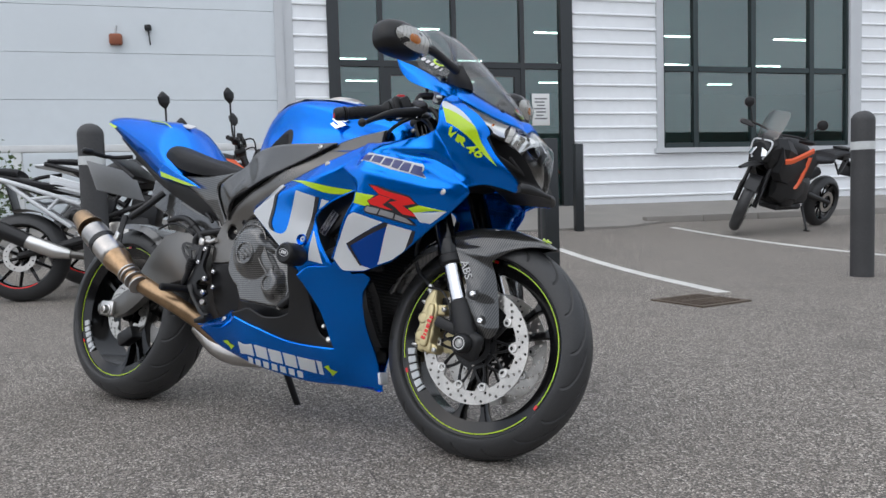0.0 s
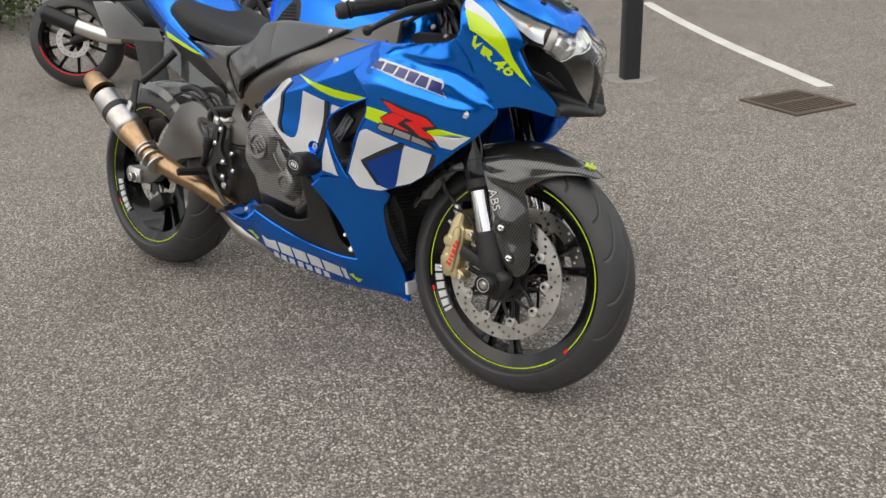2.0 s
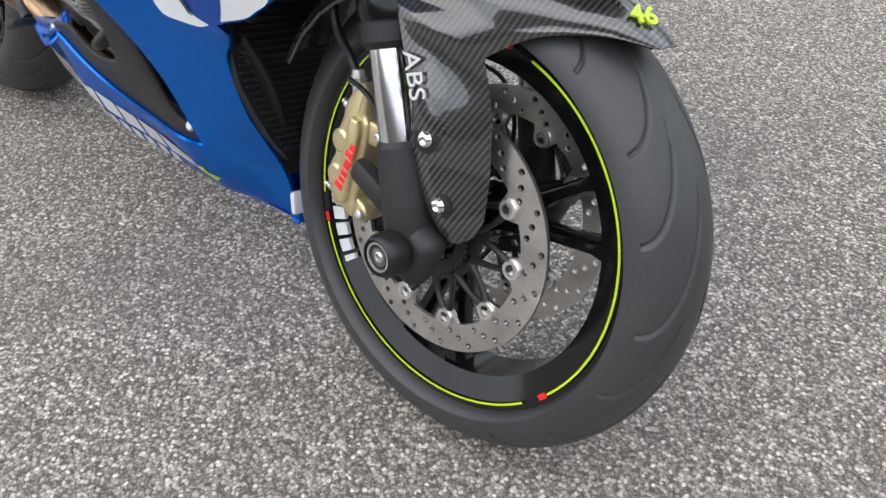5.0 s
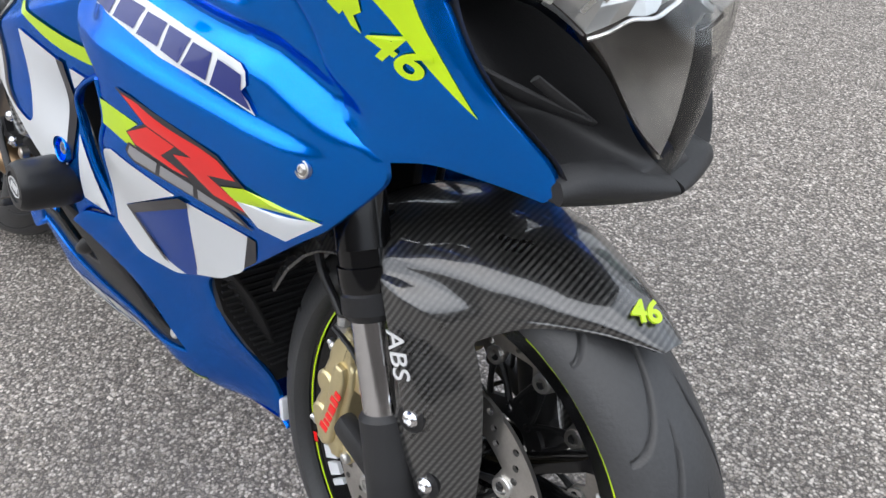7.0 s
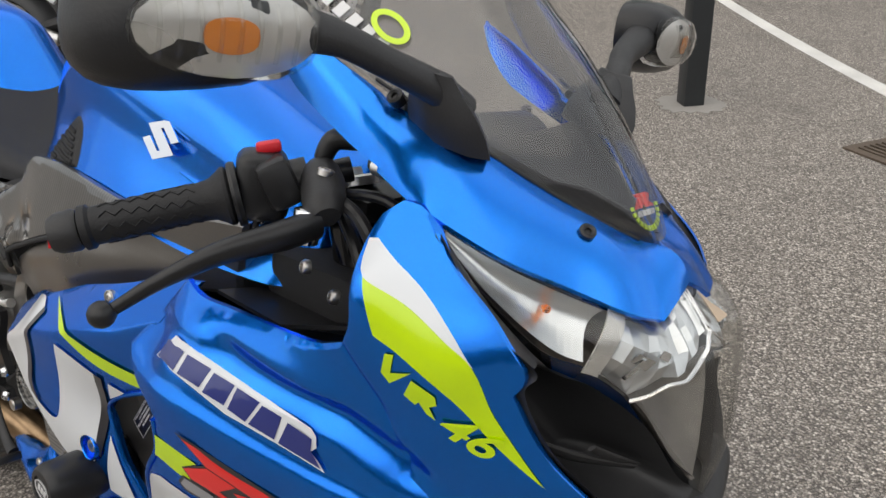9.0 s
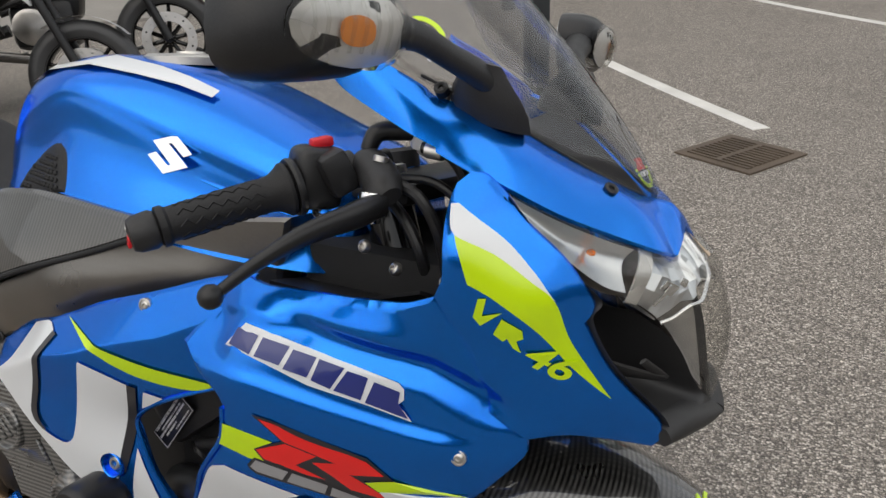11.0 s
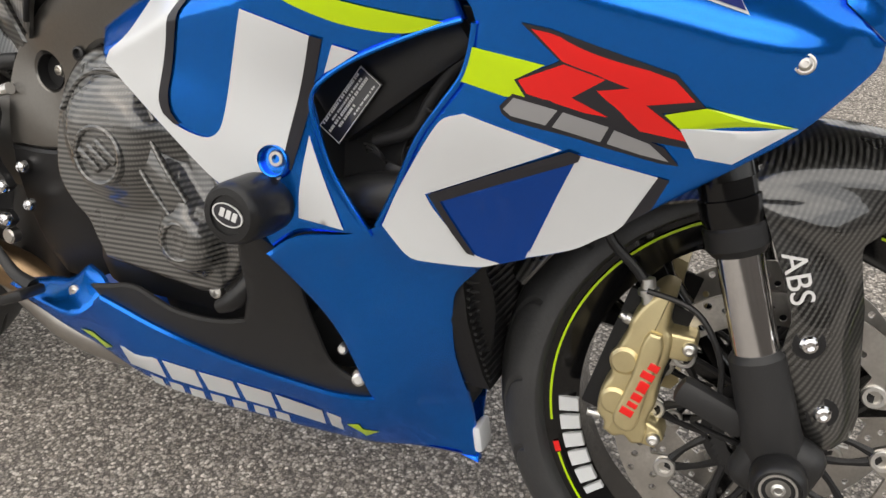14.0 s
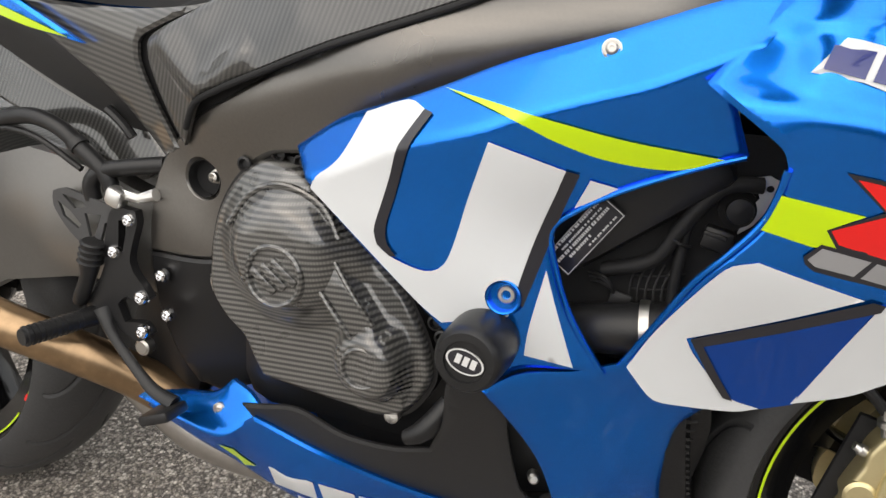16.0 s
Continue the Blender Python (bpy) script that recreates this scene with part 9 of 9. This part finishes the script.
def naked_bike(m, label, hue, accent, tube_hue, tail_hue, group=""):
    b = thing("naked_motorcycle", m, label, "motorcycle", group)
    plain_wheel(b, "rear_wheel", (0, 0, 0.315), 0.315, 0.085, M_RED, 10, 0.11)
    plain_wheel(b, "front_wheel", (1.36, 0, 0.300), 0.300, 0.058, M_RED, 10, 0.155)
    part("engine", Geo().rbox((0.72, 0, 0.44), (0.34, 0.26, 0.26), 0.05), M_PLASTIC, b, "black engine")
    part("cylinder", Geo().rbox((0.84, 0, 0.60), (0.20, 0.22, 0.26), 0.04, pose(0, 0, 0, 0, 12, 0)), M_PLASTIC, b)
    part("crankcase", Geo().lathe((0.66, -0.13, 0.43), (0, -1, 0), [(0, 0.10), (0.03, 0.095), (0.04, 0.07), (0.042, 0)], 32), M_STEEL, b, "bare metal clutch housing")
    for s in (-1, 1):
        part("swing_arm", Geo().tube([(0, s * 0.10, 0.315), (0.25, s * 0.10, 0.37), (0.50, s * 0.10, 0.43)], [0.022, 0.03, 0.035], 10, smooth=3), M_MATT, b)
        for pts, r in (([(-0.30, s * 0.06, 0.915), (0.05, s * 0.12, 0.80), (0.42, s * 0.13, 0.66)], 0.017), ([(-0.10, s * 0.08, 0.85), (0.10, s * 0.12, 0.69), (0.36, s * 0.13, 0.50)], 0.016), ([(0.08, s * 0.12, 0.71), (0.26, s * 0.13, 0.725)], 0.012), ([(0.20, s * 0.13, 0.62), (0.28, s * 0.13, 0.715)], 0.011)):
            part("subframe_tube", Geo().tube(pts, r, 10, smooth=3), tube_hue, b, "painted subframe tube")
        for pts, r in (([(0.46, s * 0.14, 0.76), (0.80, s * 0.14, 0.80), (1.10, s * 0.06, 0.88)], 0.018), ([(0.46, s * 0.14, 0.52), (0.78, s * 0.16, 0.62), (1.10, s * 0.06, 0.78)], 0.018), ([(0.60, s * 0.14, 0.57), (0.72, s * 0.145, 0.79)], 0.012)):
            part("frame_tube", Geo().tube(pts, r, 10, smooth=3), accent, b, "painted frame tube")
        part("fork_leg", Geo().tube([(1.36, s * 0.10, 0.30), (1.27, s * 0.10, 0.54), (1.12, s * 0.10, 0.93)], [0.026, 0.022, 0.026], 14), M_PLASTIC, b, "black fork leg")
        part("handlebar", Geo().tube([(1.10, 0, 1.00), (1.08, s * 0.20, 1.03), (1.03, s * 0.36, 1.02)], 0.013, 10, smooth=3), M_PLASTIC, b)
        part("mirror", Geo().tube([(1.06, s * 0.27, 1.03), (1.05, s * 0.30, 1.17), (1.05, s * 0.33, 1.29)], 0.007, 8, smooth=3).tube([(1.05, s * 0.33, 1.29), (1.045, s * 0.34, 1.325), (1.04, s * 0.35, 1.365), (1.035, s * 0.352, 1.405)], [0.010, 0.045, 0.048, 0.006], 14, smooth=4, flat=0.45), M_PLASTIC, b, "black stalk mirror")
        part("side_panel", Geo().rings([[(x, s * w, z + dz) for w, dz in ((0.115, 0.05), (0.135, 0.04), (0.14, -0.03), (0.115, -0.05))] for x, z in ((0.22, 0.83), (0.42, 0.77), (0.58, 0.70))], True), M_WHITE, b, "white side panel")
        part("side_flash", Geo().rings([[(x, s * w, z + dz) for w, dz in ((0.138, 0.012), (0.1425, 0.010), (0.1425, -0.010), (0.138, -0.012))] for x, z in ((0.25, 0.82), (0.42, 0.775), (0.57, 0.71))], True), hue, b, "coloured flash")
        part("switch_housing", Geo().rbox((1.075, s * 0.215, 1.03), (0.055, 0.065, 0.055), 0.012, pose(0, 0, 0, 0, 0, s * 14)), M_PLASTIC, b)
        part("fluid_pot", Geo().lathe((1.10, s * 0.17, 1.05), (0.1, 0, 1), [(0, 0.018), (0.004, 0.023), (0.045, 0.023), (0.048, 0.020)], 18), M_PLASTIC, b)
        part("brake_hose", Geo().tube([(1.11, s * 0.18, 1.04), (1.20, s * 0.14, 1.06), (1.22, s * 0.10, 0.96), (1.20, s * 0.08, 0.82)], 0.006, 8, smooth=5), M_PLASTIC, b)
        part("bar_grip", Geo().tube([(1.066, s * 0.25, 1.028), (1.025, s * 0.375, 1.02)], 0.018, 12), M_PAD, b)
        part("hand_lever", Geo().tube([(1.09, s * 0.22, 1.03), (1.10, s * 0.28, 1.02), (1.06, s * 0.36, 1.01)], 0.007, 8, smooth=3), M_PLASTIC, b)
        part("tank_shroud", Geo().rings([[(x, s * w, z + dz) for w, dz in ((0.11, 0.055), (0.15, 0.05), (0.16, 0), (0.14, -0.055), (0.10, -0.05))] for x, z in ((0.74, 0.86), (0.90, 0.88), (1.06, 0.85), (1.18, 0.73))], True), hue, b, "coloured tank shroud")
    part("tank", hull([(0.48, [(0, 0.86), (0.06, 0.85), (0.10, 0.82), (0.12, 0.78)]), (0.62, [(0, 0.97), (0.08, 0.96), (0.14, 0.91), (0.15, 0.80)]), (0.85, [(0, 1.0), (0.09, 0.985), (0.15, 0.92), (0.16, 0.80)]), (1.05, [(0, 0.96), (0.07, 0.95), (0.11, 0.90), (0.12, 0.82)])]), M_PLASTIC, b)
    part("seat", hull([(-0.28, [(0, 0.955), (0.05, 0.95), (0.08, 0.935), (0.07, 0.915)]), (-0.02, [(0, 0.94), (0.07, 0.935), (0.11, 0.91), (0.10, 0.88)]), (0.02, [(0, 0.87), (0.08, 0.865), (0.125, 0.85), (0.12, 0.815)]), (0.30, [(0, 0.82), (0.09, 0.82), (0.14, 0.80), (0.13, 0.77)]), (0.50, [(0, 0.84), (0.07, 0.84), (0.10, 0.82), (0.10, 0.78)])]), M_SEAT, b, "black seat")
    part("tail", hull([(-0.38, [(0, 0.925), (0.02, 0.92), (0.03, 0.91), (0.02, 0.90)]), (-0.15, [(0, 0.915), (0.06, 0.91), (0.09, 0.885), (0.06, 0.85)]), (0.10, [(0, 0.86), (0.08, 0.855), (0.12, 0.83), (0.08, 0.76)])]), tail_hue, b, "painted tail")
    part("plate_arm", Geo().tube([(-0.20, 0, 0.84), (-0.36, 0, 0.82), (-0.50, 0, 0.76)], 0.014, 8, smooth=3), M_PLASTIC, b)
    part("number_plate", Geo().rbox((-0.53, 0, 0.66), (0.012, 0.20, 0.24), 0.004, pose(0, 0, 0, 0, -14, 0)), M_PLASTIC, b, "plate on a black hanger")
    for s in (-1, 1):
        part("indicator", Geo().tube([(-0.44, 0, 0.80), (-0.45, s * 0.12, 0.80), (-0.47, s * 0.15, 0.80)], [0.007, 0.007, 0.016], 8), M_PLASTIC, b)
    part("mudguard", Geo().rings([[Vector((0, 0, 0.315)) + Vector((math.cos(a) * 0.335, w, math.sin(a) * 0.335)) for w in (-0.07, -0.04, 0.04, 0.07)] for a in (radians(d) for d in range(40, 110, 7))], False, (False, False)), M_PLASTIC, b)
    part("front_mudguard", Geo().rings([[Vector((1.36, 0, 0.30)) + Vector((math.cos(a) * 0.32, w, math.sin(a) * 0.32)) for w in (-0.06, -0.035, 0.035, 0.06)] for a in (radians(d) for d in range(40, 130, 7))], False, (False, False)), hue, b)
    part("shock", Geo().tube([(0.36, 0.02, 0.42), (0.46, 0.02, 0.68)], 0.022, 12), M_STEEL, b)
    for k in range(7):
        f = k / 7
        part("spring_coil", Geo().lathe((0.365 + 0.08 * f, 0.02, 0.44 + 0.21 * f), (0.38, 0, 0.92), [(-0.005, 0.036), (0.0, 0.041), (0.005, 0.036)], 18), M_WHITE, b)
    ex = part("exhaust", Geo().tube([(0.62, -0.12, 0.26), (0.46, -0.14, 0.29), (0.34, -0.16, 0.31)], 0.028, 14, smooth=3), M_FRAME, b)
    part("engine_guard", Geo().rbox((0.60, -0.13, 0.62), (0.10, 0.05, 0.16), 0.02, pose(0, 0, 0, 0, 20, 0)), M_PLASTIC, b)
    part("silencer_cover", Geo().tube([(0.36, -0.165, 0.305), (0.26, -0.175, 0.33), (0.08, -0.185, 0.41)], [0.034, 0.052, 0.050], 18), M_ALU, ex, "bare alloy silencer cover")
    part("silencer", Geo().tube([(0.09, -0.185, 0.405), (-0.10, -0.190, 0.50), (-0.115, -0.190, 0.508)], [0.054, 0.056, 0.045], 20), M_PLASTIC, ex, "black silencer")
    part("headlight", Geo().rbox((1.24, 0, 0.90), (0.12, 0.20, 0.22), 0.05, pose(0, 0, 0, 0, 22, 0)), M_PLASTIC, b)
    part("lamp_glass", Geo().rbox((1.302, 0, 0.885), (0.012, 0.12, 0.16), 0.004, pose(0, 0, 0, 0, 22, 0)), M_REFLECT, b)
    part("fork_yoke", Geo().rbox((1.10, 0, 0.975), (0.09, 0.24, 0.045), 0.015, pose(0, 0, 0, 0, -20, 0)).rbox((1.09, 0, 1.01), (0.06, 0.10, 0.05), 0.012), M_PLASTIC, b)
    part("instrument", Geo().rbox((1.12, 0, 1.08), (0.03, 0.14, 0.09), 0.01, pose(0, 0, 0, 0, -25, 0)), M_PLASTIC, b)
    part("side_stand", Geo().tube([(0.55, 0.12, 0.30), (0.60, 0.24, 0.04)], 0.012, 8).rbox((0.61, 0.25, 0.033), (0.05, 0.05, 0.008), 0.002), M_PLASTIC, b)
    return b


def stand_at(x, y, turn, lean):
    return Matrix.Translation((x, y, ground_z((x, y)))) @ pose(0, 0, 0, 0, 0, turn) @ pose(0, 0, 0, lean, 0, 0)


naked_bike(stand_at(-3.15, 1.40, 41, -9) @ Matrix.Scale(1.04, 4), "white and black naked motorcycle with a short black silencer", M_WHITE, M_PLASTIC, M_WHITE, M_PLASTIC, "parked naked motorcycles")
naked_bike(stand_at(-3.41, 2.13, 45, -9) @ Matrix.Scale(1.12, 4), "orange and black naked motorcycle parked beside the white one", M_ORANGE, M_PLASTIC, M_PLASTIC, M_WHITE, "parked naked motorcycles")


def tall_bike(m):
    b = thing("adventure_motorcycle", m, "black and orange adventure motorcycle parked on its stand", "motorcycle")
    plain_wheel(b, "rear_wheel", (0, 0, 0.325), 0.325, 0.085, None, 12)
    plain_wheel(b, "front_wheel", (1.56, 0, 0.335), 0.335, 0.062, None, 12, 0.16)
    part("engine", Geo().rbox((0.78, 0, 0.50), (0.46, 0.34, 0.34), 0.07).rbox((0.98, 0, 0.46), (0.22, 0.40, 0.30), 0.05), M_PLASTIC, b, "black engine")
    part("belly_guard", Geo().rbox((0.86, 0, 0.30), (0.50, 0.26, 0.08), 0.03), M_MATT, b)
    for s in (-1, 1):
        part("swing_arm", Geo().tube([(0, s * 0.12, 0.325), (0.56, s * 0.12, 0.46)], [0.024, 0.036], 10), M_MATT, b)
        part("fork_leg", Geo().tube([(1.56, s * 0.11, 0.335), (1.46, s * 0.11, 0.60), (1.28, s * 0.10, 1.05)], [0.03, 0.024, 0.028], 14), M_PLASTIC, b, "black fork leg")
        part("fork_guard", Geo().rbox((1.545, s * 0.125, 0.45), (0.10, 0.03, 0.24), 0.012, pose(0, 0, 0, 0, -21, 0)), M_PLASTIC, b)
        part("side_tank", Geo().rings([[(x, s * w, z + dz) for w, dz in ((0.10, 0.14), (0.20, 0.12), (0.235, 0.0), (0.21, -0.16), (0.10, -0.18))] for x, z in ((0.68, 0.86), (0.90, 0.80), (1.10, 0.76), (1.26, 0.80), (1.34, 0.90))], True), M_PLASTIC, b, "black side tank")
        part("orange_panel", Geo().rings([[(x, s * w, z + dz) for w, dz in ((0.215, 0.035), (0.238, 0.02), (0.24, -0.02), (0.22, -0.035))] for x, z in ((0.78, 0.99), (0.96, 0.93), (1.16, 0.87), (1.30, 0.86))], True), M_ORANGE, b, "orange side panel")
        part("orange_panel", Geo().rings([[(x - dx, s * w, z) for dx, w in ((0.03, 0.225), (0.0, 0.245), (-0.03, 0.245), (-0.05, 0.225))] for x, z in ((0.80, 0.92), (0.86, 0.76), (0.92, 0.62), (0.98, 0.55))], True), M_ORANGE, b, "orange side panel")
        part("handlebar", Geo().tube([(1.20, 0, 1.14), (1.17, s * 0.22, 1.18), (1.10, s * 0.42, 1.17)], 0.014, 10, smooth=3), M_PLASTIC, b)
        part("hand_guard", Geo().tube([(1.12, s * 0.42, 1.17), (1.22, s * 0.40, 1.17), (1.26, s * 0.26, 1.16)], [0.012, 0.035, 0.02], 10, smooth=4, flat=0.5), M_PLASTIC, b, "black hand guard")
        part("mirror", Geo().tube([(1.16, s * 0.30, 1.18), (1.14, s * 0.36, 1.30), (1.13, s * 0.40, 1.36)], 0.008, 8, smooth=3).lathe((1.13, s * 0.42, 1.39), (1, 0, 0.1), [(-0.014, 0.045), (-0.006, 0.06), (0.01, 0.055), (0.02, 0.02)], 20), M_PLASTIC, b, "black stalk mirror")
        part("pannier_rail", Geo().tube([(-0.16, s * 0.14, 0.88), (0.05, s * 0.18, 0.70), (0.20, s * 0.18, 0.86)], 0.012, 8), M_PLASTIC, b)
    part("tank", hull([(0.55, [(0, 0.92), (0.08, 0.91), (0.13, 0.87), (0.15, 0.80)]), (0.80, [(0, 1.10), (0.10, 1.08), (0.17, 1.0), (0.19, 0.84)]), (1.10, [(0, 1.13), (0.10, 1.11), (0.16, 1.03), (0.18, 0.86)]), (1.30, [(0, 1.06), (0.08, 1.05), (0.13, 0.98), (0.15, 0.88)])]), M_MATT, b, "matt black tank")
    part("seat", hull([(-0.22, [(0, 0.99), (0.08, 0.985), (0.12, 0.96), (0.11, 0.93)]), (0.12, [(0, 0.96), (0.10, 0.955), (0.15, 0.93), (0.14, 0.89)]), (0.20, [(0, 0.90), (0.10, 0.895), (0.16, 0.87), (0.15, 0.83)]), (0.58, [(0, 0.90), (0.08, 0.895), (0.12, 0.87), (0.12, 0.82)])]), M_SEAT, b, "black two-step seat")
    part("rack", Geo().rbox((-0.26, 0, 1.0), (0.22, 0.20, 0.03), 0.012), M_PLASTIC, b)
    part("tail", Geo().rbox((-0.30, 0, 0.90), (0.22, 0.12, 0.08), 0.03, pose(0, 0, 0, 0, 12, 0)), M_MATT, b)
    part("number_plate", Geo().rbox((-0.44, 0, 0.74), (0.015, 0.20, 0.20), 0.004, pose(0, 0, 0, 0, -20, 0)), M_PLASTIC, b)
    part("rear_guard", Geo().tube([(-0.34, 0, 0.86), (-0.44, 0, 0.80)], 0.03, 10), M_PLASTIC, b)
    for s in (-1, 1):
        part("front_fairing", Geo().rings([[(x, s * w, z) for w, z in ((0.03, zt), (h * 0.7, zt - 0.03), (h, zt - 0.14), (h * 0.95, zb + 0.10), (h * 0.6, zb), (0.03, zb))] for x, h, zt, zb in ((0.86, 0.13, 1.02, 0.80), (1.04, 0.20, 1.08, 0.72), (1.22, 0.215, 1.14, 0.70), (1.36, 0.17, 1.15, 0.76), (1.44, 0.11, 1.12, 0.84))], True), M_PLASTIC, b, "black front fairing", 15)
        part("lower_tank", Geo().rings([[(x, s * w, z) for w, z in ((0.06, zt), (h, zt - 0.05), (h, zb + 0.08), (h * 0.7, zb), (0.06, zb))] for x, h, zt, zb in ((0.72, 0.18, 0.66, 0.40), (0.90, 0.225, 0.70, 0.34), (1.10, 0.215, 0.68, 0.36), (1.22, 0.14, 0.66, 0.44))], True), M_MATT, b, "black lower tank")
    mask = part("headlight", Geo().rings([[(x, w * s, z) for w, z in ((0, zt), (0.6, zt - 0.02), (1, (zt + zb) / 2 + 0.04), (0.75, zb), (0, zb - 0.03), (-0.75, zb), (-1, (zt + zb) / 2 + 0.04), (-0.6, zt - 0.02))] for x, s, zt, zb in ((1.28, 0.15, 1.20, 0.86), (1.42, 0.135, 1.14, 0.84), (1.50, 0.10, 1.06, 0.84))], True), M_PLASTIC, b, "black headlight mask")
    for s in (-1, 1):
        part("lamp_glass", Geo().rbox((1.490, s * 0.062, 0.985), (0.02, 0.062, 0.19), 0.01, pose(0, 0, 0, s * 14, -26, s * 12)), M_REFLECT, mask, "bright lamp")
        part("lamp_surround", Geo().tube([(1.47, s * 0.020, 1.085), (1.455, s * 0.115, 1.075), (1.475, s * 0.125, 0.99), (1.505, s * 0.07, 0.87)], 0.011, 8, smooth=3), M_WHITE, mask, "white lamp surround")
    part("beak", Geo().rings([[(x, w, z + dz) for w, dz in ((-s, 0), (-s * 0.5, 0.02), (0, 0.026), (s * 0.5, 0.02), (s, 0), (0, -0.008))] for x, s, z in ((1.40, 0.09, 0.82), (1.62, 0.07, 0.80), (1.78, 0.03, 0.76))], True), M_PLASTIC, b)
    part("front_mudguard", Geo().rings([[Vector((1.56, 0, 0.335)) + Vector((math.cos(a) * 0.36, w, math.sin(a) * 0.36)) for w in (-0.07, -0.04, 0.04, 0.07)] for a in (radians(d) for d in range(40, 140, 7))], False, (False, False)), M_PLASTIC, b)
    pivot, turn = Vector((1.28, 0, 1.05)), Vector((-0.28, 0, 0.715)).normalized()
    steer = Matrix.Translation(pivot) @ Matrix.Rotation(radians(32), 4, turn) @ Matrix.Translation(-pivot)
    swung = [o for o in b.children_recursive if o.name.split(".")[0] in ("fork_leg", "fork_guard", "front_mudguard", "handlebar", "hand_guard", "mirror") or o.name.startswith("front_wheel") or (o.parent and o.parent.name.startswith("front_wheel"))]
    for o in swung:
        o.data.transform(steer)
    scr = part("windscreen", Geo().rings([[(x - 0.02 * (w / 0.13) ** 2, w, z) for w in (-k, -k * 0.5, 0, k * 0.5, k)] + [(x - 0.006 - 0.02 * (w / 0.13) ** 2, w, z) for w in (k, k * 0.5, 0, -k * 0.5, -k)] for x, k, z in ((1.43, 0.13, 1.10), (1.36, 0.15, 1.24), (1.27, 0.14, 1.38), (1.24, 0.10, 1.42))], True), M_SMOKE, b, "clear touring screen")
    scr.visible_shadow = False
    part("silencer", Geo().tube([(0.30, -0.20, 0.50), (-0.12, -0.22, 0.66)], [0.05, 0.07], 18), M_MATT, b)
    part("side_stand", Geo().tube([(0.62, 0.14, 0.30), (0.68, 0.30, 0.06)], 0.014, 8).rbox((0.69, 0.31, 0.05), (0.06, 0.06, 0.01), 0.002), M_PLASTIC, b)


rear_xy, front_xy = Vector((1.14, 9.88)), Vector((0.54, 8.56))
tall_bike(stand_at(rear_xy.x, rear_xy.y, math.degrees(math.atan2(front_xy.y - rear_xy.y, front_xy.x - rear_xy.x)), -14) @ Matrix.Scale(1.06, 4))
